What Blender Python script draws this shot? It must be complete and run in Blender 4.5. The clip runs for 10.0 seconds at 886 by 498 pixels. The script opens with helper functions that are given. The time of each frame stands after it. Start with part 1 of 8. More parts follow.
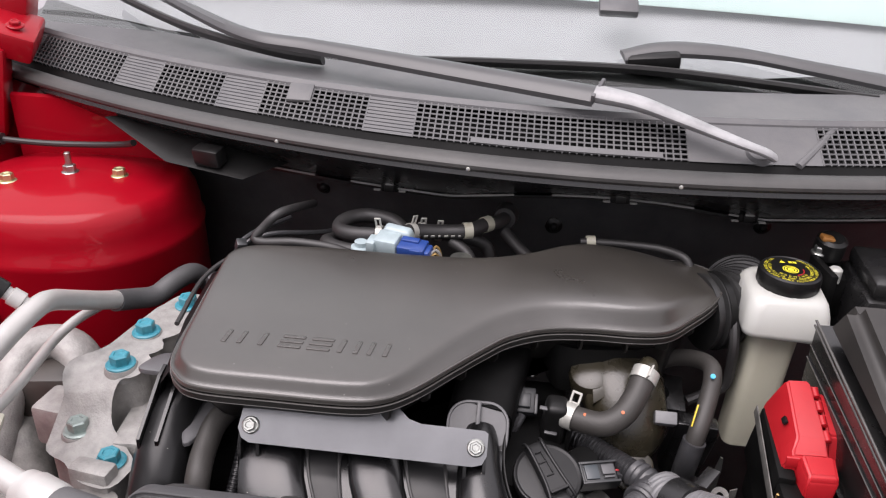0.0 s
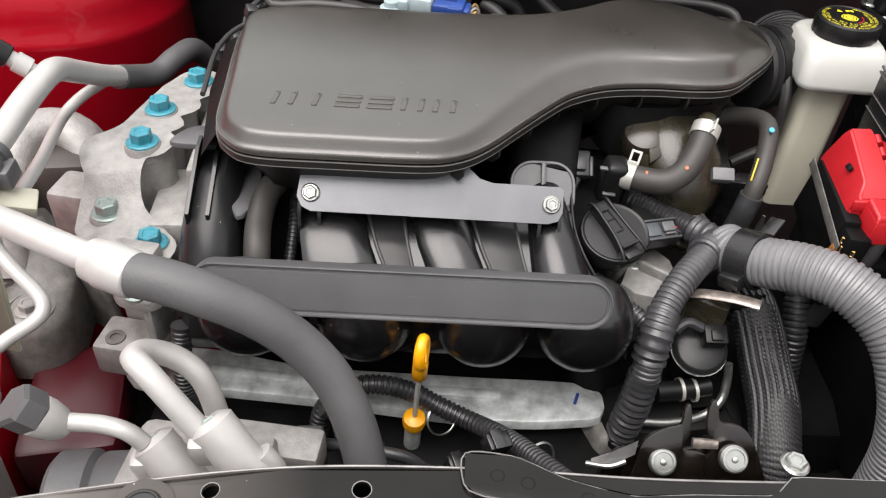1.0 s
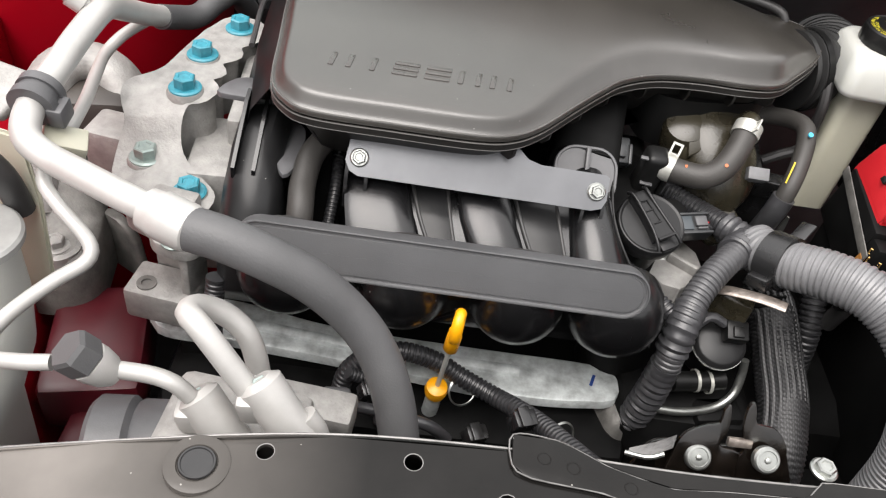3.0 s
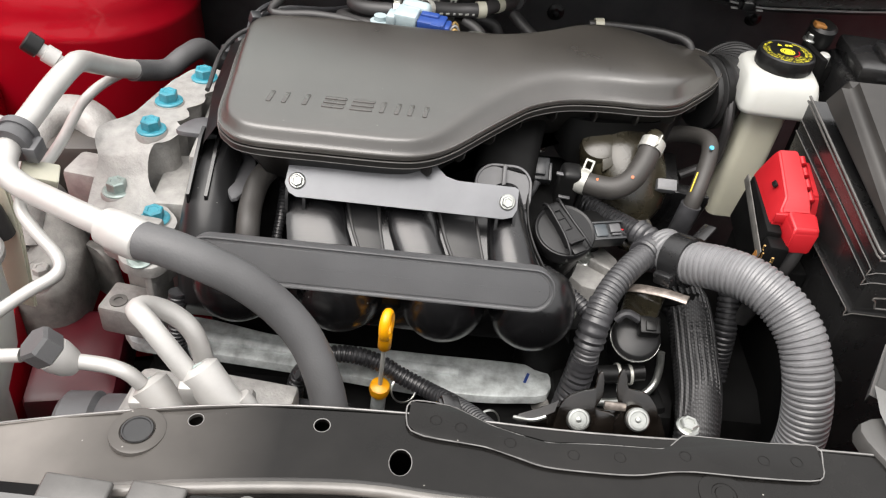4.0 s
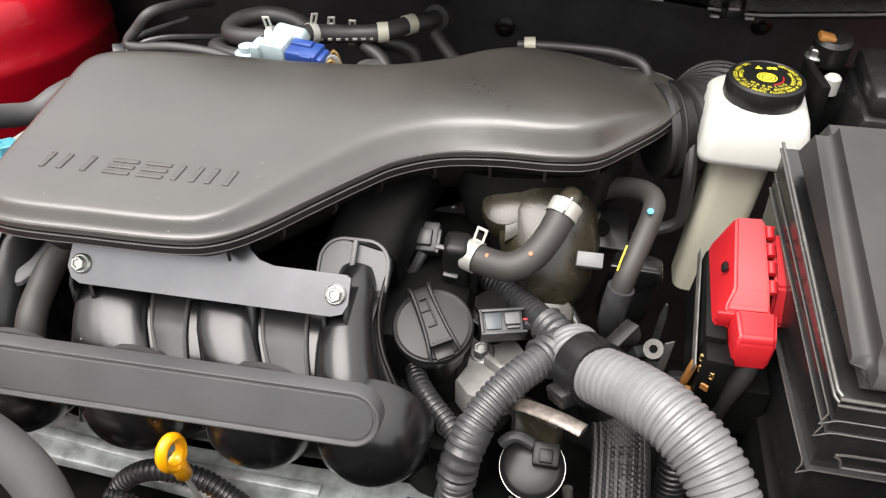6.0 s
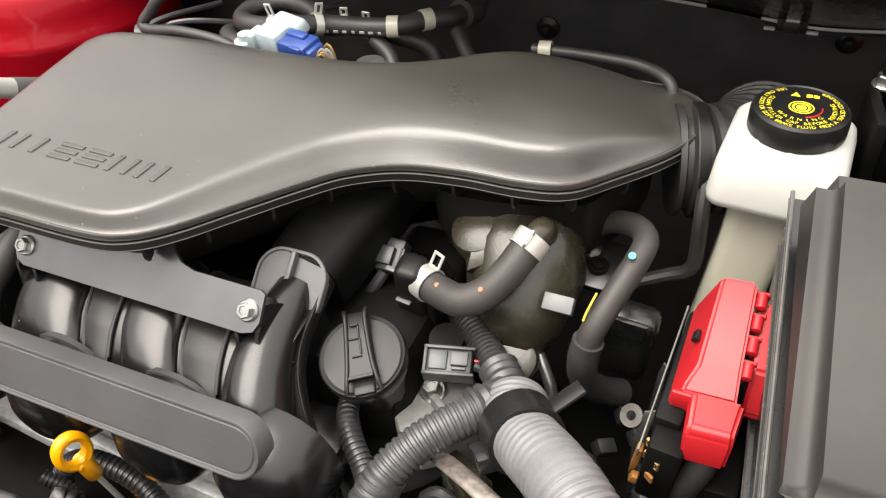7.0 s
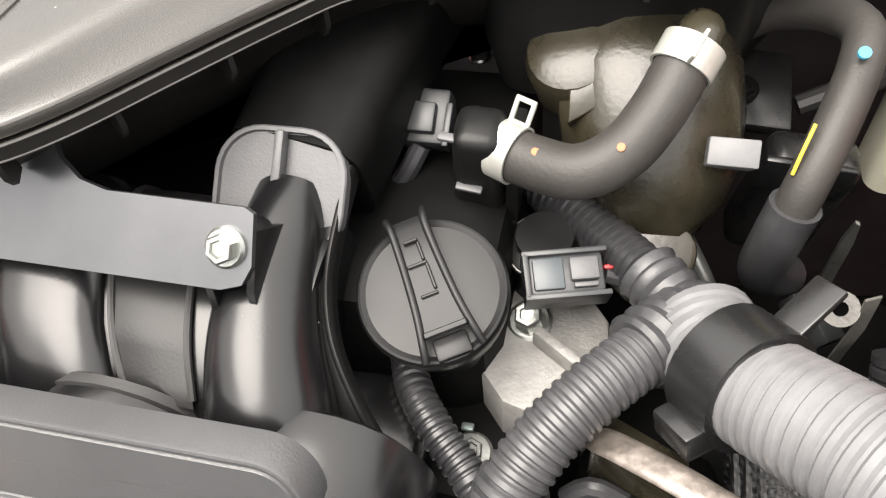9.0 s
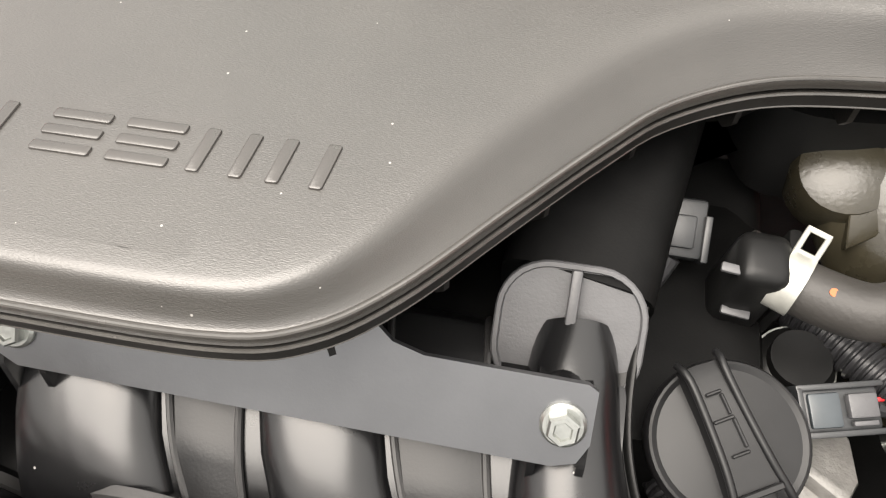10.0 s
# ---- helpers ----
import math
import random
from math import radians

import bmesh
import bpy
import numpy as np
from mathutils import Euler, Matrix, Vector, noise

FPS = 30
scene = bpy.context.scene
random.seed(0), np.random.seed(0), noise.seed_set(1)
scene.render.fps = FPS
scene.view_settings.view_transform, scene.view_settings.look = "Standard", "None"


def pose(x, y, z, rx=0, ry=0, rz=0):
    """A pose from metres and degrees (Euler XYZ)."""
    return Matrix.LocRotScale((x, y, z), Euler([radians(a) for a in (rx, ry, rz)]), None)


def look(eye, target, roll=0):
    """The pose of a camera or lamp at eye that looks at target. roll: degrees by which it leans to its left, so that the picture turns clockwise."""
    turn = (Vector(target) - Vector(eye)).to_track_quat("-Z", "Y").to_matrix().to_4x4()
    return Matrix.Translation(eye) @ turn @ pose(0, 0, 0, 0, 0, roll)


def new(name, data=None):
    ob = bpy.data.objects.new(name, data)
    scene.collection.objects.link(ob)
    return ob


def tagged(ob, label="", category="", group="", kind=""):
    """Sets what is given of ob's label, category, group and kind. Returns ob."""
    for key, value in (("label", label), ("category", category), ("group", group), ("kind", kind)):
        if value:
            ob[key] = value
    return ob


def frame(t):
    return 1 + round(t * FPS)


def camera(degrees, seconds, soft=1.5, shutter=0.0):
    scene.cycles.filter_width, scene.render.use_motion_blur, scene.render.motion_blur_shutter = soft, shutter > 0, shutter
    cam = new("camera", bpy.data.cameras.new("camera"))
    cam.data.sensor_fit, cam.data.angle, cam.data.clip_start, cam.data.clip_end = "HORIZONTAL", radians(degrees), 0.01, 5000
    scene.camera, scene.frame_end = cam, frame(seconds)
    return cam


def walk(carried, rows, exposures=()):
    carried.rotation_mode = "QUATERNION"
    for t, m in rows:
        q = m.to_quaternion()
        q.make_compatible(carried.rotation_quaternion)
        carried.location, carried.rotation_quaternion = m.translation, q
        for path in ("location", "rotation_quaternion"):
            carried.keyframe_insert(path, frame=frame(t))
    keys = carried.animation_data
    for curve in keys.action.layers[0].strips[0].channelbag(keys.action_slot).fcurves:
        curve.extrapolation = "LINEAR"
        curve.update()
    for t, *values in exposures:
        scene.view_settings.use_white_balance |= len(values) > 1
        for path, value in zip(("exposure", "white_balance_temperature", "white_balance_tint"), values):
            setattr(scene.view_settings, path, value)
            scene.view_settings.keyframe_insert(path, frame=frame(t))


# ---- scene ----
cam = camera(59.3, 10.0, soft=1.2)
PATH = [
    (0, (0.014, 0.01, 1.209), (-0.149, 1.779, 0.29), 2.3),
    (0.1, (-0.02, 0.005, 1.2), (-0.182, 1.761, 0.258), 1.2),
    (0.2, (-0.048, 0.004, 1.195), (-0.202, 1.744, 0.22), 0.4),
    (0.3, (-0.07, 0.002, 1.191), (-0.197, 1.718, 0.172), 0.3),
    (0.5, (-0.087, 0.01, 1.174), (-0.148, 1.661, 0.047), 0.7),
    (0.8, (-0.101, 0.014, 1.143), (-0.062, 1.574, -0.108), 3.3),
    (1, (-0.097, 0.01, 1.136), (-0.051, 1.538, -0.153), 4.0),
    (1.5, (-0.099, -0.002, 1.138), (-0.033, 1.485, -0.198), 6.0),
    (2, (-0.111, 0.008, 1.123), (-0.034, 1.473, -0.237), 7.9),
    (2.5, (-0.14, 0.019, 1.117), (-0.032, 1.465, -0.261), 11.7),
    (2.7, (-0.152, 0.02, 1.128), (-0.043, 1.47, -0.246), 11.6),
    (3.8, (-0.107, -0.041, 1.172), (0.003, 1.465, -0.14), 8.2),
    (4, (-0.071, -0.067, 1.182), (-0.018, 1.472, -0.095), 7.1),
    (4.5, (0.076, -0.149, 1.193), (-0.082, 1.43, -0.025), 3.6),
    (5, (0.135, -0.147, 1.193), (-0.217, 1.42, 0.001), -0.1),
    (5.5, (0.136, -0.015, 1.163), (-0.238, 1.521, -0.061), -0.7),
    (6, (0.147, 0.139, 1.142), (-0.13, 1.633, -0.158), -0.4),
    (7.3, (0.302, 0.252, 1.111), (-0.455, 1.581, -0.177), -5.6),
    (7.5, (0.308, 0.257, 1.12), (-0.469, 1.586, -0.157), -6.1),
    (8, (0.304, 0.267, 1.116), (-0.488, 1.587, -0.161), -8.9),
    (8.2, (0.279, 0.288, 1.098), (-0.493, 1.595, -0.204), -9.7),
    (8.5, (0.222, 0.296, 1.059), (-0.442, 1.594, -0.31), -9.4),
    (9, (0.128, 0.361, 0.966), (-0.266, 1.583, -0.567), -7.1),
    (9.5, (0.04, 0.395, 0.961), (-0.164, 1.565, -0.648), -1.8),
    (10, (-0.012, 0.407, 1.002), (-0.269, 1.535, -0.63), -1.9),
]
walk(cam, [(t, look(eye, target, roll)) for t, eye, target, roll in PATH], exposures=[(0.0, -0.15, 6400, 20), (1.0, 0.12, 6500, 13), (2.5, 0.22, 6500, 12), (4.5, 0.27, 6550, 11), (5.4, 0.36, 6550, 11), (6.2, 0.57, 6600, 11), (7.5, 0.54, 7000, 12), (8.5, 0.58, 6800, 12), (9.0, 0.90, 6800, 11), (9.4, 0.98, 6900, 11), (10.0, 0.62, 6900, 11)])

# ---- light ----
world = bpy.data.worlds.new("sky")
scene.world = world
world.use_nodes = True
wn = world.node_tree
sky = wn.nodes.new("ShaderNodeTexSky")
sky.sky_type, sky.sun_disc = "NISHITA", False
sky.sun_elevation, sky.sun_rotation = radians(67), radians(222)
sky.air_density, sky.dust_density, sky.ozone_density = 1.0, 6.0, 1.0
# an overcast veil: three times as bright overhead as at the horizon
aim, axis_split, rise = wn.nodes.new("ShaderNodeTexCoord"), wn.nodes.new("ShaderNodeSeparateXYZ"), wn.nodes.new("ShaderNodeMapRange")
veil = wn.nodes.new("ShaderNodeMix")
veil.data_type = "RGBA"
veil.inputs["A"].default_value, veil.inputs["B"].default_value = (5.2, 5.2, 5.1, 1), (15.0, 14.75, 14.3, 1)
wn.links.new(aim.outputs["Generated"], axis_split.inputs["Vector"])
wn.links.new(axis_split.outputs["Z"], rise.inputs["Value"])
wn.links.new(rise.outputs["Result"], veil.inputs["Factor"])
wash = wn.nodes.new("ShaderNodeMix")
wash.data_type = "RGBA"
wash.inputs["Factor"].default_value = 0.8
wn.links.new(sky.outputs["Color"], wash.inputs["A"])
wn.links.new(veil.outputs["Result"], wash.inputs["B"])
back = wn.nodes["Background"]
back.inputs["Strength"].default_value = 0.145
wn.links.new(wash.outputs["Result"], back.inputs["Color"])
sun_data = bpy.data.lights.new("sun", "SUN")
sun_data.energy, sun_data.angle, sun_data.color = 3.3, radians(54), (1.0, 0.975, 0.94)
sun = new("sun", sun_data)
sun.matrix_world = look((-0.95, -0.45, 4.2), (0, 0.6, 0.8))

# ---- materials ----
def mat(name, color, rough, metal=0.0, var=0.25, scale=30.0, bump=0.15, grain=900.0, coat=0.0, dust=0.0, dust_color=(0.35, 0.33, 0.3), sub=0.0, spec=0.7, specks=0.0, comb=1.0, coat_rough=0.04):
    """A surface with broad stains, fine grain, uneven gloss and, if wanted, settled dust."""
    m = bpy.data.materials.new(name)
    m.use_nodes = True
    nt = m.node_tree
    n, link = nt.nodes, nt.links.new
    b = n["Principled BSDF"]
    tc = n.new("ShaderNodeTexCoord")
    big = n.new("ShaderNodeTexNoise")
    big.inputs["Scale"].default_value, big.inputs["Detail"].default_value, big.inputs["Roughness"].default_value = scale, 6, 0.6
    fine = n.new("ShaderNodeTexNoise")
    fine.inputs["Scale"].default_value, fine.inputs["Detail"].default_value = grain, 3
    link(tc.outputs["Object"], big.inputs["Vector"])
    if comb == 1.0:
        link(tc.outputs["Object"], fine.inputs["Vector"])
    else:
        drawn = n.new("ShaderNodeMapping")
        drawn.inputs["Scale"].default_value = (1.0, comb, comb)
        link(tc.outputs["Object"], drawn.inputs["Vector"])
        link(drawn.outputs["Vector"], fine.inputs["Vector"])
    ramp = n.new("ShaderNodeValToRGB")
    lo = [c * (1 - var) for c in color]
    hi = [min(1, c * (1 + var)) for c in color]
    ramp.color_ramp.elements[0].position, ramp.color_ramp.elements[1].position = 0.3, 0.7
    ramp.color_ramp.elements[0].color, ramp.color_ramp.elements[1].color = (*lo, 1), (*hi, 1)
    link(big.outputs["Fac"], ramp.inputs["Fac"])
    col = ramp.outputs["Color"]
    if dust:
        speck = n.new("ShaderNodeTexNoise")
        speck.inputs["Scale"].default_value, speck.inputs["Detail"].default_value, speck.inputs["Roughness"].default_value = scale * 0.6, 8, 0.75
        link(tc.outputs["Object"], speck.inputs["Vector"])
        amount = n.new("ShaderNodeMapRange")
        amount.inputs["From Min"].default_value, amount.inputs["From Max"].default_value = 0.45, 0.75
        amount.inputs["To Max"].default_value = dust
        link(speck.outputs["Fac"], amount.inputs["Value"])
        mix = n.new("ShaderNodeMix")
        mix.data_type = "RGBA"
        mix.inputs["B"].default_value = (*dust_color, 1)
        link(amount.outputs["Result"], mix.inputs["Factor"])
        link(col, mix.inputs["A"])
        col = mix.outputs["Result"]
    if specks:
        cell = n.new("ShaderNodeTexVoronoi")
        cell.inputs["Scale"].default_value, cell.inputs["Randomness"].default_value = specks, 1.0
        link(tc.outputs["Object"], cell.inputs["Vector"])
        near = n.new("ShaderNodeMath")
        near.operation = "LESS_THAN"
        near.inputs[1].default_value = 0.032
        link(cell.outputs["Distance"], near.inputs[0])
        dot = n.new("ShaderNodeMix")
        dot.data_type = "RGBA"
        dot.inputs["B"].default_value = (0.32, 0.31, 0.29, 1)
        link(near.outputs["Value"], dot.inputs["Factor"])
        link(col, dot.inputs["A"])
        col = dot.outputs["Result"]
    link(col, b.inputs["Base Color"])
    rr = n.new("ShaderNodeMapRange")
    rr.inputs["To Min"].default_value, rr.inputs["To Max"].default_value = max(0.02, rough - 0.08), min(1, rough + 0.1)
    link(big.outputs["Fac"], rr.inputs["Value"])
    link(rr.outputs["Result"], b.inputs["Roughness"])
    b.inputs["Metallic"].default_value = metal
    b.inputs["Coat Weight"].default_value = coat
    b.inputs["Coat Roughness"].default_value = coat_rough
    b.inputs["Specular IOR Level"].default_value = spec
    if sub:
        b.inputs["Subsurface Weight"].default_value = sub
        b.inputs["Subsurface Radius"].default_value = (0.01, 0.01, 0.008)
    if bump:
        bp = n.new("ShaderNodeBump")
        bp.inputs["Strength"].default_value, bp.inputs["Distance"].default_value = bump, 0.0006
        link(fine.outputs["Fac"], bp.inputs["Height"])
        link(bp.outputs["Normal"], b.inputs["Normal"])
    return m


COVER = mat("moulded_black_plastic", (0.040, 0.0365, 0.032), 0.30, var=0.2, scale=9, bump=0.30, grain=800, dust=0.02, spec=0.85, specks=75.0, comb=3.6, coat=0.65, coat_rough=0.26)
LOGO = mat("smooth_black_plastic", (0.050, 0.046, 0.042), 0.26, var=0.1, scale=20, bump=0.1, spec=0.9)
# the lid's plastic made duller, and darkened for the shade under its lip
CASEBLACK = mat("shaded_case_plastic", (0.014, 0.013, 0.012), 0.42, var=0.2, scale=20, bump=0.15, spec=0.5)
MANIFOLD = mat("glass_filled_plastic", (0.007, 0.007, 0.0075), 0.24, var=0.1, scale=25, bump=0.03, grain=700, spec=0.72, specks=60.0)
INSERT = mat("matt_black_panel", (0.014, 0.014, 0.0145), 0.30, var=0.12, scale=30, bump=0.10, grain=900, spec=0.35, specks=70.0)
BARFACE = mat("grey_black_plastic", (0.080, 0.081, 0.084), 0.36, var=0.1, scale=18, bump=0.25, dust=0.04, spec=0.9)
FLANGE = mat("dull_grey_plastic", (0.085, 0.085, 0.089), 0.45, var=0.2, scale=40, bump=0.2)
RUBBERBROWN = mat("brown_black_rubber", (0.045, 0.038, 0.033), 0.5, var=0.2, scale=40, bump=0.2)
RUBBER = mat("black_rubber", (0.026, 0.025, 0.025), 0.5, var=0.2, scale=40, bump=0.2)
HOSEGREY = mat("grey_rubber_sleeve", (0.075, 0.075, 0.077), 0.55, var=0.12, scale=30, bump=0.35, grain=600)
LOOM = mat("black_split_conduit", (0.028, 0.028, 0.03), 0.34, var=0.2, scale=60, bump=0.1)
LOOMGREY = mat("grey_split_conduit", (0.17, 0.17, 0.175), 0.33, var=0.15, scale=50, bump=0.1)
TAPE = mat("black_tape", (0.042, 0.042, 0.045), 0.34, var=0.2, scale=90, bump=0.5, grain=200)
LOOMMID = mat("grey_black_split_conduit", (0.060, 0.060, 0.063), 0.34, var=0.2, scale=60, bump=0.1)
BRAID = mat("woven_black_sleeve", (0.03, 0.03, 0.032), 0.5, var=0.3, scale=300, bump=0.6, grain=1500)
DARK = mat("matt_black_plastic", (0.009, 0.009, 0.009), 0.36, var=0.3, scale=25, bump=0.06, spec=0.3)
# near-black with hardly any gloss, standing in for the deep shade under the covers
DEEP = mat("deep_shade_black", (0.006, 0.006, 0.006), 0.5, var=0.5, scale=20, bump=0.15, spec=0.1)
GLOSSBLACK = mat("gloss_black_plastic", (0.012, 0.012, 0.0125), 0.26, var=0.15, scale=20, bump=0.06, dust=0.04, spec=0.8)
BOXLID = mat("worn_black_lid", (0.026, 0.024, 0.022), 0.5, var=0.35, scale=14, bump=0.05, dust=0.10, dust_color=(0.11, 0.10, 0.092), spec=0.5, specks=45.0)
CASTDARK = mat("oily_cast_aluminium", (0.15, 0.145, 0.135), 0.5, metal=0.3, var=0.35, scale=70, bump=0.6, grain=450)
CAST = mat("cast_aluminium", (0.33, 0.322, 0.308), 0.55, metal=0.2, var=0.22, scale=70, bump=0.9, grain=450, dust=0.15, dust_color=(0.14, 0.13, 0.115))
PIPE = mat("bare_aluminium_pipe", (0.46, 0.452, 0.435), 0.40, metal=0.25, var=0.08, scale=40, bump=0.1)
ZINC = mat("zinc_plated_steel", (0.40, 0.41, 0.39), 0.3, metal=0.9, var=0.2, scale=90, bump=0.15)
GALV = mat("galvanised_rail", (0.56, 0.59, 0.585), 0.32, metal=0.2, var=0.4, scale=60, bump=0.3, grain=300)
BRACKET = mat("passivated_steel_strap", (0.165, 0.168, 0.175), 0.30, metal=0.85, var=0.14, scale=12, bump=0.05)
BOLTBLUE = mat("blue_paint_mark", (0.035, 0.24, 0.31), 0.4, var=0.2, scale=200, bump=0.1)
BOLTGREEN = mat("green_tinted_zinc", (0.30, 0.36, 0.34), 0.4, metal=0.5, var=0.15, scale=200, bump=0.1)
GOLD = mat("yellow_zinc", (0.62, 0.6, 0.36), 0.32, metal=0.85, var=0.15, scale=200, bump=0.1)
REDPAINT = mat("red_body_paint", (0.32, 0.002, 0.010), 0.38, var=0.05, scale=6, bump=0.0, coat=0.30, dust=0.015, spec=0.12)
REDLID = mat("red_plastic", (0.46, 0.010, 0.016), 0.42, var=0.06, scale=30, bump=0.03)
GREASY = mat("grease_blackened_steel", (0.006, 0.0045, 0.0035), 0.18, var=0.7, scale=90, bump=0.15, grain=350, spec=0.8, dust=0.02, dust_color=(0.06, 0.035, 0.016))
# the body red darkened for the shade low in the bay, lightly dusted
REDRAIL = mat("shaded_dusty_red", (0.07, 0.003, 0.008), 0.36, var=0.25, scale=18, bump=0.05, dust=0.06, dust_color=(0.2, 0.10, 0.10))
OILY = mat("greasy_stained_steel", (0.30, 0.26, 0.23), 0.3, metal=0.7, var=0.5, scale=120, bump=0.3, grain=400)
OILCAP = mat("dark_cap_plastic", (0.011, 0.011, 0.0115), 0.36, var=0.2, scale=60, bump=0.04, grain=900, spec=0.4)
YELLOW = mat("yellow_plastic", (0.92, 0.40, 0.004), 0.32, var=0.06, scale=60, bump=0.03)
PRINT = mat("yellow_print", (0.75, 0.66, 0.03), 0.5, var=0.1, scale=200, bump=0.0)
WHITE = mat("milky_plastic", (0.48, 0.485, 0.455), 0.38, var=0.04, scale=20, bump=0.1, sub=0.25)
CREAM = mat("yellowed_plastic", (0.42, 0.41, 0.33), 0.4, var=0.06, scale=20, bump=0.1, sub=0.2)
CLAMP = mat("bare_spring_steel", (0.50, 0.50, 0.46), 0.35, metal=0.4, var=0.12, scale=120, bump=0.1)
OLIVE = mat("olive_thermoplastic", (0.030, 0.026, 0.0165), 0.26, var=0.45, scale=28, bump=0.25, grain=400)
BLUE = mat("blue_connector", (0.018, 0.055, 0.24), 0.4, var=0.1, scale=90, bump=0.05)
CONN = mat("grey_connector", (0.03, 0.032, 0.034), 0.36, var=0.2, scale=90, bump=0.05)
BRASS = mat("brass_terminal", (0.55, 0.36, 0.14), 0.35, metal=0.8, var=0.2, scale=150, bump=0.1)
COPPER = mat("orange_terminal", (0.36, 0.16, 0.04), 0.45, metal=0.3, var=0.2, scale=150, bump=0.1)
PLUGFACE = mat("blue_grey_plastic", (0.055, 0.066, 0.074), 0.36, var=0.12, scale=90, bump=0.05)
PALEBLUE = mat("pale_blue_plastic", (0.36, 0.44, 0.46), 0.4, var=0.1, scale=80, bump=0.05)
LABEL = mat("silver_label", (0.34, 0.34, 0.33), 0.4, metal=0.3, var=0.1, scale=80, bump=0.0)
SUPPORT = mat("black_painted_steel", (0.009, 0.0085, 0.008), 0.20, var=0.3, scale=16, bump=0.05, grain=300, dust=0.03, dust_color=(0.12, 0.11, 0.095), spec=0.24, specks=60.0)
SHIELD = mat("grey_sight_shield", (0.115, 0.114, 0.111), 0.30, var=0.1, scale=9, bump=0.03, dust=0.08, spec=1.0, specks=40.0)
DUCT = mat("grey_inlet_plastic", (0.15, 0.15, 0.146), 0.30, var=0.16, scale=14, bump=0.06, dust=0.1, spec=0.65)
# pale steel painted on as the thin highlights of folded and punched edges
EDGEGLINT = mat("sheet_edge_glint", (0.20, 0.195, 0.19), 0.34, metal=0.3, var=0.35, scale=60, bump=0.1)
# glossy black plastic made paler, to paint the highlight lines on moulded edges
BEAD = mat("plastic_edge_glint", (0.075, 0.071, 0.066), 0.24, var=0.2, scale=60, bump=0.0, spec=1.0)
ROLLED = mat("dusty_steel_highlight", (0.11, 0.103, 0.094), 0.30, var=0.4, scale=22, bump=0.06, dust=0.3, dust_color=(0.24, 0.225, 0.20), spec=0.8)
TAG = mat("grey_tag", (0.17, 0.17, 0.175), 0.42, var=0.15, scale=90, bump=0.05)
# the duct's grey darkened, since the tilted apron mirrors less sky
APRON = mat("darkened_duct_plastic", (0.075, 0.073, 0.070), 0.34, var=0.2, scale=18, bump=0.06, dust=0.08, dust_color=(0.15, 0.14, 0.13), spec=0.6)
TONGUE = mat("dusty_black_steel", (0.085, 0.082, 0.078), 0.36, var=0.25, scale=40, bump=0.1, spec=0.6)
WORNGREY = mat("worn_grey_paint", (0.30, 0.30, 0.305), 0.4, var=0.25, scale=30, bump=0.1)
COWL = mat("cowl_plastic", (0.092, 0.092, 0.096), 0.52, var=0.1, scale=14, bump=0.35, dust=0.15)
SEAL = mat("rubber_seal", (0.04, 0.039, 0.038), 0.5, var=0.15, scale=20, bump=0.3, dust=0.08)
INSUL = mat("insulation_panel", (0.055, 0.055, 0.057), 0.36, var=0.3, scale=25, bump=0.3, grain=250, spec=0.7)
WIPER = mat("wiper_black", (0.06, 0.06, 0.062), 0.38, var=0.1, scale=20, bump=0.1)
ASPHALT = mat("asphalt", (0.05, 0.05, 0.048), 0.9, var=0.3, scale=4, bump=0.8, grain=120)
DASH = mat("dashboard_grey", (0.31, 0.30, 0.315), 0.7, var=0.06, scale=8, bump=0.2)
AQUABOARD = mat("pale_aqua_board", (0.62, 0.74, 0.72), 0.6, var=0.03, scale=5, bump=0.0)
ORANGE = mat("orange_paint_mark", (0.52, 0.13, 0.035), 0.5, var=0.1, scale=200, bump=0.0)
MARKBLUE = mat("cyan_paint_mark", (0.05, 0.4, 0.6), 0.5, var=0.1, scale=200, bump=0.0)
MARKYELLOW = mat("yellow_paint_mark", (0.8, 0.6, 0.05), 0.5, var=0.1, scale=200, bump=0.0)
HOSEBLACK = mat("dusty_black_hose", (0.042, 0.039, 0.036), 0.5, var=0.15, scale=40, bump=0.3, grain=600, spec=0.5)
PALEHOSE = mat("ribbed_intake_rubber", (0.022, 0.022, 0.022), 0.45, spec=0.5, var=0.15, scale=30, bump=0.2)

nt = BRAID.node_tree
coord, wave, weave = nt.nodes.new("ShaderNodeTexCoord"), nt.nodes.new("ShaderNodeTexWave"), nt.nodes.new("ShaderNodeTexWave")
wave.bands_direction, weave.bands_direction = "X", "DIAGONAL"
wave.inputs["Scale"].default_value, wave.inputs["Distortion"].default_value = 140.0, 0.6
weave.inputs["Scale"].default_value, weave.inputs["Distortion"].default_value = 110.0, 1.0
both, shade = nt.nodes.new("ShaderNodeMath"), nt.nodes.new("ShaderNodeValToRGB")
both.operation = "MULTIPLY"
shade.color_ramp.elements[0].color, shade.color_ramp.elements[1].color = (0.004, 0.004, 0.0045, 1), (0.065, 0.065, 0.068, 1)
nt.links.new(coord.outputs["Object"], wave.inputs["Vector"])
nt.links.new(coord.outputs["Object"], weave.inputs["Vector"])
nt.links.new(wave.outputs["Fac"], both.inputs[0])
nt.links.new(weave.outputs["Fac"], both.inputs[1])
nt.links.new(both.outputs["Value"], shade.inputs["Fac"])
nt.links.new(shade.outputs["Color"], nt.nodes["Principled BSDF"].inputs["Base Color"])

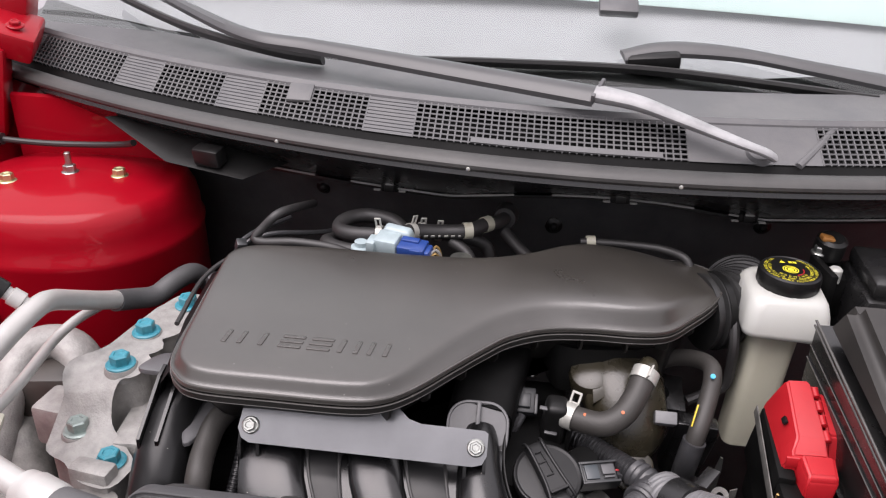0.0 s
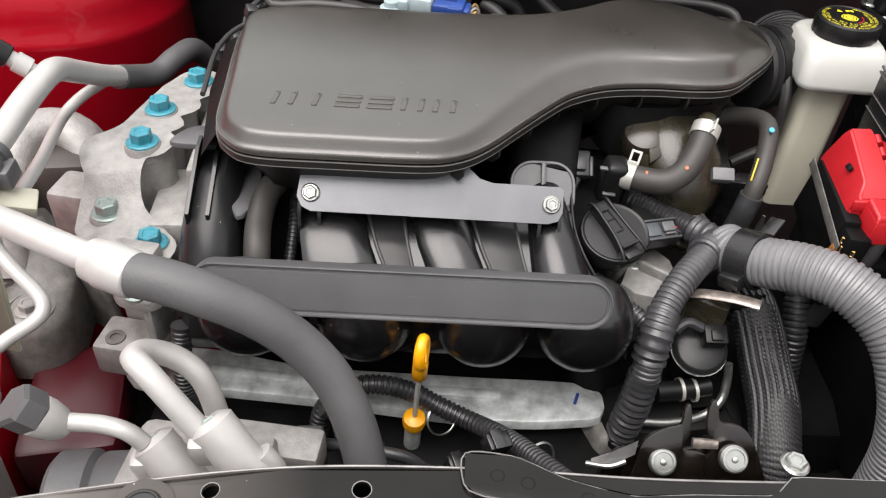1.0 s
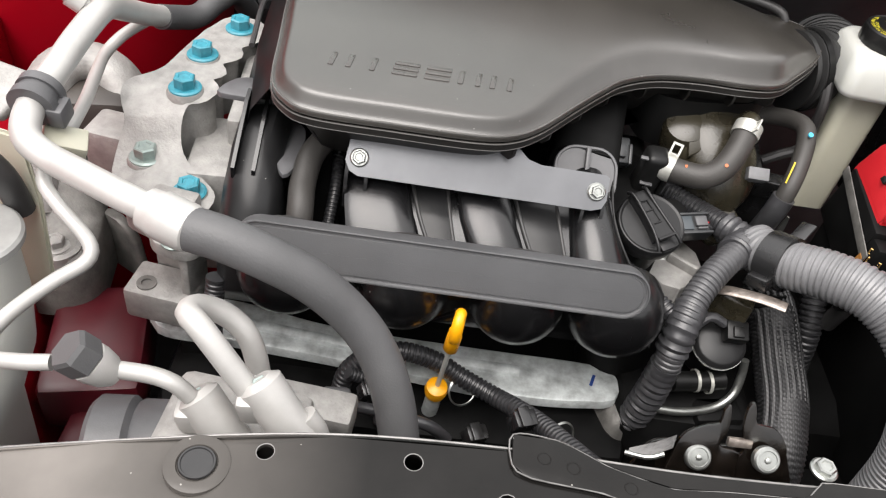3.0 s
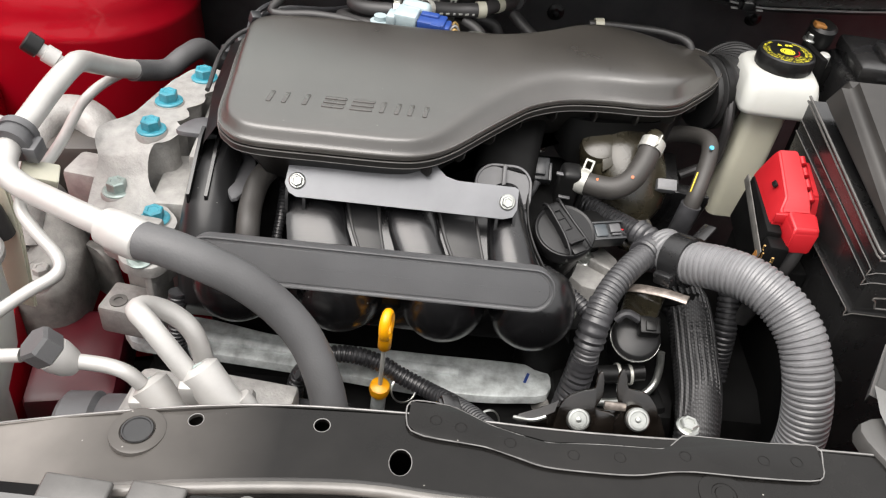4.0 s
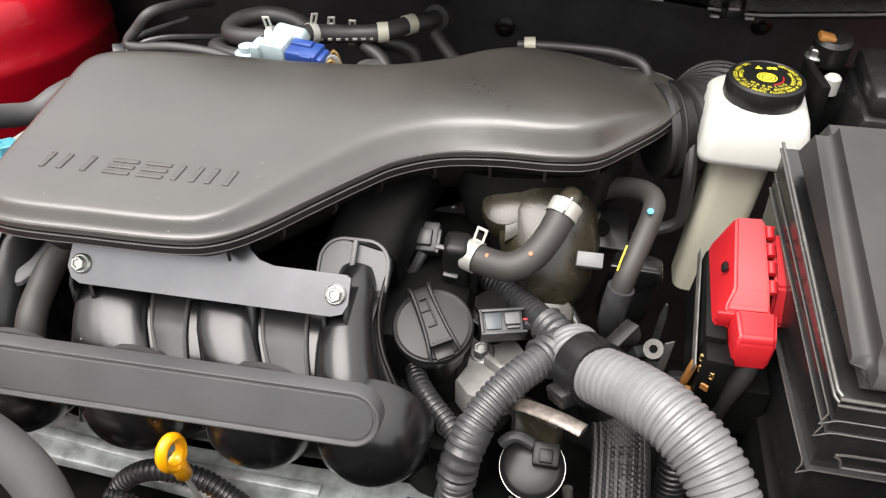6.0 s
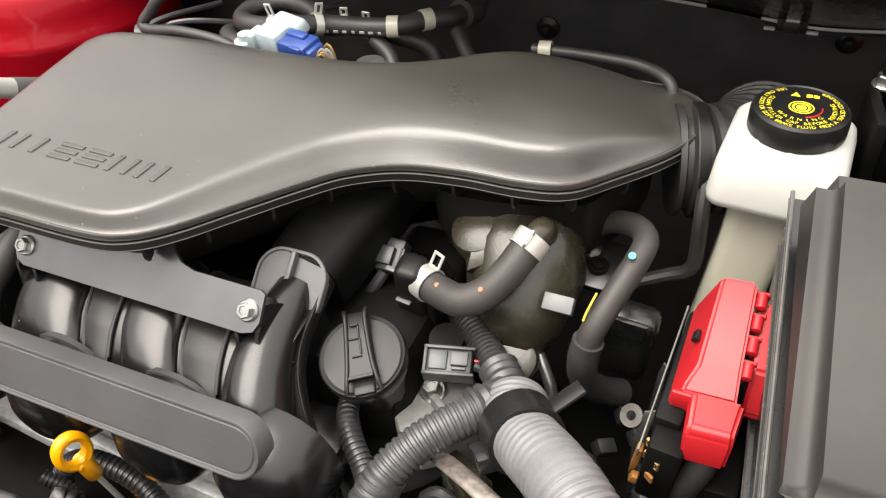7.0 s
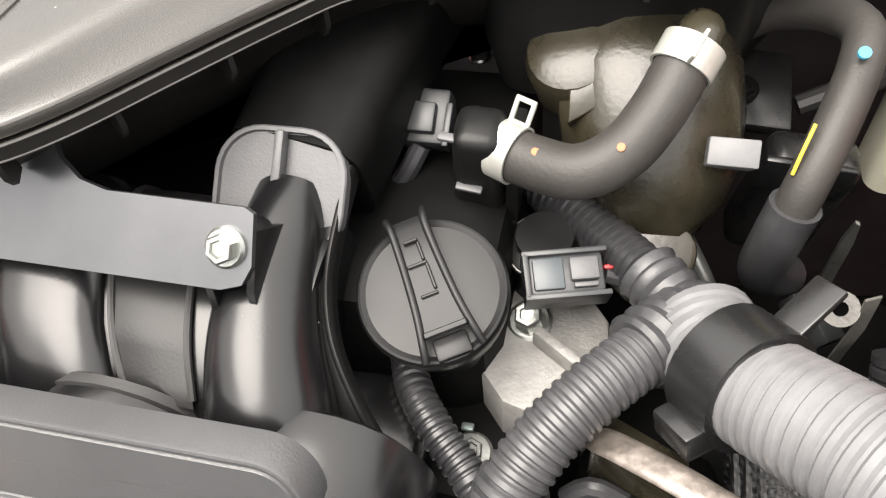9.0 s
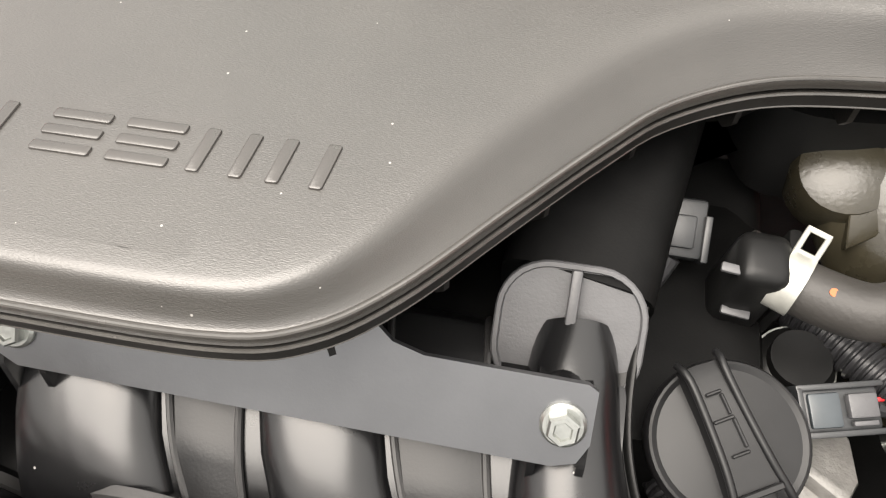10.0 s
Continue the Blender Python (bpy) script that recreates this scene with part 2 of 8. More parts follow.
# dust and a sky sheen mixed into the support's colour, palest towards its washer-bottle end
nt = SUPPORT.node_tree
coord, cloud, along, split, dusty_sheen, shade = (nt.nodes.new("ShaderNode" + k) for k in ("TexCoord", "TexNoise", "MapRange", "SeparateXYZ", "Math", "Mix"))
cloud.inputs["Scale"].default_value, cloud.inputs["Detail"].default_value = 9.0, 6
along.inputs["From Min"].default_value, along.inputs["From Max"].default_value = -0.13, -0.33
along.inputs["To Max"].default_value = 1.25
dusty_sheen.operation, shade.data_type = "MULTIPLY", "RGBA"
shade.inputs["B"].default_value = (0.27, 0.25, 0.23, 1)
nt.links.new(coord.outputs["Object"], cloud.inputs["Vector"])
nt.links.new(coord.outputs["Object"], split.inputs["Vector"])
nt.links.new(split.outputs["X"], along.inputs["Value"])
nt.links.new(along.outputs["Result"], dusty_sheen.inputs[0])
nt.links.new(cloud.outputs["Fac"], dusty_sheen.inputs[1])
nt.links.new(dusty_sheen.outputs["Value"], shade.inputs["Factor"])
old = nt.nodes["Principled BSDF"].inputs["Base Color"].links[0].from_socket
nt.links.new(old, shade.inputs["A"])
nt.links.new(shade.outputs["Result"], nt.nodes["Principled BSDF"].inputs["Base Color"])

GLASS = bpy.data.materials.new("windscreen_glass")
GLASS.use_nodes = True
g = GLASS.node_tree.nodes["Principled BSDF"]
g.inputs["Base Color"].default_value = (0.85, 0.95, 0.92, 1)
g.inputs["Roughness"].default_value, g.inputs["IOR"].default_value = 0.0, 1.5
g.inputs["Transmission Weight"].default_value = 1.0


# ---- building tools ----
BASE = {}


def thing(name, at, label, category, group="", kind=""):
    """An Empty at the base of a thing, which carries its parts."""
    ob = new(name)
    ob.empty_display_size = 0.02
    ob.location = at
    BASE[ob] = Vector(at)
    return tagged(ob, label, category, group, kind)


def mesh_of(bm, name, material, sharp=35):
    bmesh.ops.remove_doubles(bm, verts=bm.verts, dist=1e-6)
    bmesh.ops.recalc_face_normals(bm, faces=bm.faces)
    me = bpy.data.meshes.new(name)
    for f in bm.faces:
        f.smooth = True
    bm.to_mesh(me)
    bm.free()
    me.materials.append(material)
    me.set_sharp_from_angle(angle=radians(sharp))
    return me


def part(name, bm, material, parent, label="", sharp=35):
    """One mesh under a thing or a part; the bmesh is in world metres."""
    base = BASE[parent]
    bm.transform(Matrix.Translation(-base))
    ob = new(name, mesh_of(bm, name, material, sharp))
    ob.parent = parent
    BASE[ob] = base
    return tagged(ob, label)


def solo(name, bm, material, at, label, category, group="", kind="", sharp=35):
    """A thing or piece of the setting that is a single mesh."""
    bm.transform(Matrix.Translation(-Vector(at)))
    ob = new(name, mesh_of(bm, name, material, sharp))
    ob.location = at
    BASE[ob] = Vector(at)
    return tagged(ob, label, category, group, kind)


def axes_at(at, axis, side=(1, 0, 0)):
    """A pose whose z runs along axis and whose x lies near side."""
    z = Vector(axis).normalized()
    x = Vector(side) - z * z.dot(Vector(side))
    if x.length < 1e-4:
        x = z.orthogonal()
    x.normalize()
    m = Matrix((x, z.cross(x), z)).transposed().to_4x4()
    m.translation = Vector(at)
    return m


def box(bm, size, m, bevel=0.0, seg=2, taper=1.0):
    """A box of that size about the pose m, with its top drawn in by taper."""
    r = bmesh.ops.create_cube(bm, size=1.0, matrix=Matrix.Identity(4))
    vs = r["verts"]
    for v in vs:
        k = taper if v.co.z > 0 else 1.0
        v.co = Vector((v.co.x * size[0] * k, v.co.y * size[1] * k, v.co.z * size[2]))
    if bevel:
        es = list({e for v in vs for e in v.link_edges})
        out = bmesh.ops.bevel(bm, geom=es, offset=bevel, segments=seg, profile=0.5, affect="EDGES", clamp_overlap=True)
        vs = list({v for f in out["faces"] for v in f.verts} | {v for v in vs if v.is_valid})
    bmesh.ops.transform(bm, matrix=m, verts=vs)
    return bm


def loft(bm, rings, closed=True, cap=(True, True)):
    """Quads between rings of equal length."""
    rows = [[bm.verts.new(p) for p in ring] for ring in rings]
    n = len(rows[0])
    for a, b in zip(rows, rows[1:]):
        for i in range(n if closed else n - 1):
            j = (i + 1) % n
            bm.faces.new((a[i], a[j], b[j], b[i]))
    if cap[0]:
        bm.faces.new(rows[0][::-1])
    if cap[1]:
        bm.faces.new(rows[-1])
    return bm


def lathe(bm, profile, m, seg=32, cap=(True, True)):
    """Turns (radius, height) pairs about the z of m."""
    rings = [[m @ Vector((r * math.cos(2 * math.pi * i / seg), r * math.sin(2 * math.pi * i / seg), h)) for i in range(seg)] for r, h in profile]
    return loft(bm, rings, cap=cap)


def spline(pts, step, closed=False):
    """A smooth curve through points, sampled about every step metres."""
    p = [Vector(q) for q in pts]
    n = len(p)
    out = []
    for i in range(n if closed else n - 1):
        if closed:
            a, b, c, d = p[i - 1], p[i], p[(i + 1) % n], p[(i + 2) % n]
        else:
            b, c = p[i], p[i + 1]
            a = p[i - 1] if i else b * 2 - c
            d = p[i + 2] if i + 2 < n else c * 2 - b
        k = max(2, round((c - b).length / step))
        for j in range(k):
            t = j / k
            out.append(0.5 * (2 * b + (c - a) * t + (2 * a - 5 * b + 4 * c - d) * t * t + (3 * b - a - 3 * c + d) * t ** 3))
    if not closed:
        out.append(p[-1])
    return out


def resample(line, step):
    out, left = [line[0]], step
    for a, b in zip(line, line[1:]):
        d = (b - a).length
        while d >= left:
            a = a + (b - a) * (left / d)
            out.append(a)
            d -= left
            left = step
        left -= d
    return out


def tube(bm, pts, r, seg=16, step=0.006, cap=(True, True), flat=1.0, up=None):
    """A tube along a smooth path; r is a radius or a function of the length along it."""
    line = resample(spline(pts, step / 2), step)
    radius = r if callable(r) else (lambda s: r)
    t0 = (line[1] - line[0]).normalized()
    x = Vector(up).cross(t0).normalized() if up else t0.orthogonal().normalized()
    rings, s = [], 0.0
    for i, c in enumerate(line):
        t = (line[min(i + 1, len(line) - 1)] - line[max(i - 1, 0)]).normalized()
        x = (x - t * x.dot(t)).normalized()
        y = t.cross(x)
        if i:
            s += (c - line[i - 1]).length
        q = radius(s)
        rings.append([c + x * q * math.cos(2 * math.pi * k / seg) + y * q * flat * math.sin(2 * math.pi * k / seg) for k in range(seg)])
    return loft(bm, rings, cap=cap)


def ribbed(r, pitch=0.005, depth=0.0012):
    """The radius of corrugated conduit along its length."""
    return lambda s: r - depth * (1 if (s / pitch) % 1 > 0.62 else 0)


def conduit(pts, r, pitch=0.005, depth=0.0012, seg=18):
    return tube(bmesh.new(), pts, ribbed(r, pitch, depth), seg, pitch / 5)


def outline(pts, step):
    return [(q.x, q.y) for q in spline([(x, y, 0) for x, y in pts], step, closed=True)]


def inset(ring, d):
    """A closed outline moved inwards by d (outwards: minus); the outline runs counterclockwise."""
    n, out = len(ring), []
    for i in range(n):
        a, b, c = Vector(ring[i - 1]), Vector(ring[i]), Vector(ring[(i + 1) % n])
        t = ((b - a).normalized() + (c - b).normalized()).normalized()
        out.append((b.x - t.y * d, b.y + t.x * d))
    return out


def rounded(w, h, r, k=5):
    """A rounded rectangle about the origin, counterclockwise."""
    out = []
    for cx, cy, a0 in ((w / 2 - r, h / 2 - r, 0), (-w / 2 + r, h / 2 - r, 90), (-w / 2 + r, -h / 2 + r, 180), (w / 2 - r, -h / 2 + r, 270)):
        for i in range(k + 1):
            a = radians(a0 + 90 * i / k)
            out.append((cx + r * math.cos(a), cy + r * math.sin(a)))
    return out


def slab(bm, ring, m, z0, z1, edge=0.0, holes=()):
    """A plate with that outline between two heights of m, its upper rim rounded by edge, with holes through it."""
    if not holes:
        rings = [(ring, z0), (ring, z1 - edge)]
        if edge:
            rings += [(inset(ring, edge * 0.3), z1 - edge * 0.3), (inset(ring, edge), z1)]
        return loft(bm, [[m @ Vector((x, y, z)) for x, y in q] for q, z in rings])
    for z in (z0, z1):
        es = []
        for q in (ring, *holes):
            vs = [bm.verts.new(m @ Vector((x, y, z))) for x, y in q]
            es += [bm.edges.new((vs[i - 1], vs[i])) for i in range(len(vs))]
        bmesh.ops.triangle_fill(bm, use_beauty=True, edges=es)
    for q in (ring, *holes):
        loft(bm, [[m @ Vector((x, y, z)) for x, y in q] for z in (z0, z1)], cap=(False, False))
    return bm


def disc(x, y, r, k=16, sy=1.0):
    return [(x + r * math.cos(2 * math.pi * i / k), y + r * sy * math.sin(2 * math.pi * i / k)) for i in range(k)]


def bolt(parent, at, axis, across=0.010, high=0.007, flange=0.0085, material=None, label="", name="bolt"):
    """A hexagon flange bolt whose seat is at that place."""
    bm = bmesh.new()
    m = axes_at(at, axis, (0.8, 0.6, 0))
    lathe(bm, [(flange, 0), (flange, 0.0014), (flange * 0.86, 0.0024)], m, 24)
    hexr = across / 2 / math.cos(radians(30))
    rings = []
    for q, h in ((hexr, 0.001), (hexr, high - 0.001), (hexr * 0.86, high), (hexr * 0.6, high), (hexr * 0.5, high - 0.0009)):
        rings.append([m @ Vector((q * math.cos(radians(60 * i)), q * math.sin(radians(60 * i)), h)) for i in range(6)])
    loft(bm, rings)
    return part(name, bm, material or ZINC, parent, label, 25)


def band(parent, at, along, r, wide=0.008, thick=0.0013, material=None, label="", loop=0.0, loop_dir=(0, 0, 1), name="clamp"):
    """A spring clamp round a hose, with a squeezed-up loop."""
    bm = bmesh.new()
    m = axes_at(at, along, loop_dir)
    w = wide / 2
    lathe(bm, [(r + 0.0001, -w), (r + thick, -w), (r + thick, w), (r + 0.0001, w), (r + 0.0001, -w)], m, 28, cap=(False, False))
    if loop:
        for sx in (-1, 1):
            box(bm, (loop, 0.0016, 0.0022), m @ pose(r + loop / 2, sx * 0.0, sx * (w - 0.001)), 0.0004, 1)
        box(bm, (0.0022, 0.0016, wide), m @ pose(r + loop, 0, 0), 0.0004, 1)
        box(bm, (0.0022, 0.0020, wide), m @ pose(r + 0.001, 0, 0), 0.0004, 1)
    return part(name, bm, material or CLAMP, parent, label)


def rim(bm, ring, r, seg=6):
    """A thin rounded edge along a closed line of points."""
    n = len(ring)
    rows = []
    for i in range(n):
        t = (ring[(i + 1) % n] - ring[i - 1]).normalized()
        x = Vector((0, 0, 1)).cross(t).normalized()
        y = t.cross(x)
        rows.append([ring[i] + x * r * math.cos(2 * math.pi * k / seg) + y * r * math.sin(2 * math.pi * k / seg) for k in range(seg)])
    return loft(bm, rows + [rows[0]], cap=(False, False))


def text_mesh(chars, size):
    """The flat outline of a word in the built-in font, as a bmesh about its middle."""
    cu = bpy.data.curves.new("word", "FONT")
    cu.body, cu.size, cu.align_x, cu.align_y, cu.resolution_u = chars, size, "CENTER", "CENTER", 2
    ob = new("word", cu)
    me = bpy.data.meshes.new_from_object(ob.evaluated_get(bpy.context.evaluated_depsgraph_get()))
    bm = bmesh.new()
    bm.from_mesh(me)
    bpy.data.objects.remove(ob)
    bpy.data.curves.remove(cu)
    bpy.data.meshes.remove(me)
    return bm


def join(bm, other, m):
    """Adds a copy of another bmesh under the pose m."""
    vs = {v: bm.verts.new(m @ v.co) for v in other.verts}
    for f in other.faces:
        bm.faces.new([vs[v] for v in f.verts])
    return bm

# ---- the car round the engine ----
bm = bmesh.new()
box(bm, (160, 160, 0.2), pose(0, 0, -0.1))
solo("ground", bm, ASPHALT, (0, 0, 0), "dark grey asphalt under the car", "ground", kind="structure")

# added out of view, to stop light leaking up from the ground
bm = bmesh.new()
box(bm, (1.56, 1.1, 0.02), pose(0.05, 0.6, 0.2))
solo("light_stop_tray", bm, DEEP, (0.05, 0.6, 0.2), "unseen black tray added to close the engine bay against ground light", "tray", kind="structure")


def lip(x):
    """How far back the cowl's front edge lies: it bows forward in the middle of the car."""
    return 0.754 + 0.36 * (x - 0.12) ** 2


# firewall with a quilted black insulation panel
bm = bmesh.new()
xs = [-0.80 + 0.04 * i for i in range(43)]
rows = []
for z, back_off in ((0.21, 0.19), (0.55, 0.19), (0.70, 0.185), (0.74, 0.175), (0.80, 0.165), (0.835, 0.150), (0.86, 0.10)):
    rows.append([Vector((x, lip(x) + back_off - 0.10 * (x - 0.12) ** 2 + 0.004 * noise.noise((x * 9, z * 9, 0)), z)) for x in xs])
loft(bm, rows + [[p + Vector((0, 0.03, 0)) for p in r] for r in rows[::-1]], closed=False, cap=(False, False))
firewall = solo("firewall", bm, INSUL, (0.05, 0.95, 0.2), "black padded firewall insulation behind the engine", "firewall", kind="structure")
for x, z in ((0.071, 0.783), (-0.235, 0.80), (0.33, 0.80)):
    y = lip(x) + 0.165 - 0.10 * (x - 0.12) ** 2
    bm = bmesh.new()
    lathe(bm, [(0.011, 0.0), (0.011, 0.003), (0.006, 0.006), (0.004, 0.012), (0.001, 0.013)], axes_at((x, y + 0.003, z), (0, -1, 0)), 16)
    part("push_clip", bm, DARK, firewall, "black plastic push clip")
bm = bmesh.new()
lathe(bm, [(0.006, 0.0), (0.007, 0.003), (0.004, 0.004), (0.004, 0.0)], axes_at((0.251, 0.942, 0.756), (0, -1, 0)), 16)
part("grommet", bm, PRINT, firewall, "yellow rubber grommet")

# cowl: seal, grille panel, underside
cowl = thing("cowl_panel", (0.05, 0.90, 0.86), "dark grey plastic cowl panel with mesh air inlets below the windscreen", "cowl", kind="structure")
CX = [-0.78 + 0.02 * i for i in range(84)]


def crown(x):
    """The lower edge of the cowl rises a little towards the middle of the car."""
    return max(-0.004, 0.013 - 0.6 * (x - 0.12) ** 2)


def sweep(bm, profile, xs, closed=True, arched=False):
    """Carries a (back, height) profile along the bowed line of the cowl."""
    return loft(bm, [[Vector((x, lip(x) + b, h + (crown(x) if arched and h < 0.88 else 0))) for b, h in profile] for x in xs], closed=closed, cap=(closed, closed))


bm = bmesh.new()
sweep(bm, [(0.021 + 0.016 * math.cos(radians(a)), 0.9135 + 0.0085 * math.sin(radians(a))) for a in range(0, 360, 24)], CX)
part("seal", bm, SEAL, cowl, "grey-black rubber bonnet seal")
# the panel is coloured near-black as the shade behind the meshes
bm = bmesh.new()
sweep(bm, [(0.028, 0.910), (0.050, 0.922), (0.050, 0.913), (0.107, 0.937), (0.100, 0.948), (0.106, 0.953), (0.116, 0.951), (0.124, 0.940), (0.225, 0.950), (0.225, 0.925), (0.05, 0.89), (0.03, 0.895)], CX)
part("panel", bm, DEEP, cowl)
bm = bmesh.new()
sweep(bm, [(0.099, 0.9465), (0.100, 0.951), (0.106, 0.9555), (0.118, 0.9525), (0.126, 0.941), (0.228, 0.951), (0.228, 0.943), (0.121, 0.932)], CX)
part("rim", bm, COWL, cowl, "satin grey rim along the cowl")
bm = bmesh.new()
sweep(bm, [(0.012, 0.9070), (0.083, 0.857), (0.098, 0.852), (0.098, 0.848), (0.080, 0.852), (0.010, 0.9020)], CX[8:], arched=True)
part("underside", bm, GLOSSBLACK, cowl, "glossy black underside flange of the cowl")
bm = bmesh.new()
sweep(bm, [(0.084, 0.8475), (0.084, 0.8440), (0.103, 0.8405), (0.103, 0.8445)], CX[20:], arched=True)
part("edge_strip", bm, DARK, cowl, "black edge strip")
# pale colour makes these edges, and the clip bars below, look lit
for b, h, r in ((0.0800, 0.8500, 0.0013), (0.0640, 0.8700, 0.0012)):
    bm = bmesh.new()
    for x0, x1 in ((0, 9), (10, 21), (22, 31), (32, 44)):
        tube(bm, [Vector((x, lip(x) + b, h + crown(x))) for x in CX[20 + x0:20 + x1 + 1:2]], r, 6, 0.008)
    part("edge_line", bm, LABEL, cowl, "pale line painting the lit sheet edge")


def gpoint(x, f, lift=0.0):
    """A point on the sloping face that carries the inlets: f runs from its foot to its head."""
    return Vector((x, lip(x) + 0.050 + 0.050 * f - lift * 0.4, 0.9225 + 0.0255 * f + lift * 0.9))


MESHES = ((-0.665, -0.505), (-0.442, -0.348), (-0.290, -0.158), (-0.100, 0.197), (0.340, 0.52))
GAPS = ((-0.78, -0.665), (-0.505, -0.442), (-0.348, -0.290), (-0.158, -0.100), (0.197, 0.340), (0.52, 0.86))
for a, b in GAPS:
    bm = bmesh.new()
    n = max(2, round((b - a) / 0.012))
    prof = []
    for i in range(10):
        prof += [(i / 10, 0.0012), ((i + 0.75) / 10, 0.0012), ((i + 0.78) / 10, 0.0), ((i + 0.97) / 10, 0.0)]
    if a == 0.197:
        prof = [(i / 8, 0.001) for i in range(9)]
    loft(bm, [[gpoint(a + (b - a) * k / n, f, h) for f, h in prof] for k in range(n + 1)], closed=False, cap=(False, False))
    part("ribbed_panel", bm, COWL, cowl, "ribbed grey plastic panel" if a != 0.197 else "smooth grey plastic panel", 20)
for a, b in MESHES:
    bm = bmesh.new()
    n = round((b - a) / 0.0078)
    for k in range(n + 1):
        x = a + (b - a) * k / n
        p, q = gpoint(x, 0.0), gpoint(x, 1.0)
        d = q - p
        box(bm, (0.0016, 0.003, d.length), axes_at((p + q) / 2, d, (1, 0, 0)))
    for i in range(8):
        sub = max(1, round((b - a) / 0.05))
        for k in range(sub):
            p, q = gpoint(a + (b - a) * k / sub, (i + 0.35) / 7.7, 0.0006), gpoint(a + (b - a) * (k + 1) / sub, (i + 0.35) / 7.7, 0.0006)
            box(bm, (0.0017, 0.003, (q - p).length), axes_at((p + q) / 2, q - p, (0, 0.5, 0.9)))
    part("inlet_mesh", bm, COWL, cowl, "square plastic inlet mesh")
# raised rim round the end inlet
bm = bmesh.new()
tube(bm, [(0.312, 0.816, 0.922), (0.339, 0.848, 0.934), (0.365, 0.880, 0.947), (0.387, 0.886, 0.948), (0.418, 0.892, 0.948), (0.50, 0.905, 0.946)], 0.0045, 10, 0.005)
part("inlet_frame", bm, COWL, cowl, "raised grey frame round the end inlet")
# solid tabs on the meshes
bm = bmesh.new()
box(bm, (0.030, 0.028, 0.006), axes_at(gpoint(-0.243, 0.75, 0.003), (0, -0.48, 0.88)), 0.002)
part("tab", bm, COWL, cowl)
bm = bmesh.new()
n = 12
loft(bm, [[gpoint(-0.035 + 0.205 * k / n, f, h) for f, h in ((0.02, 0.001), (0.02, 0.003), (0.16, 0.003), (0.16, 0.001))] for k in range(n + 1)])
part("tab", bm, COWL, cowl)
for x in (-0.345, -0.13, 0.136, 0.282):
    bm = bmesh.new()
    y = lip(x) + 0.083
    box(bm, (0.022, 0.012, 0.014), pose(x, y, 0.852 + crown(x)), 0.002)
    box(bm, (0.012, 0.014, 0.009), pose(x, y - 0.003, 0.851 + crown(x)), 0.001)
    box(bm, (0.030, 0.006, 0.004), pose(x, y - 0.004, 0.860 + crown(x)), 0.001)
    clip = part("clip", bm, DARK, cowl, "black plastic retaining clip")
    for dx, w, dz in ((-0.015, 0.008, 0.848), (0.015, 0.008, 0.848), (0.0, 0.012, 0.866), (0.0, 0.010, 0.856)):
        bm = bmesh.new()
        box(bm, (w, 0.004, 0.0022), pose(x + dx, y - 0.008, dz + crown(x)), 0.0006, 1)
        part("clip_bar", bm, LABEL, clip, "pale bar painting the lit clip edge")
for x in (-0.25, -0.033, 0.184):
    bm = bmesh.new()
    lathe(bm, [(0.0022, 0), (0.0022, 0.0015), (0.001, 0.0022)], axes_at((x, lip(x) + 0.0060, 0.9115), (0, -0.9, -0.3)), 10)
    part("pin", bm, WHITE, cowl, "white plastic pin head")
# folded grey shelf under the cowl's corner
bm = bmesh.new()
loft(bm, [[Vector(p) for p in row] for row in (
    ((-0.50, 0.90, 0.893), (-0.40, 0.845, 0.862), (-0.30, 0.825, 0.855)),
    ((-0.46, 0.915, 0.897), (-0.37, 0.875, 0.882), (-0.27, 0.85, 0.862)),
    ((-0.42, 0.95, 0.892), (-0.33, 0.91, 0.888), (-0.24, 0.875, 0.868)))], closed=False, cap=(False, False))
bmesh.ops.solidify(bm, geom=bm.faces[:], thickness=0.003)
part("shelf", bm, DARK, cowl, "dark grey moulded shelf")
bm = bmesh.new()
box(bm, (0.035, 0.02, 0.022), pose(-0.345, 0.845, 0.874, 10, 0, -14), 0.003)
part("clip_block", bm, DARK, cowl)

# windscreen, what shows behind it, and the wipers
screen = thing("windscreen", (0.05, 1.1, 0.95), "raked laminated windscreen with a black lower band", "windscreen", kind="structure")


def glass_point(x, f):
    return Vector((x, lip(x) * 0.55 + 0.605 + 0.30 * f, 0.935 + 0.185 * f))


bm = bmesh.new()
loft(bm, [[glass_point(-0.75 + 0.06 * k, f / 6 * 2.2) for f in range(7)] for k in range(27)], closed=False, cap=(False, False))
bmesh.ops.solidify(bm, geom=bm.faces[:], thickness=0.005)
pane = part("pane", bm, GLASS, screen, "tinted glass pane")
pane.visible_shadow = False
bm = bmesh.new()
loft(bm, [[glass_point(-0.75 + 0.06 * k, f) - Vector((0, -0.004, 0.008)) for f in (-0.02, 0.10, 0.13 + 0.02 * math.sin(k))] for k in range(27)], closed=False, cap=(False, False))
part("black_band", bm, DARK, screen, "black ceramic band")
bm = bmesh.new()
box(bm, (0.055, 0.03, 0.02), axes_at((0.142, 1.158, 1.014), (0, -0.5, 0.85)), 0.004)
part("sensor_box", bm, FLANGE, screen, "small grey sensor housing")
dash = bmesh.new()
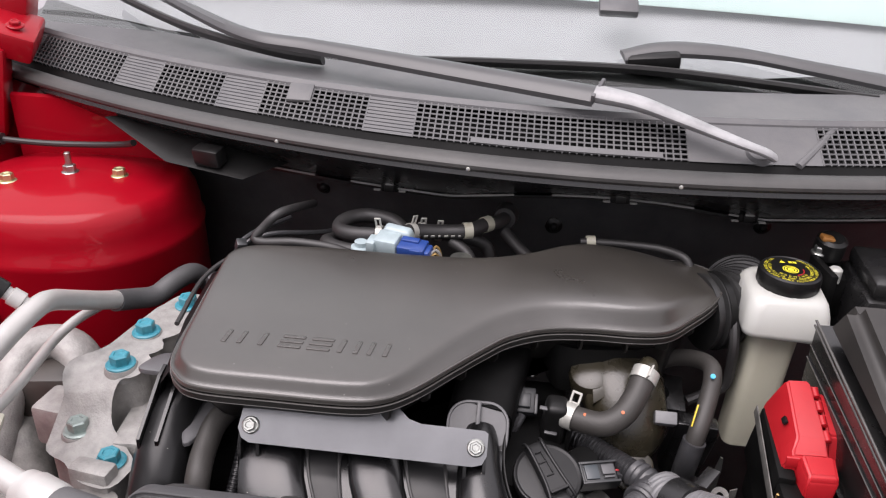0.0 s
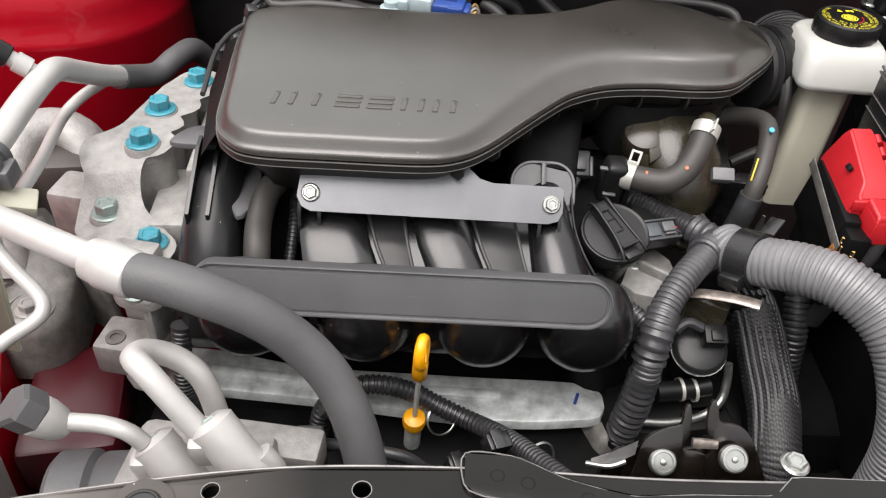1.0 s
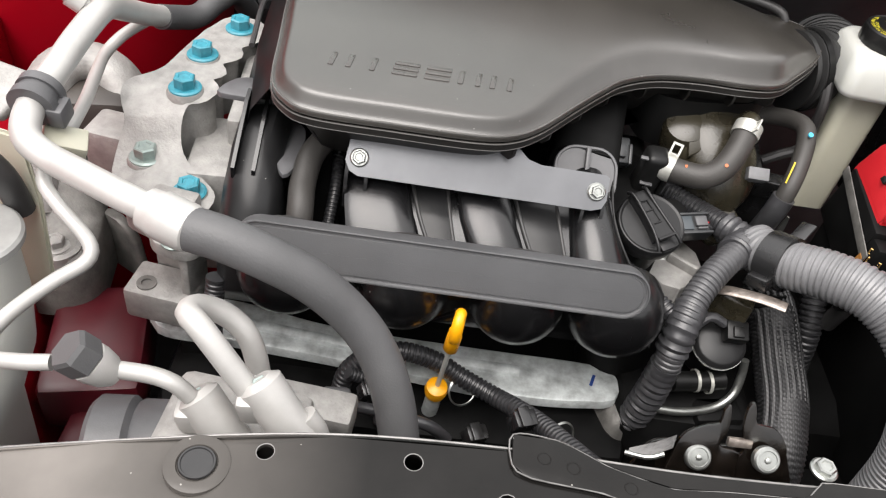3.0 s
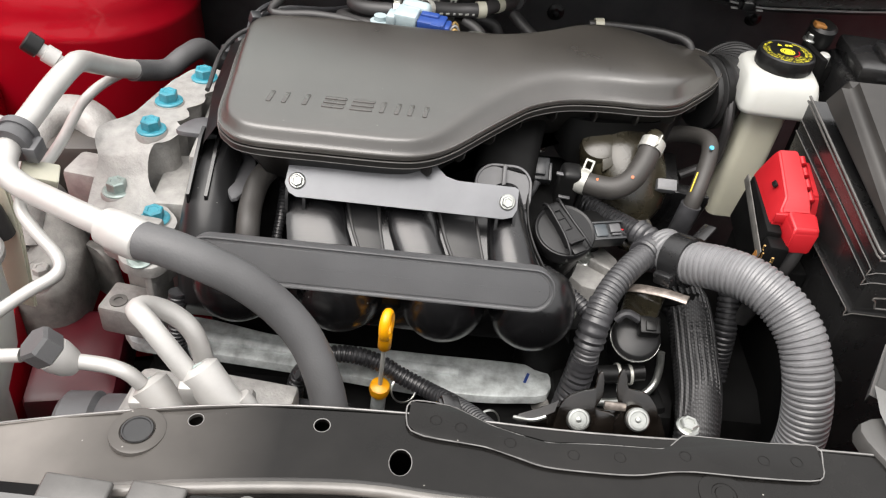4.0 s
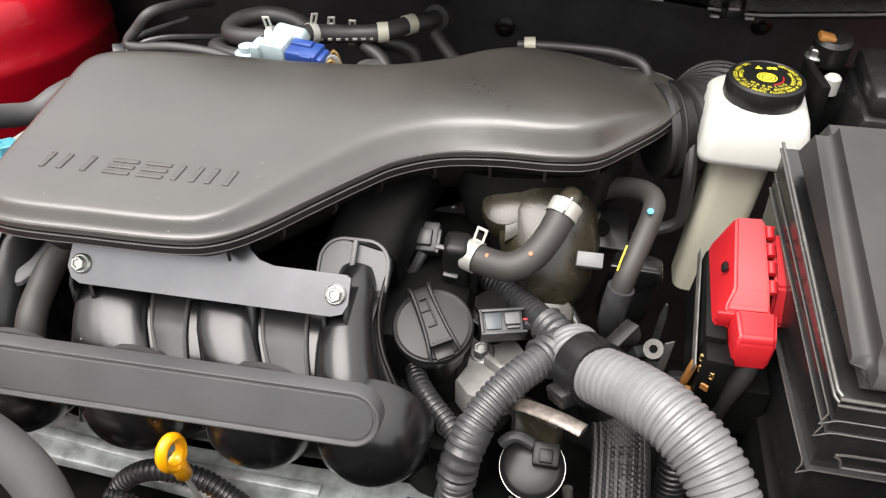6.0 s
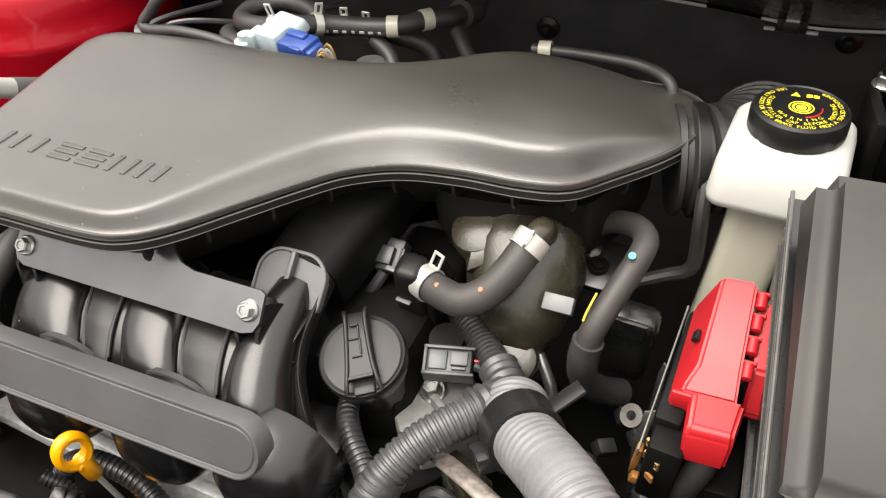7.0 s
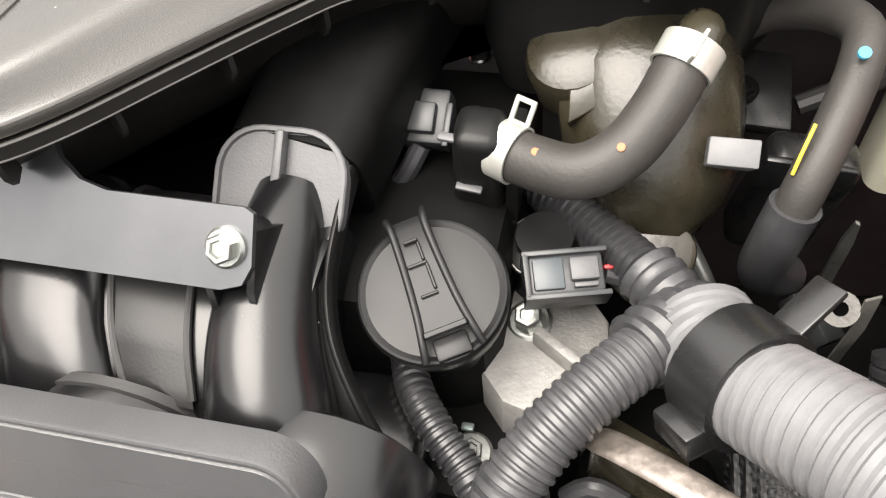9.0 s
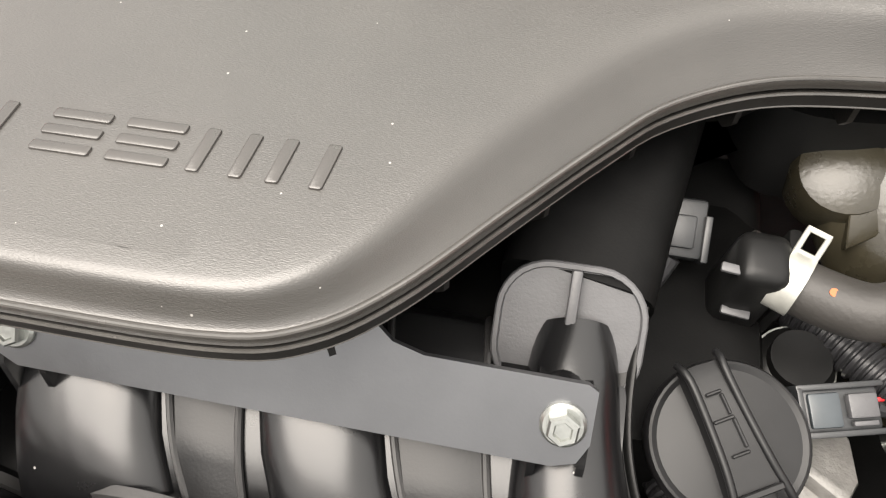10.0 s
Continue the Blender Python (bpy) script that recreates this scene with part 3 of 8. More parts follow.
loft(dash, [[Vector((x, 1.06 + 0.12 * (x - 0.1) ** 2, 0.90)), Vector((x, 1.16 + 0.1 * (x - 0.1) ** 2, 0.935)), Vector((x, 1.28, 0.965)), Vector((x, 1.30, 0.94)), Vector((x, 1.09, 0.87))] for x in (-0.8, -0.4, 0, 0.4, 0.9)])
solo("dashboard", dash, DASH, (0.05, 1.25, 0.9), "plain grey dashboard top behind the windscreen", "dashboard")
# made-up board: its pale colour stands in for light coming through the cabin
bm = bmesh.new()
slab(bm, rounded(1.5, 0.5, 0.04), axes_at((0.10, 1.365, 1.197), (0.01, -0.86, 0.5), (1, 0, -0.03)), -0.004, 0.004, 0.002)
solo("bright_backing_board", bm, AQUABOARD, (0.1, 1.28, 0.97), "added pale aqua board in place of the brightness behind the windscreen", "sun shade")


def wiper_arm(name, pts, widths, blade, label):
    """A wiper: a tapering sheet arm on a knuckle, with a rubber blade below it."""
    root = thing(name, pts[-1], label, "wiper", group="wipers")
    line = resample(spline(pts, 0.004), 0.012)
    bm = bmesh.new()
    n = len(line) - 1
    rings = []
    for i, c in enumerate(line):
        t = (line[min(i + 1, n)] - line[max(i - 1, 0)]).normalized()
        side = t.cross(Vector((0, -0.45, 0.9))).normalized()
        upv = side.cross(t)
        f = i / n * (len(widths) - 1)
        k = min(int(f), len(widths) - 2)
        w = widths[k] + (widths[k + 1] - widths[k]) * (f - k)
        rings.append([c + side * w * a + upv * b for a, b in ((-1, 0), (-0.9, 0.006), (-0.35, 0.010), (0.35, 0.010), (0.9, 0.006), (1, 0), (0.8, 0.001), (-0.8, 0.001))])
    loft(bm, rings)
    part("arm", bm, WIPER, root, "satin black pressed steel arm")
    bm = bmesh.new()
    tube(bm, blade, 0.005, 8, 0.01, flat=1.8)
    part("blade", bm, RUBBER, root, "black rubber wiper blade")
    return root


near = wiper_arm("windscreen_wiper", [(-0.52, 1.145, 0.998), (-0.347, 0.997, 0.983), (-0.243, 0.965, 0.979), (-0.046, 0.902, 0.974), (0.098, 0.853, 0.971)], (0.008, 0.010, 0.012, 0.014, 0.015),
                 [(-0.62, 1.18, 0.995), (-0.45, 1.06, 0.975), (-0.32, 1.01, 0.962), (-0.235, 0.99, 0.958)], "satin black windscreen wiper parked over the cowl")
bm = bmesh.new()
tube(bm, [(0.096, 0.854, 0.976), (0.14, 0.842, 0.972), (0.183, 0.829, 0.962), (0.24, 0.809, 0.948), (0.275, 0.805, 0.938), (0.285, 0.812, 0.930)], lambda s: 0.0155 - 0.045 * s if s < 0.18 else 0.0075, 12, 0.008, flat=0.6, up=(0, 0, 1))
part("arm_head", bm, WORNGREY, near, "grey arm head on its spindle")
bm = bmesh.new()
lathe(bm, [(0.020, -0.04), (0.018, -0.005), (0.012, 0.004), (0.002, 0.006)], axes_at((0.272, 0.825, 0.930), (0, -0.4, 0.9)), 20)
part("spindle", bm, COWL, near)
bm = bmesh.new()
box(bm, (0.004, 0.034, 0.012), axes_at((0.098, 0.853, 0.979), (0, -0.4, 0.9), (0.9, -0.4, 0)), 0.001)
part("pivot_joint", bm, FLANGE, near, "grey joint pin")
far = wiper_arm("windscreen_wiper", [(0.50, 1.045, 0.956), (0.382, 1.060, 0.969), (0.29, 1.072, 0.978), (0.20, 1.071, 0.979), (0.145, 1.060, 0.968)], (0.014, 0.012, 0.011, 0.014, 0.012),
                [(-0.128, 1.038, 0.954), (0.0, 1.043, 0.957), (0.2, 1.043, 0.958), (0.47, 1.02, 0.945)], "satin black windscreen wiper parked low on the glass")
bm = bmesh.new()
box(bm, (0.07, 0.02, 0.026), pose(0.185, 1.058, 0.966, 20, -6, 0), 0.006)
part("blade_bridge", bm, DARK, far)

# red strut tower, apron and wings
tower = thing("strut_tower", (-0.545, 0.88, 0.22), "glossy red painted strut tower with three mounting nuts", "strut tower")
bm = bmesh.new()
ring = outline([(-0.40, 0.90), (-0.425, 0.965), (-0.50, 1.0), (-0.60, 0.99), (-0.665, 0.94), (-0.68, 0.87), (-0.655, 0.79), (-0.60, 0.757), (-0.53, 0.757), (-0.46, 0.777), (-0.415, 0.83)][::-1], 0.02)
if sum(a[0] * b[1] - b[0] * a[1] for a, b in zip(ring, ring[1:] + ring[:1])) < 0:
    ring = ring[::-1]
levels = ((-0.012, 0.22), (-0.010, 0.55), (-0.006, 0.742), (-0.0085, 0.748), (-0.0085, 0.757), (-0.0045, 0.762), (-0.004, 0.78), (0.0, 0.80), (0.006, 0.811), (0.015, 0.816), (0.030, 0.8165), (0.034, 0.819), (0.075, 0.822))
loft(bm, [[Vector((x, y, z)) for x, y in inset(ring, d)] for d, z in levels])
part("tower_shell", bm, REDPAINT, tower, sharp=50)
for i, (x, y) in enumerate(((-0.550, 0.885), (-0.608, 0.843), (-0.484, 0.885))):
    bolt(tower, (x, y, 0.8205), (0, 0, 1), 0.014, 0.011, 0.011, GOLD if i else ZINC, "yellow zinc flange nut" if i else "plain zinc stud and nut", "nut")
bm = bmesh.new()
lathe(bm, [(0.004, 0), (0.004, 0.018), (0.003, 0.019)], pose(-0.550, 0.885, 0.829), 12)
part("stud", bm, ZINC, tower)

apron = thing("inner_wing", (-0.66, 0.5, 0.22), "red painted inner wing with a folded shelf beside the engine mount", "inner wing", kind="structure")
bm = bmesh.new()
loft(bm, [[Vector((x, y, z)) for x, z in sec] for y, sec in (
    (1.20, ((-0.80, 0.93), (-0.74, 0.93), (-0.70, 0.90), (-0.69, 0.80), (-0.66, 0.74), (-0.66, 0.22))),
    (0.95, ((-0.82, 0.92), (-0.74, 0.92), (-0.70, 0.89), (-0.68, 0.80), (-0.66, 0.74), (-0.66, 0.22))),
    (0.80, ((-0.84, 0.90), (-0.75, 0.89), (-0.71, 0.80), (-0.66, 0.765), (-0.61, 0.72), (-0.60, 0.22))),
    (0.70, ((-0.85, 0.87), (-0.76, 0.86), (-0.71, 0.76), (-0.66, 0.745), (-0.58, 0.68), (-0.56, 0.22))),
    (0.55, ((-0.85, 0.83), (-0.76, 0.82), (-0.70, 0.73), (-0.62, 0.70), (-0.50, 0.60), (-0.47, 0.22))),
    (0.35, ((-0.84, 0.80), (-0.75, 0.79), (-0.68, 0.68), (-0.56, 0.62), (-0.44, 0.53), (-0.42, 0.22))),
    (0.16, ((-0.80, 0.78), (-0.70, 0.77), (-0.62, 0.64), (-0.52, 0.58), (-0.43, 0.52), (-0.41, 0.22))))], closed=False, cap=(False, False))
bmesh.ops.solidify(bm, geom=bm.faces[:], thickness=0.004)
part("shell", bm, REDPAINT, apron, sharp=25)
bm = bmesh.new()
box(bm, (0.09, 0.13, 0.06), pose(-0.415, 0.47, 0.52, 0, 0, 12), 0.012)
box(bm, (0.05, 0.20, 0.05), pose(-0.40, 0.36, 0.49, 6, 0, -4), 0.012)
part("side_rail", bm, REDRAIL, apron, "red frame rail with shade mixed into its colour")

bm = bmesh.new()
loft(bm, [[Vector((x, y, z)) for x, z in ((0.86, 0.22), (0.86, 0.86), (0.92, 0.90), (0.94, 0.22))] for y in (0.05, 0.5, 1.2)])
solo("wing_wall", bm, REDPAINT, (0.9, 0.6, 0.22), "red painted wing closing the bay's far side", "wing", kind="structure")
bm = bmesh.new()
loft(bm, [[Vector((x, y, z)) for x, z in ((-0.94, 0.22), (-0.93, 0.84 + 0.09 * y), (-0.88, 0.86 + 0.09 * y), (-0.845, 0.78 + 0.09 * y), (-0.86, 0.22))] for y in (0.0, 0.4, 0.8, 1.25)])
solo("wing_wall", bm, REDPAINT, (-0.9, 0.6, 0.22), "red painted wing beside the strut tower", "wing", kind="structure")
# bonnet hinge and cable
bm = bmesh.new()
box(bm, (0.06, 0.10, 0.035), pose(-0.665, 1.0, 0.965, 8, 20, 24), 0.006)
box(bm, (0.05, 0.08, 0.09), pose(-0.70, 1.06, 0.985, 0, 14, 20), 0.008)
part("hinge_bracket", bm, REDPAINT, apron, "red painted hinge bracket")
bolt(apron, (-0.648, 0.98, 0.981), (0.2, -0.2, 0.9), 0.012, 0.007, 0.011, REDPAINT, "red painted bolt")
bm = bmesh.new()
box(bm, (0.03, 0.05, 0.12), pose(-0.68, 0.96, 0.90, 0, 10, 20), 0.004)
part("hinge_leg", bm, REDPAINT, apron, "red painted hinge bracket")
cable = thing("cable", (-0.62, 0.93, 0.83), "grey bonnet cable lying over the strut tower", "cable")
bm = bmesh.new()
tube(bm, [(-0.68, 0.93, 0.842), (-0.62, 0.935, 0.838), (-0.56, 0.94, 0.838), (-0.50, 0.93, 0.846), (-0.47, 0.91, 0.858)], 0.0042, 10, 0.006)
part("sheath", bm, RUBBER, cable)
bm = bmesh.new()
tube(bm, [(-0.72, 0.93, 0.838), (-0.665, 0.93, 0.842)], lambda s: 0.012 if s < 0.045 else 0.008, 12, 0.005)
part("boot", bm, RUBBER, cable, "soft rubber boot")
bm = bmesh.new()
loft(bm, [[Vector((x, y, z)) for y, z in ((0.955, 0.80), (0.955, 0.895), (0.96, 0.898), (0.965, 0.80))] for x in (-0.66, -0.56, -0.45)])
part("tower_flange", bm, REDPAINT, tower, "upright red flange behind the tower")

# ---- engine: dark bulk that the parts sit on ----
engine = thing("engine_block", (-0.10, 0.62, 0.22), "engine block and gearbox, near-black for the shade below the covers", "engine")
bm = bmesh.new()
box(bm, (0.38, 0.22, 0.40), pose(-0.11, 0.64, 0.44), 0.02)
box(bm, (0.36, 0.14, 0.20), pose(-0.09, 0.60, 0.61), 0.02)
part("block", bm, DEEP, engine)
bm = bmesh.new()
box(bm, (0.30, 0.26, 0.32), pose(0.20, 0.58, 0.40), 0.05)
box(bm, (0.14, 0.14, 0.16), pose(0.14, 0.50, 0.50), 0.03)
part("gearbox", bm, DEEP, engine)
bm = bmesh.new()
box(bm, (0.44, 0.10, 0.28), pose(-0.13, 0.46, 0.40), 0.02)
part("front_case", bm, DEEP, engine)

# ---- air cleaner ----
SEAM = [(-0.261, 0.535), (-0.248, 0.511), (-0.226, 0.500), (-0.165, 0.499), (-0.103, 0.500), (-0.076, 0.507), (-0.054, 0.525), (-0.026, 0.560), (0.0, 0.592), (0.022, 0.615),
        (0.056, 0.633), (0.098, 0.640), (0.140, 0.641), (0.170, 0.648), (0.194, 0.672), (0.222, 0.706), (0.238, 0.740), (0.235, 0.768), (0.214, 0.785), (0.176, 0.788),
        (0.128, 0.781), (0.076, 0.768), (0.038, 0.747), (0.005, 0.734), (-0.03, 0.727), (-0.09, 0.724), (-0.16, 0.724), (-0.215, 0.721), (-0.255, 0.714), (-0.274, 0.694), (-0.2735, 0.655), (-0.2675, 0.595)]
seam = outline(SEAM, 0.006)
LIP = 0.8125


def top_z(x, y):
    z = 0.8262 + 0.045 * (y - 0.56) + 0.02 * max(0.0, x)
    f = min(1.0, max(0.0, (x + 0.62 * (y - 0.70) - 0.125) / 0.12))
    return max(LIP + 0.0035, z - 0.024 * f * f * (1.6 - 0.6 * f))


def slope_width(x, y):
    """The lid's flank is steep all round but for the long hollow side, where it leans in."""
    a = min(1.0, max(0.0, (x + 0.070) / 0.05)) * min(1.0, max(0.0, (0.735 - y + max(0.0, 0.1 - x)) / 0.05))
    front = 1.0 if y < 0.645 + 0.9 * max(0.0, x - 0.15) else 0.0
    return 0.95 + 1.45 * a * front * (1.0 - 0.72 * min(1.0, max(0.0, (x - 0.07) / 0.06)))


cleaner = thing("air_cleaner", (-0.05, 0.63, 0.735), "black moulded air cleaner box with a wide S-shaped lid", "air cleaner")
bm = bmesh.new()
rings = []
for d, z in ((0.004, LIP - 0.0052), (-0.0030, LIP - 0.0052), (-0.0036, LIP - 0.0046), (-0.0036, LIP - 0.0006), (-0.0031, LIP), (-0.0022, LIP), (-0.0014, LIP - 0.0005)):
    rings.append([Vector((x, y, z)) for x, y in inset(seam, d)])
wide = [slope_width(x, y) for x, y in seam]
for _ in range(10):
    wide = [(wide[i - 1] + wide[i] + wide[(i + 1) % len(wide)]) / 3 for i in range(len(wide))]
for d, p in ((-0.0004, 0.0), (0.0012, 0.20), (0.0028, 0.44), (0.0042, 0.66), (0.0052, 0.80), (0.0063, 0.895), (0.0078, 0.955), (0.0098, 0.988), (0.0125, 1.0)):
    moved = [(Vector(a).lerp(Vector(b), w)) for a, b, w in zip(seam, inset(seam, d), wide)]
    rings.append([Vector((x, y, LIP + (top_z(x, y) - LIP) * p)) for x, y in moved])
# the nearly flat top keeps its fall
moved = [(Vector(a).lerp(Vector(b), w)) for a, b, w in zip(seam, inset(seam, 0.0155), wide)]
rings.append([Vector((x, y, top_z(x, y) + 0.0003)) for x, y in moved])
loft(bm, rings, cap=(True, False))
bm.faces.new([bm.verts.new((p.x, p.y, 0.9)) for p in rings[-1]])
for k in range(26):
    for at, across in (((-0.27 + 0.020 * k, 0, 0), (1, 0, 0)), ((0, 0.49 + 0.0120 * k, 0), (0, 1, 0))):
        fs = [f for f in bm.faces if all(v.co.z > 0.88 for v in f.verts)]
        bmesh.ops.bisect_plane(bm, geom=fs + list({e for f in fs for e in f.edges}) + list({v for f in fs for v in f.verts}), plane_co=at, plane_no=across)
for v in bm.verts:
    if v.co.z > 0.88:
        v.co.z = top_z(v.co.x, v.co.y) + 0.0003
bmesh.ops.remove_doubles(bm, verts=bm.verts, dist=0.0003)
bmesh.ops.triangulate(bm, faces=[f for f in bm.faces if len(f.verts) > 4])
lid = part("lid", bm, COVER, cleaner, "grained black lid", 50)
# plain sunk-edged bars where the maker's word stands
STROKES = ((-0.0068, 0.0, 0.0044, 0.0175), (0.0068, 0.0, 0.0044, 0.0175)), ((0.0, 0.0, 0.0044, 0.0175),), ((0.0, 0.0068, 0.0200, 0.0040), (0.0, 0.0, 0.0200, 0.0040), (0.0, -0.0068, 0.0200, 0.0040))
for i, kind in enumerate((0, 1, 2, 2, 0, 0)):
    x = -0.2135 + 0.0253 * i
    bm = bmesh.new()
    for cx, cy, w, h in STROKES[kind]:
        ring = [(a + cx + 0.12 * (b + cy), b + cy) for a, b in rounded(w, h, 0.0010, 3)]
        y = 0.5515
        slab(bm, ring, axes_at((x, y, top_z(x, y) + 0.0003), (0, -0.045, 1)), -0.001, 0.0009, 0.0006)
    part("emblem_bar", bm, LOGO, lid, "plain raised bars")
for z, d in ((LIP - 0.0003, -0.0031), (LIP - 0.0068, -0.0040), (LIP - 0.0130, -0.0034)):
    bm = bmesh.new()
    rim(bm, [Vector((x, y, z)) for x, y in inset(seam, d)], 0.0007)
    part("lip_bead", bm, BEAD, cleaner, "thin rounded lip with its highlight in the colour")
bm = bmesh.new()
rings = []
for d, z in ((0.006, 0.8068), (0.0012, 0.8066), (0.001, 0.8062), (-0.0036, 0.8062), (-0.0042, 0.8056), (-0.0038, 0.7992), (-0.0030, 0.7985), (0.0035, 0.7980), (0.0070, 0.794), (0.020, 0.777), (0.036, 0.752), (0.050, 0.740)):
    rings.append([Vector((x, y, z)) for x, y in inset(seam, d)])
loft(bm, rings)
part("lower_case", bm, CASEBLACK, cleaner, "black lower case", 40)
for i in range(0, len(seam), 7):
    x, y = seam[i]
    if x > -0.08 and y < 0.70:
        a, b = Vector(seam[i - 1]), Vector(seam[(i + 1) % len(seam)])
        t = (b - a).normalized()
        bm = bmesh.new()
        m2 = axes_at((x - t.y * 0.004, y + t.x * 0.004, 0.790), (0, 0, 1), (t.x, t.y, 0))
        loft(bm, [[m2 @ Vector((s, u, v)) for u, v in ((0.010, 0.008), (-0.006, 0.008), (-0.0055, 0.000), (-0.001, -0.006), (0.010, -0.008))] for s in (-0.0011, 0.0011)])
        part("rib", bm, CASEBLACK, cleaner)
# deeper chamber under the lobe, with the outlet bellows
bm = bmesh.new()
lobe = outline([(0.07, 0.655), (0.165, 0.662), (0.19, 0.69), (0.21, 0.73), (0.20, 0.765), (0.13, 0.77), (0.06, 0.75)], 0.01)
loft(bm, [[Vector((x, y, z)) for x, y in inset(lobe, d)] for d, z in ((0, 0.78), (0.002, 0.745), (0.008, 0.722), (0.02, 0.715))])
part("chamber", bm, DARK, cleaner)
bm = bmesh.new()
tube(bm, [(0.222, 0.741, 0.780), (0.246, 0.749, 0.780), (0.264, 0.763, 0.779), (0.277, 0.788, 0.777), (0.279, 0.82, 0.77)], lambda s: 0.036 + (0.005 if (s / 0.011) % 1 < 0.5 else 0.0), 30, 0.0018)
part("bellows", bm, PALEHOSE, cleaner, "ribbed black rubber intake bellows")
band(cleaner, (0.238, 0.7460, 0.780), (0.95, 0.30, 0), 0.0415, 0.007, 0.001, DARK, "black hose clamp")
bm = bmesh.new()
box(bm, (0.02, 0.006, 0.004), pose(0.240, 0.722, 0.790, 0, 0, 30), 0.001)
box(bm, (0.02, 0.006, 0.003), pose(0.242, 0.719, 0.783, 0, 0, 30), 0.001)
part("latch", bm, LABEL, cleaner, "small bare metal latch")
# side wall of the filter housing beside the lid
bm = bmesh.new()
loft(bm, [[Vector(p) for p in row] for row in (
    ((-0.300, 0.545, 0.70), (-0.283, 0.54, 0.775), (-0.268, 0.54, 0.797), (-0.250, 0.54, 0.797)),
    ((-0.318, 0.64, 0.70), (-0.296, 0.63, 0.785), (-0.275, 0.63, 0.799), (-0.25, 0.63, 0.797)),
    ((-0.322, 0.72, 0.70), (-0.300, 0.715, 0.79), (-0.280, 0.715, 0.80), (-0.25, 0.715, 0.797)),
    ((-0.30, 0.755, 0.70), (-0.285, 0.745, 0.79), (-0.27, 0.742, 0.80), (-0.25, 0.74, 0.797)))], closed=False, cap=(False, False))
bmesh.ops.solidify(bm, geom=bm.faces[:], thickness=0.003)
part("side_shield", bm, DARK, cleaner, "dull black side shield")
bm = bmesh.new()
tube(bm, [(-0.300, 0.62, 0.786), (-0.304, 0.70, 0.792), (-0.285, 0.748, 0.796), (-0.24, 0.748, 0.80)], 0.0025, 8, 0.008)
part("moulding", bm, RUBBER, cleaner)

# ---- intake manifold ----
manifold = thing("intake_manifold", (-0.10, 0.48, 0.60), "black plastic intake manifold with four curved runners", "intake manifold")
LOBES = (-0.183, -0.0945)
BEND_Y, BEND_X = (0.445, 0.456, 0.470, 0.490, 0.515, 0.540, 0.556, 0.572), (0.034, 0.030, 0.024, 0.0154, 0.0086, 0.0038, 0.001, 0.0)


def lobe_lift(x):
    """How far the runner's back stands out of the sunk strips between the runners."""
    best = 0.0
    for c, half in zip(LOBES, (0.0255, 0.0235)):
        d = abs(x - c) / half
        if d < 1:
            best = max(best, math.sqrt(1 - d ** 2.6))
    return best


bm = bmesh.new()
PROFILE = [(0.572, 0.70), (0.566, 0.732), (0.556, 0.744), (0.540, 0.749), (0.515, 0.747), (0.490, 0.737), (0.470, 0.723), (0.456, 0.706), (0.448, 0.690), (0.445, 0.675)]
profile = [(q.x, q.y) for q in spline([(y, z, 0) for y, z in PROFILE], 0.006)]
xs = [-0.206 + 0.231 * i / 150 for i in range(151)]
rings = []
for x in xs:
    row = []
    for i, (y, z) in enumerate(profile):
        a, b = profile[max(i - 1, 0)], profile[min(i + 1, len(profile) - 1)]
        t = Vector((b[0] - a[0], b[1] - a[1])).normalized()
        h = 0.002 + 0.010 * lobe_lift(x)
        hold = min(1.0, (x + 0.222) / 0.03, (0.025 - x) / 0.05)
        row.append(Vector((x + hold * float(np.interp(y, BEND_Y, BEND_X)), y + t.y * (h - 0.012), z - t.x * (h - 0.012))))
    rings.append(row + [Vector((x, 0.46, 0.64)), Vector((x, 0.572, 0.64))])
loft(bm, rings)
part("plenum", bm, MANIFOLD, manifold, "rippled black plenum", 40)
for x in (-0.155, -0.122, -0.069, -0.030):
    bm = bmesh.new()
    bend = 0.006 if x in (-0.122, -0.030) else 0.010
    tube(bm, [(x + bend * k * k * 0.12, y + 0.002, z - 0.0085) for k, (y, z) in enumerate(PROFILE[1:7])], 0.0016, 8, 0.006)
    part("seam_rib", bm, RUBBER, manifold)
for x0, x1, b0, b1 in ((-0.1555, -0.1215, 0.010, 0.006), (-0.0695, -0.0295, 0.010, 0.006)):
    bm = bmesh.new()
    rows = []
    for k in range(26):
        f = k / 5
        i = min(int(f), 4)
        y = PROFILE[1 + i][0] + (PROFILE[2 + i][0] - PROFILE[1 + i][0]) * (f - i)
        z = PROFILE[1 + i][1] + (PROFILE[2 + i][1] - PROFILE[1 + i][1]) * (f - i) - 0.0080
        left, right = x0 + b0 * f * f * 0.12, x1 + b1 * f * f * 0.12
        rows.append([Vector((left + (right - left) * j / 6, y + 0.0015, z + 0.0012 * math.sin(math.pi * j / 6))) for j in range(7)])
    loft(bm, rows, closed=False, cap=(False, False))
    bmesh.ops.solidify(bm, geom=bm.faces[:], thickness=0.002)
    part("insert_panel", bm, INSERT, manifold, "matt black panel between two runners", 60)
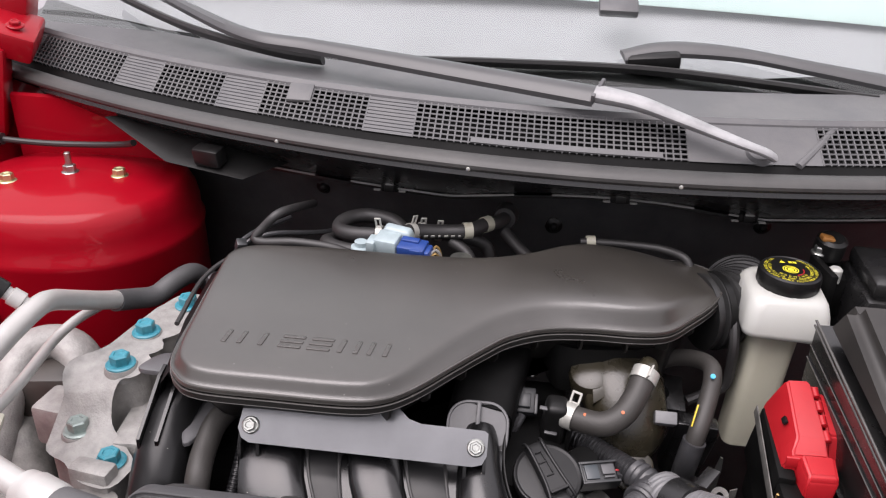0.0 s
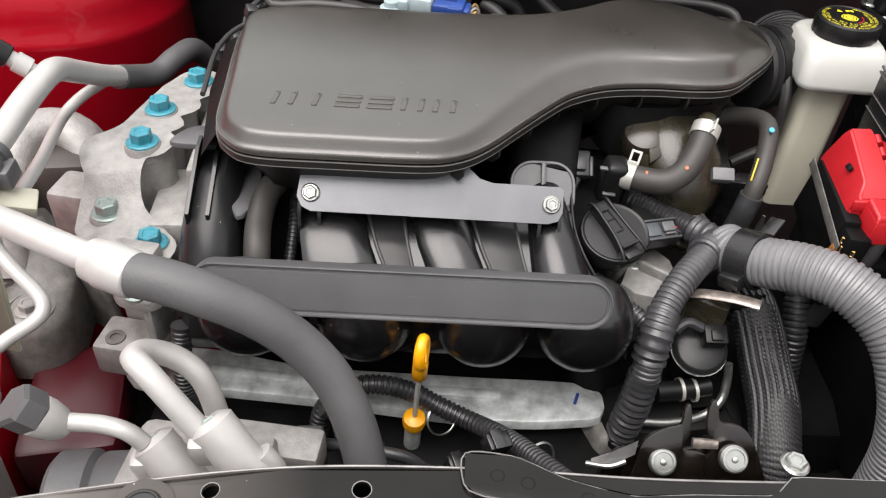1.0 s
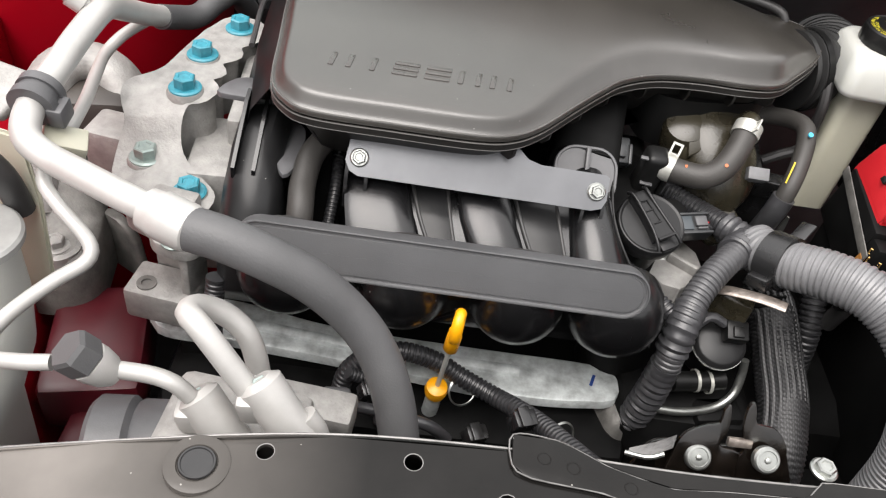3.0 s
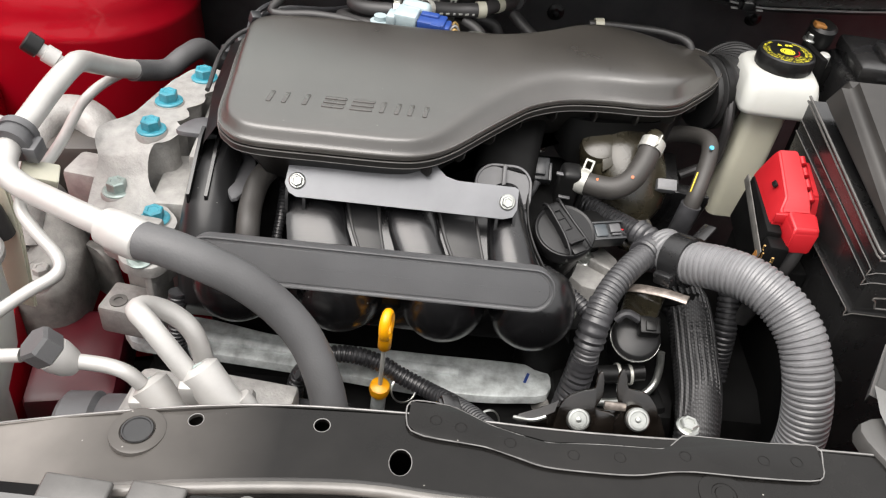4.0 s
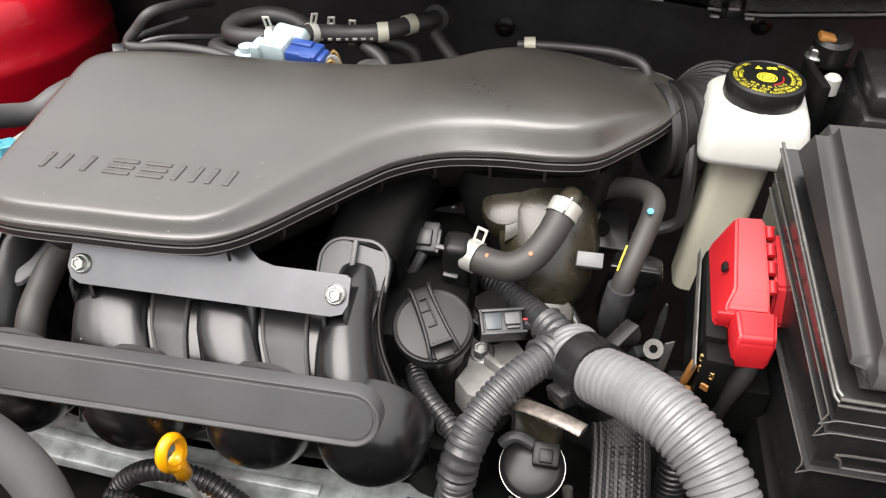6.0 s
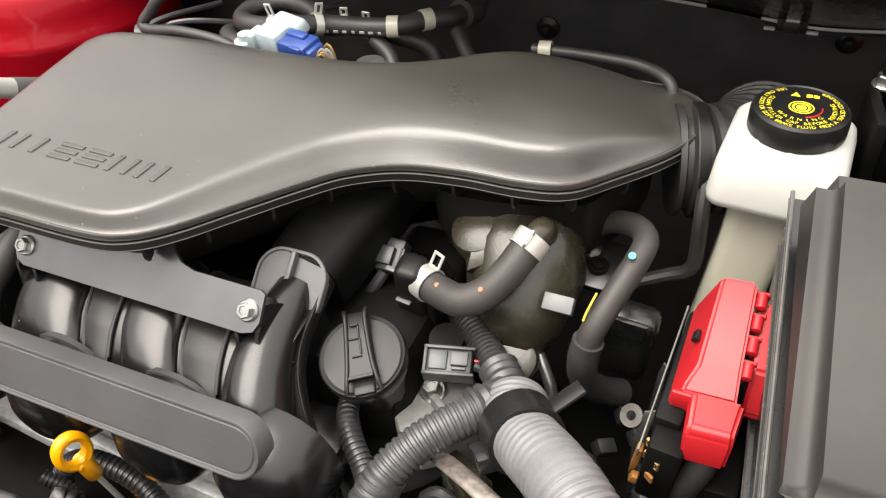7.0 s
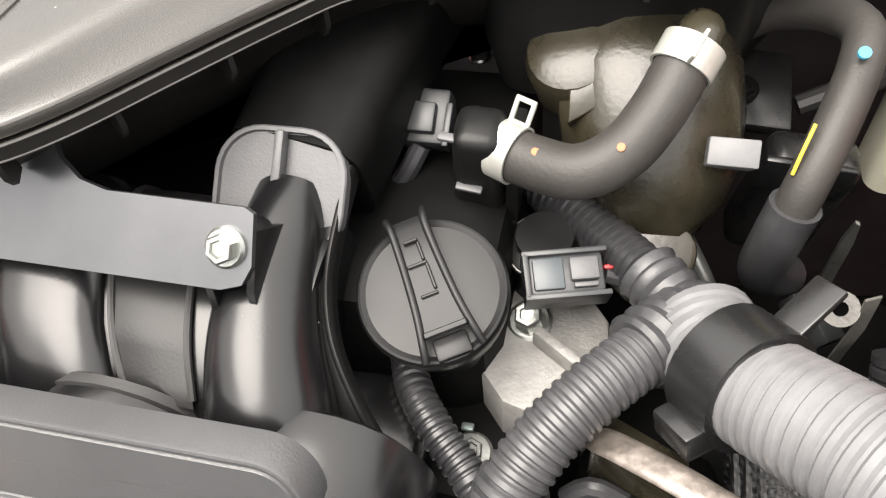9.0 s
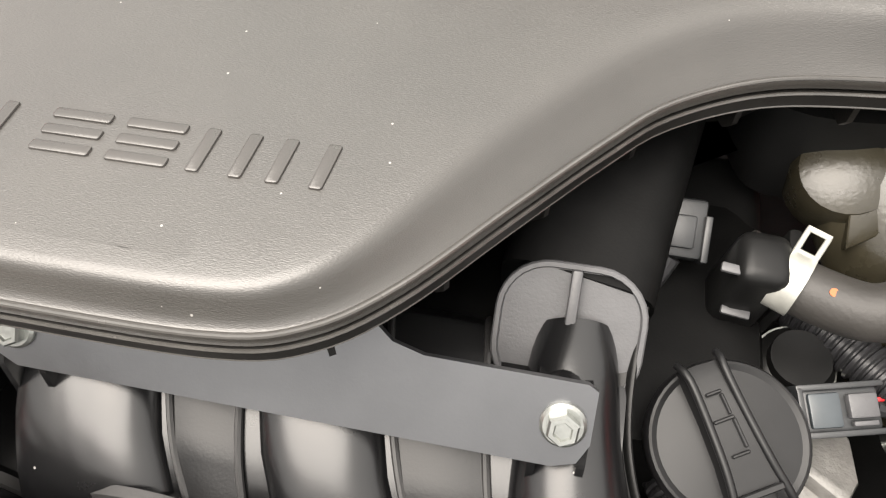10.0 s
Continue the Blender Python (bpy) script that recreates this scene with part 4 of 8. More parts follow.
for x in (-0.238, -0.143, -0.047, 0.036):
    bm = bmesh.new()
    line = [(0.036, 0.478), (0.0432, 0.474), (0.0436, 0.468), (0.042, 0.458), (0.038, 0.444), (0.031, 0.434), (0.020, 0.4275), (0.008, 0.425), (0.001, 0.4248)]
    loft(bm, [[Vector((x + r * 0.97 * math.cos(2 * math.pi * k / 28), y, 0.682 + r * math.sin(2 * math.pi * k / 28) + (0.08 * (0.47 - y) if y < 0.47 else 0))) for k in range(28)] for r, y in line])
    part("runner", bm, MANIFOLD, manifold, "rounded black runner")
    if x < 0:
        bm = bmesh.new()
        lathe(bm, [(0.0448, 0.0), (0.0448, 0.004), (0.0435, 0.005)], axes_at((x, 0.474, 0.682), (0, -1, 0)), 28)
        part("flange_ring", bm, RUBBER, manifold)
bm = bmesh.new()
box(bm, (0.33, 0.05, 0.035), pose(-0.10, 0.50, 0.655), 0.008)
part("web", bm, MANIFOLD, manifold)
# long flat face plate with rounded ends
bar_m = axes_at((-0.113, 0.4375, 0.7265), (0, -0.905, 0.425))
bm = bmesh.new()
stadium = rounded(0.324, 0.040, 0.0198, 9)
rings = [(stadium, -0.014), (stadium, 0.0), (inset(stadium, 0.0004), 0.0014), (inset(stadium, 0.0014), 0.0016), (inset(stadium, 0.0019), 0.0004), (inset(stadium, 0.0030), 0.0001), (inset(stadium, 0.0034), -0.0006), (inset(stadium, 0.0046), -0.0006), (inset(stadium, 0.0052), 0.0002)]
loft(bm, [[bar_m @ Vector((x, y, z)) for x, y in q] for q, z in rings])
part("face_plate", bm, BARFACE, manifold, "long flat grey-black plate with rounded ends", 25)
# right end rim and the folded edge running down it
FLG = axes_at((0.001, 0.5535, 0.7485), (0, -0.66, 0.75))
COLUMN = [(0.004, 0.558, 0.7415), (0.005, 0.540, 0.7385), (0.006, 0.518, 0.7315), (0.010, 0.495, 0.7205), (0.018, 0.474, 0.7025), (0.028, 0.463, 0.684), (0.034, 0.464, 0.664)]
bm = bmesh.new()
tube(bm, COLUMN, lambda d: 0.0150 + 0.0095 * min(1.0, d / 0.085), 32, 0.005)
part("column", bm, MANIFOLD, manifold, "smooth black end runner rising to the flange", 60)
bm = bmesh.new()
edge_line = resample(spline([(0.0290, 0.566, 0.7545), (0.0275, 0.546, 0.7440), (0.0285, 0.524, 0.7345), (0.0345, 0.505, 0.7245), (0.0450, 0.490, 0.7120), (0.0580, 0.477, 0.6970), (0.0700, 0.469, 0.6740), (0.0760, 0.471, 0.640)], 0.003), 0.005)
rows = []
for i, p in enumerate(edge_line):
    t = (edge_line[min(i + 1, len(edge_line) - 1)] - edge_line[max(i - 1, 0)]).normalized()
    across = t.cross(Vector((0, -0.45, 0.89))).normalized()
    across = across if across.x > 0 else -across
    up = across.cross(t)
    up = up if up.z > 0 else -up
    rows.append([p + across * a + up * b for a, b in ((-0.020, -0.010), (-0.0070, -0.0026), (-0.0032, -0.0022), (-0.0024, 0.0), (-0.0016, 0.0008), (-0.0006, 0.0008), (0.0, 0.0), (0.0004, -0.004), (0.0002, -0.011))])
loft(bm, rows, closed=False, cap=(False, False))
bmesh.ops.solidify(bm, geom=bm.faces[:], thickness=0.0015)
part("end_flange", bm, DARK, manifold, "rimmed black edge flange of the end runner", 50)
bm = bmesh.new()
loft(bm, [[FLG @ Vector((x, y, z)) for x, y in ((-0.012, -0.016), (-0.004, -0.004), (-0.003, -0.022), (-0.008, -0.030))] for z in (0.004, 0.0065)])
part("gusset", bm, RUBBER, manifold)
# arched flange with its rib, and the neck that rises behind it
FM = FLG
bm = bmesh.new()
arch = rounded(0.056, 0.052, 0.0195, 7)
rings = [(arch, -0.004), (arch, 0.0012), (inset(arch, 0.0006), 0.0018), (inset(arch, 0.0022), 0.0018), (inset(arch, 0.0028), 0.0)]
loft(bm, [[FM @ Vector((x, y, z)) for x, y in q] for q, z in rings])
part("flange", bm, FLANGE, manifold, "dull grey arched flange", 30)
bm = bmesh.new()
box(bm, (0.004, 0.026, 0.006), FM @ pose(0.0, 0.011, 0.003), 0.001)
part("flange_rib", bm, FLANGE, manifold)
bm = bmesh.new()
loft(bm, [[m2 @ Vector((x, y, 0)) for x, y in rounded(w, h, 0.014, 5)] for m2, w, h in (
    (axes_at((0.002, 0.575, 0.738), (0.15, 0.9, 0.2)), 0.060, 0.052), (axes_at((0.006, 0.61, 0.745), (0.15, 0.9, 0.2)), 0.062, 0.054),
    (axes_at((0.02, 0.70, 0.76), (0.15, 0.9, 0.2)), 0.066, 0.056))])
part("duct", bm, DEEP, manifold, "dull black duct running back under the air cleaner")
# left runner with the two ribs
bm = bmesh.new()
loft(bm, [[Vector(p) for p in row] for row in (
    ((-0.3048, 0.575, 0.66), (-0.2968, 0.565, 0.752), (-0.2848, 0.562, 0.766), (-0.2648, 0.562, 0.768), (-0.2552, 0.565, 0.755), (-0.2552, 0.575, 0.66)),
    ((-0.3048, 0.545, 0.66), (-0.2976, 0.535, 0.742), (-0.2856, 0.530, 0.757), (-0.2648, 0.530, 0.759), (-0.2544, 0.535, 0.745), (-0.2544, 0.545, 0.66)),
    ((-0.3048, 0.52, 0.65), (-0.2984, 0.505, 0.722), (-0.2864, 0.498, 0.738), (-0.2624, 0.498, 0.740), (-0.2504, 0.505, 0.726), (-0.2504, 0.52, 0.65)),
    ((-0.3048, 0.50, 0.64), (-0.2984, 0.475, 0.690), (-0.2864, 0.465, 0.705), (-0.2600, 0.465, 0.707), (-0.2472, 0.475, 0.694), (-0.2472, 0.50, 0.64)),
    ((-0.3024, 0.49, 0.60), (-0.2968, 0.462, 0.64), (-0.2864, 0.452, 0.655), (-0.2600, 0.452, 0.657), (-0.2472, 0.46, 0.644), (-0.2472, 0.49, 0.60)))])
part("side_runner", bm, INSERT, manifold, "broad black end runner", 60)
for x in (-0.2890, -0.2725):
    bm = bmesh.new()
    loft(bm, [[Vector((x + s, y, z)) for y, z in ((0.566, 0.752), (0.566, 0.778), (0.552, 0.775), (0.500, 0.7455), (0.500, 0.735))] for s in (-0.0015, 0.0015)])
    part("stiffening_rib", bm, MANIFOLD, manifold)
bm = bmesh.new()
slab(bm, outline([(-0.272, 0.575), (-0.258, 0.58), (-0.244, 0.572), (-0.240, 0.545), (-0.243, 0.515), (-0.250, 0.505), (-0.258, 0.52), (-0.264, 0.55)][::-1], 0.006), axes_at((0, 0, 0), (0, 0, 1)), 0.738, 0.742, 0.001)
bm.transform(pose(0, 0, 0))
part("side_flange", bm, FLANGE, manifold, "dull grey side flange")
bm = bmesh.new()
slab(bm, outline([(-0.318, 0.570), (-0.300, 0.566), (-0.272, 0.566), (-0.255, 0.570), (-0.258, 0.588), (-0.280, 0.596), (-0.305, 0.594)], 0.006), axes_at((0, 0, 0), (0, 0, 1)), 0.764, 0.769, 0.0015)
part("top_flange", bm, FLANGE, manifold, "dull grey top flange")

# ---- steel strap across the manifold ----
strap = thing("support_bracket", (-0.10, 0.51, 0.755), "passivated steel support strap bolted across the manifold", "bracket")
SM = axes_at((0, 0.510, 0.7660), (0, -0.75, 0.66))
bm = bmesh.new()
ring = [(-0.201, -0.003), (-0.197, -0.011), (-0.190, -0.0145), (0.000, -0.0155), (0.008, -0.013), (0.0115, -0.006), (0.0115, 0.0125), (0.008, 0.0145), (-0.045, 0.0150), (-0.056, 0.018), (-0.064, 0.025),
        (-0.068, 0.034), (-0.074, 0.052), (-0.106, 0.052), (-0.112, 0.028), (-0.117, 0.020), (-0.128, 0.0155), (-0.199, 0.0135)]
slab(bm, ring, SM, -0.0028, 0.0, 0, [disc(-0.190, 0, 0.004), disc(0.002, 0, 0.004)])
part("strap", bm, BRACKET, strap, sharp=25)
for x in (-0.190, 0.002):
    bolt(strap, SM @ Vector((x, 0, 0)), (0, -0.75, 0.66), 0.0098, 0.0065, 0.0076, ZINC, "zinc flange bolt")
for x in (-0.199, -0.183, -0.006, 0.010):
    bm = bmesh.new()
    m2 = SM @ pose(x, -0.010, -0.012)
    loft(bm, [[m2 @ Vector((s, y, z)) for y, z in ((0.016, 0.009), (-0.006, 0.009), (-0.030, -0.006), (-0.010, -0.022), (0.016, -0.02))] for s in (-0.0014, 0.0014)])
    part("boss_rib", bm, MANIFOLD, manifold)
for x in (-0.190, 0.002):
    bm = bmesh.new()
    lathe(bm, [(0.008, -0.03), (0.008, -0.0028)], SM @ pose(x, 0, 0), 18)
    part("boss", bm, MANIFOLD, manifold)

# ---- engine mount arm ----
mount = thing("engine_mount", (-0.36, 0.60, 0.60), "rough cast aluminium engine mount arm with blue-marked bolts", "engine mount")
bm = bmesh.new()
arm = [(-0.336, 0.742), (-0.352, 0.737), (-0.362, 0.712), (-0.372, 0.676), (-0.377, 0.648), (-0.386, 0.622), (-0.402, 0.608), (-0.404, 0.590), (-0.397, 0.574), (-0.401, 0.552), (-0.396, 0.532), (-0.372, 0.520), (-0.348, 0.500), (-0.322, 0.497),
       (-0.316, 0.520), (-0.332, 0.540), (-0.352, 0.556), (-0.358, 0.575), (-0.353, 0.592), (-0.338, 0.598), (-0.333, 0.612), (-0.342, 0.625), (-0.334, 0.640), (-0.341, 0.656), (-0.327, 0.672), (-0.331, 0.690), (-0.318, 0.706), (-0.318, 0.735)][::-1]
ring = outline(arm, 0.006)


def arm_z(x, y):
    f = min(1, max(0, (0.60 - y) / 0.06))
    return 0.741 - 0.048 * f * f * (3 - 2 * f) + 0.0015 * noise.noise((x * 60, y * 60, 0))


rings = []
for d, dz in ((0.0, -0.060), (0.0, -0.010), (0.0015, -0.004), (0.005, 0.0)):
    rings.append([Vector((x, y, arm_z(x, y) + dz)) for x, y in inset(ring, d)])
loft(bm, rings)
bmesh.ops.triangulate(bm, faces=[f for f in bm.faces if len(f.verts) > 4])
part("arm", bm, CAST, mount, sharp=45)
for x, y, m2, lb in ((-0.336, 0.723, BOLTBLUE, "blue-marked flange bolt"), (-0.357, 0.663, BOLTBLUE, "blue-marked flange bolt"), (-0.357, 0.606, BOLTBLUE, "blue-marked flange bolt"),
                     (-0.379, 0.553, BOLTGREEN, "green-tinted zinc bolt"), (-0.333, 0.522, BOLTBLUE, "blue-marked flange bolt")):
    z = arm_z(x, y)
    bm = bmesh.new()
    lathe(bm, [(0.0175, -0.012), (0.0165, -0.002), (0.0150, 0.0010)], pose(x, y, z), 28)
    part("boss", bm, CAST, mount)
    bolt(mount, (x, y, z + 0.001), (0, 0, 1), 0.017, 0.0125, 0.0145, m2, lb)
# rubber bearing and its cradle
bm = bmesh.new()
tube(bm, [(-0.502, 0.575, 0.60), (-0.506, 0.615, 0.665), (-0.502, 0.662, 0.698), (-0.476, 0.684, 0.702), (-0.446, 0.676, 0.692), (-0.428, 0.655, 0.665), (-0.425, 0.64, 0.62)], lambda s: 0.0235 - 0.004 * min(1.0, s / 0.2), 22, 0.006, flat=1.25)
part("arch", bm, CAST, mount, "pale cast arch over the rubber block", 60)
bm = bmesh.new()
loft(bm, [[pose(x, y, z, 0, 0, 8) @ Vector((p, q, 0)) for p, q in rounded(w, h, min(w, h) * 0.42, 6)] for x, y, z, w, h in (
    (-0.470, 0.548, 0.54, 0.080, 0.110), (-0.470, 0.552, 0.585, 0.078, 0.104), (-0.471, 0.556, 0.598, 0.072, 0.096), (-0.472, 0.582, 0.604, 0.066, 0.060), (-0.482, 0.600, 0.628, 0.050, 0.048), (-0.490, 0.612, 0.648, 0.030, 0.034))])
part("cradle", bm, CASTDARK, mount, "rough cast cradle", 60)
for x, y, z, turn in ((-0.493, 0.560, 0.592, 35), (-0.428, 0.575, 0.588, -30), (-0.470, 0.585, 0.606, 80)):
    bm = bmesh.new()
    loft(bm, [[pose(x, y, z, 0, 0, turn) @ Vector((p, q, h)) for p, q in rounded(w, 0.010, 0.004, 3)] for h, w in ((-0.05, 0.075), (0.0, 0.060), (0.012, 0.036), (0.016, 0.020))])
    part("cradle_rib", bm, CASTDARK, mount, sharp=50)
bm = bmesh.new()
box(bm, (0.074, 0.056, 0.095), pose(-0.463, 0.652, 0.648, 0, 0, 10), 0.012)
part("rubber_block", bm, RUBBERBROWN, mount, "brown-black rubber block")
bm = bmesh.new()
box(bm, (0.062, 0.042, 0.048), pose(-0.414, 0.596, 0.674, 0, 0, -8), 0.005)
part("centre_block", bm, CAST, mount)
bm = bmesh.new()
lathe(bm, [(0.024, 0.59), (0.023, 0.601), (0.019, 0.603), (0.018, 0.599), (0.0, 0.599)], pose(-0.466, 0.528, 0), 32, cap=(True, False))
part("foot", bm, CAST, mount, "round cast bolt seat")
bolt(mount, (-0.466, 0.528, 0.599), (0, 0, 1), 0.015, 0.010, 0.013, CAST, "dull foot bolt")
bm = bmesh.new()
box(bm, (0.044, 0.090, 0.12), pose(-0.327, 0.588, 0.638, 0, 0, 4), 0.006)
box(bm, (0.022, 0.14, 0.04), pose(-0.312, 0.66, 0.705, 0, 0, 4), 0.005)
part("timing_case", bm, CAST, mount, "bare cast timing case edge")
for y, z in ((0.575, 0.675), (0.555, 0.657)):
    bolt(mount, (-0.349, y + 0.012, z), (-0.6, -0.4, 0.6), 0.008, 0.007, 0.006, ZINC, "small zinc bolt")
bm = bmesh.new()
box(bm, (0.058, 0.040, 0.034), pose(-0.347, 0.475, 0.612, 0, 0, -8), 0.004)
part("lower_bracket", bm, CAST, mount, "hollow cast lower bracket")
bm = bmesh.new()
box(bm, (0.040, 0.020, 0.12), pose(-0.340, 0.505, 0.645, 0, 0, -8), 0.004)
part("bracket_post", bm, CAST, mount)
bm = bmesh.new()
box(bm, (0.008, 0.030, 0.06), pose(-0.322, 0.478, 0.650, 0, 0, -8), 0.002)
part("bracket_web", bm, CAST, mount)
bm = bmesh.new()
slab(bm, outline([(-0.318, 0.462), (-0.308, 0.480), (-0.318, 0.498), (-0.345, 0.500), (-0.356, 0.484), (-0.346, 0.466)], 0.005), pose(0, 0, 0), 0.672, 0.684, 0.003)
part("bracket_lug", bm, CAST, mount)
bolt(mount, (-0.331, 0.472, 0.686), (0, -0.2, 1), 0.012, 0.010, 0.0125, BOLTGREEN, "green-tinted zinc bolt")
bm = bmesh.new()
lathe(bm, [(0.0085, 0), (0.0085, 0.002), (0.0045, 0.002), (0.0045, 0.0006), (0.0, 0.0006)], pose(-0.360, 0.470, 0.6285), 18, cap=(True, False))
part("bush", bm, CASTDARK, mount)

# ---- refrigerant pipes and hose ----
acpipe = thing("refrigerant_pipe", (-0.36, 0.45, 0.70), "white-grey aluminium refrigerant pipe running into a thick rubber hose", "pipe")
UP = [(-0.395, 0.430, 0.790), (-0.412, 0.440, 0.797), (-0.416, 0.462, 0.806), (-0.414, 0.50, 0.812), (-0.411, 0.54, 0.819), (-0.408, 0.575, 0.822), (-0.409, 0.598, 0.815), (-0.411, 0.630, 0.796), (-0.408, 0.675, 0.769), (-0.400, 0.715, 0.748)]
bm = bmesh.new()
tube(bm, [(-0.287, 0.381, 0.790), (-0.327, 0.396, 0.792), (-0.368, 0.416, 0.791)] + UP, 0.0102, 18, 0.005)
part("pipe", bm, PIPE, acpipe, "bare aluminium pipe")
bm = bmesh.new()
tube(bm, [(-0.405, 0.695, 0.757), (-0.398, 0.722, 0.744), (-0.385, 0.745, 0.736), (-0.372, 0.770, 0.742), (-0.360, 0.80, 0.738), (-0.35, 0.83, 0.70)], 0.0120, 18, 0.006)
part("rear_sleeve", bm, HOSEGREY, acpipe, "grey rubber sleeve")
bm = bmesh.new()
d = (Vector((-0.287, 0.381, 0.790)) - Vector((-0.327, 0.396, 0.792))).normalized()
lathe(bm, [(0.0110, -0.012), (0.0145, -0.010), (0.0155, -0.002), (0.0165, 0.0), (0.0165, 0.020), (0.0158, 0.024), (0.0135, 0.026)], axes_at((-0.305, 0.3875, 0.7905), d), 24)
part("ferrule", bm, PIPE, acpipe, "white crimped ferrule")
bm = bmesh.new()
tube(bm, [(-0.283, 0.379, 0.790), (-0.262, 0.375, 0.789), (-0.235, 0.373, 0.780), (-0.205, 0.374, 0.762), (-0.178, 0.373, 0.737), (-0.156, 0.365, 0.711), (-0.139, 0.347, 0.682), (-0.128, 0.325, 0.645), (-0.122, 0.305, 0.60), (-0.12, 0.295, 0.52)], 0.0150, 24, 0.006)
part("hose", bm, HOSEGREY, acpipe, "thick matt grey rubber hose")
bm = bmesh.new()
m2 = axes_at((-0.415, 0.470, 0.808), (0.03, 0.95, 0.15))
lathe(bm, [(0.0120, -0.010), (0.0165, -0.010), (0.0165, -0.003), (0.0145, -0.003), (0.0145, 0.003), (0.0165, 0.003), (0.0165, 0.010), (0.0120, 0.010)], m2, 24)
box(bm, (0.012, 0.016, 0.018), axes_at((-0.400, 0.468, 0.800), (0.03, 0.95, 0.15)), 0.002)
part("pipe_clip", bm, FLANGE, acpipe, "grey plastic pipe clip")
bm = bmesh.new()
box(bm, (0.030, 0.022, 0.012), pose(-0.398, 0.462, 0.779, 10, 20, 20), 0.002)
part("clip_foot", bm, CREAM, acpipe, "cream plastic clip foot")
# service port
bm = bmesh.new()
pd = (Vector((-0.438, 0.566, 0.846)) - Vector((-0.410, 0.572, 0.822)))
lathe(bm, [(0.006, 0.0), (0.006, 0.010), (0.0085, 0.011), (0.0085, 0.022), (0.0065, 0.023), (0.0065, 0.029)], axes_at((-0.410, 0.572, 0.822), pd), 18)
port = part("service_port", bm, PIPE, acpipe)
bm = bmesh.new()
lathe(bm, [(0.0085, 0.027), (0.0095, 0.028), (0.0095, 0.040), (0.0085, 0.041)], axes_at((-0.410, 0.572, 0.822), pd), 14)
part("port_cap", bm, DARK, port, "black ridged cap")
# thin branch pipe
thin = thing("thin_pipe", (-0.40, 0.50, 0.70), "thin bare aluminium pipe beside the mount", "pipe")
bm = bmesh.new()
tube(bm, [(-0.412, 0.690, 0.757), (-0.425, 0.655, 0.757), (-0.432, 0.625, 0.753), (-0.425, 0.585, 0.757), (-0.415, 0.540, 0.763), (-0.408, 0.500, 0.769), (-0.405, 0.455, 0.772), (-0.402, 0.430, 0.768), (-0.385, 0.413, 0.760), (-0.362, 0.397, 0.747), (-0.360, 0.385, 0.740), (-0.378, 0.368, 0.733), (-0.394, 0.340, 0.730), (-0.398, 0.318, 0.730), (-0.392, 0.303, 0.732), (-0.368, 0.298, 0.738), (-0.345, 0.298, 0.742)], 0.0052, 12, 0.004)
part("pipe", bm, PIPE, thin)
bm = bmesh.new()
tube(bm, [(-0.322, 0.303, 0.735), (-0.308, 0.306, 0.731), (-0.292, 0.308, 0.727), (-0.278, 0.307, 0.722), (-0.268, 0.306, 0.710)], 0.0058, 12, 0.004)
part("outlet_pipe", bm, PIPE, thin)
bm = bmesh.new()
kd = Vector((-0.55, -0.15, 0.75))
lathe(bm, [(0.0075, -0.022), (0.0110, -0.016), (0.0130, -0.006), (0.0130, -0.001)], axes_at((-0.328, 0.302, 0.743), kd), 20)
fit_neck = part("neck", bm, PIPE, thin, "bare metal port neck")
bm = bmesh.new()
loft(bm, [[axes_at((-0.328, 0.302, 0.743), kd) @ Vector((q * math.cos(radians(60 * i)), q * math.sin(radians(60 * i)), h)) for i in range(6)] for q, h in ((0.0125, -0.001), (0.0140, 0.0), (0.0140, 0.013), (0.0125, 0.016))])
part("cap", bm, HOSEGREY, fit_neck, "black hexagon plastic cap", 20)

# compressor joint blocks
blocks = thing("compressor_fitting", (-0.24, 0.31, 0.62), "bare cast compressor fitting with two bolted pipe blocks", "fitting")
for (x, y, z), lb in (((-0.222, 0.305, 0.735), "cast pipe block"), ((-0.264, 0.309, 0.708), "cast pipe block")):
    bm = bmesh.new()
    m2 = axes_at((x + 0.010, y - 0.005, z - 0.016), (0.55, -0.35, -0.62))
    lathe(bm, [(0.009, -0.024), (0.0145, -0.020), (0.0145, 0.026), (0.012, 0.029)], m2, 20)
    box(bm, (0.030, 0.026, 0.024), axes_at((x, y, z - 0.015), (-0.15, -0.1, 1)), 0.005)
    blk = part("pipe_block", bm, PIPE, blocks, lb)
    bolt(blk, (x, y, z - 0.003), (-0.15, -0.1, 1), 0.011, 0.007, 0.0085, BOLTGREEN, "green-tinted zinc bolt")
bm = bmesh.new()
tube(bm, [(-0.232, 0.306, 0.728), (-0.248, 0.313, 0.748), (-0.264, 0.322, 0.764), (-0.274, 0.332, 0.764), (-0.270, 0.345, 0.756), (-0.256, 0.352, 0.742), (-0.242, 0.350, 0.726), (-0.234, 0.343, 0.70), (-0.232, 0.338, 0.67)], 0.0080, 16, 0.005)
part("hooked_pipe", bm, PIPE, blocks, "hooked bare aluminium pipe")
bm = bmesh.new()
box(bm, (0.10, 0.07, 0.08), pose(-0.245, 0.315, 0.640, 0, 0, -6), 0.01)
box(bm, (0.07, 0.03, 0.03), pose(-0.20, 0.355, 0.640, 0, 0, -6), 0.004)
part("body", bm, CAST, blocks, "rough cast compressor body")
bm = bmesh.new()
tube(bm, [(-0.195, 0.300, 0.715), (-0.186, 0.297, 0.70), (-0.183, 0.296, 0.66)], 0.0085, 14, 0.005)
part("stub_pipe", bm, PIPE, blocks)
bm = bmesh.new()
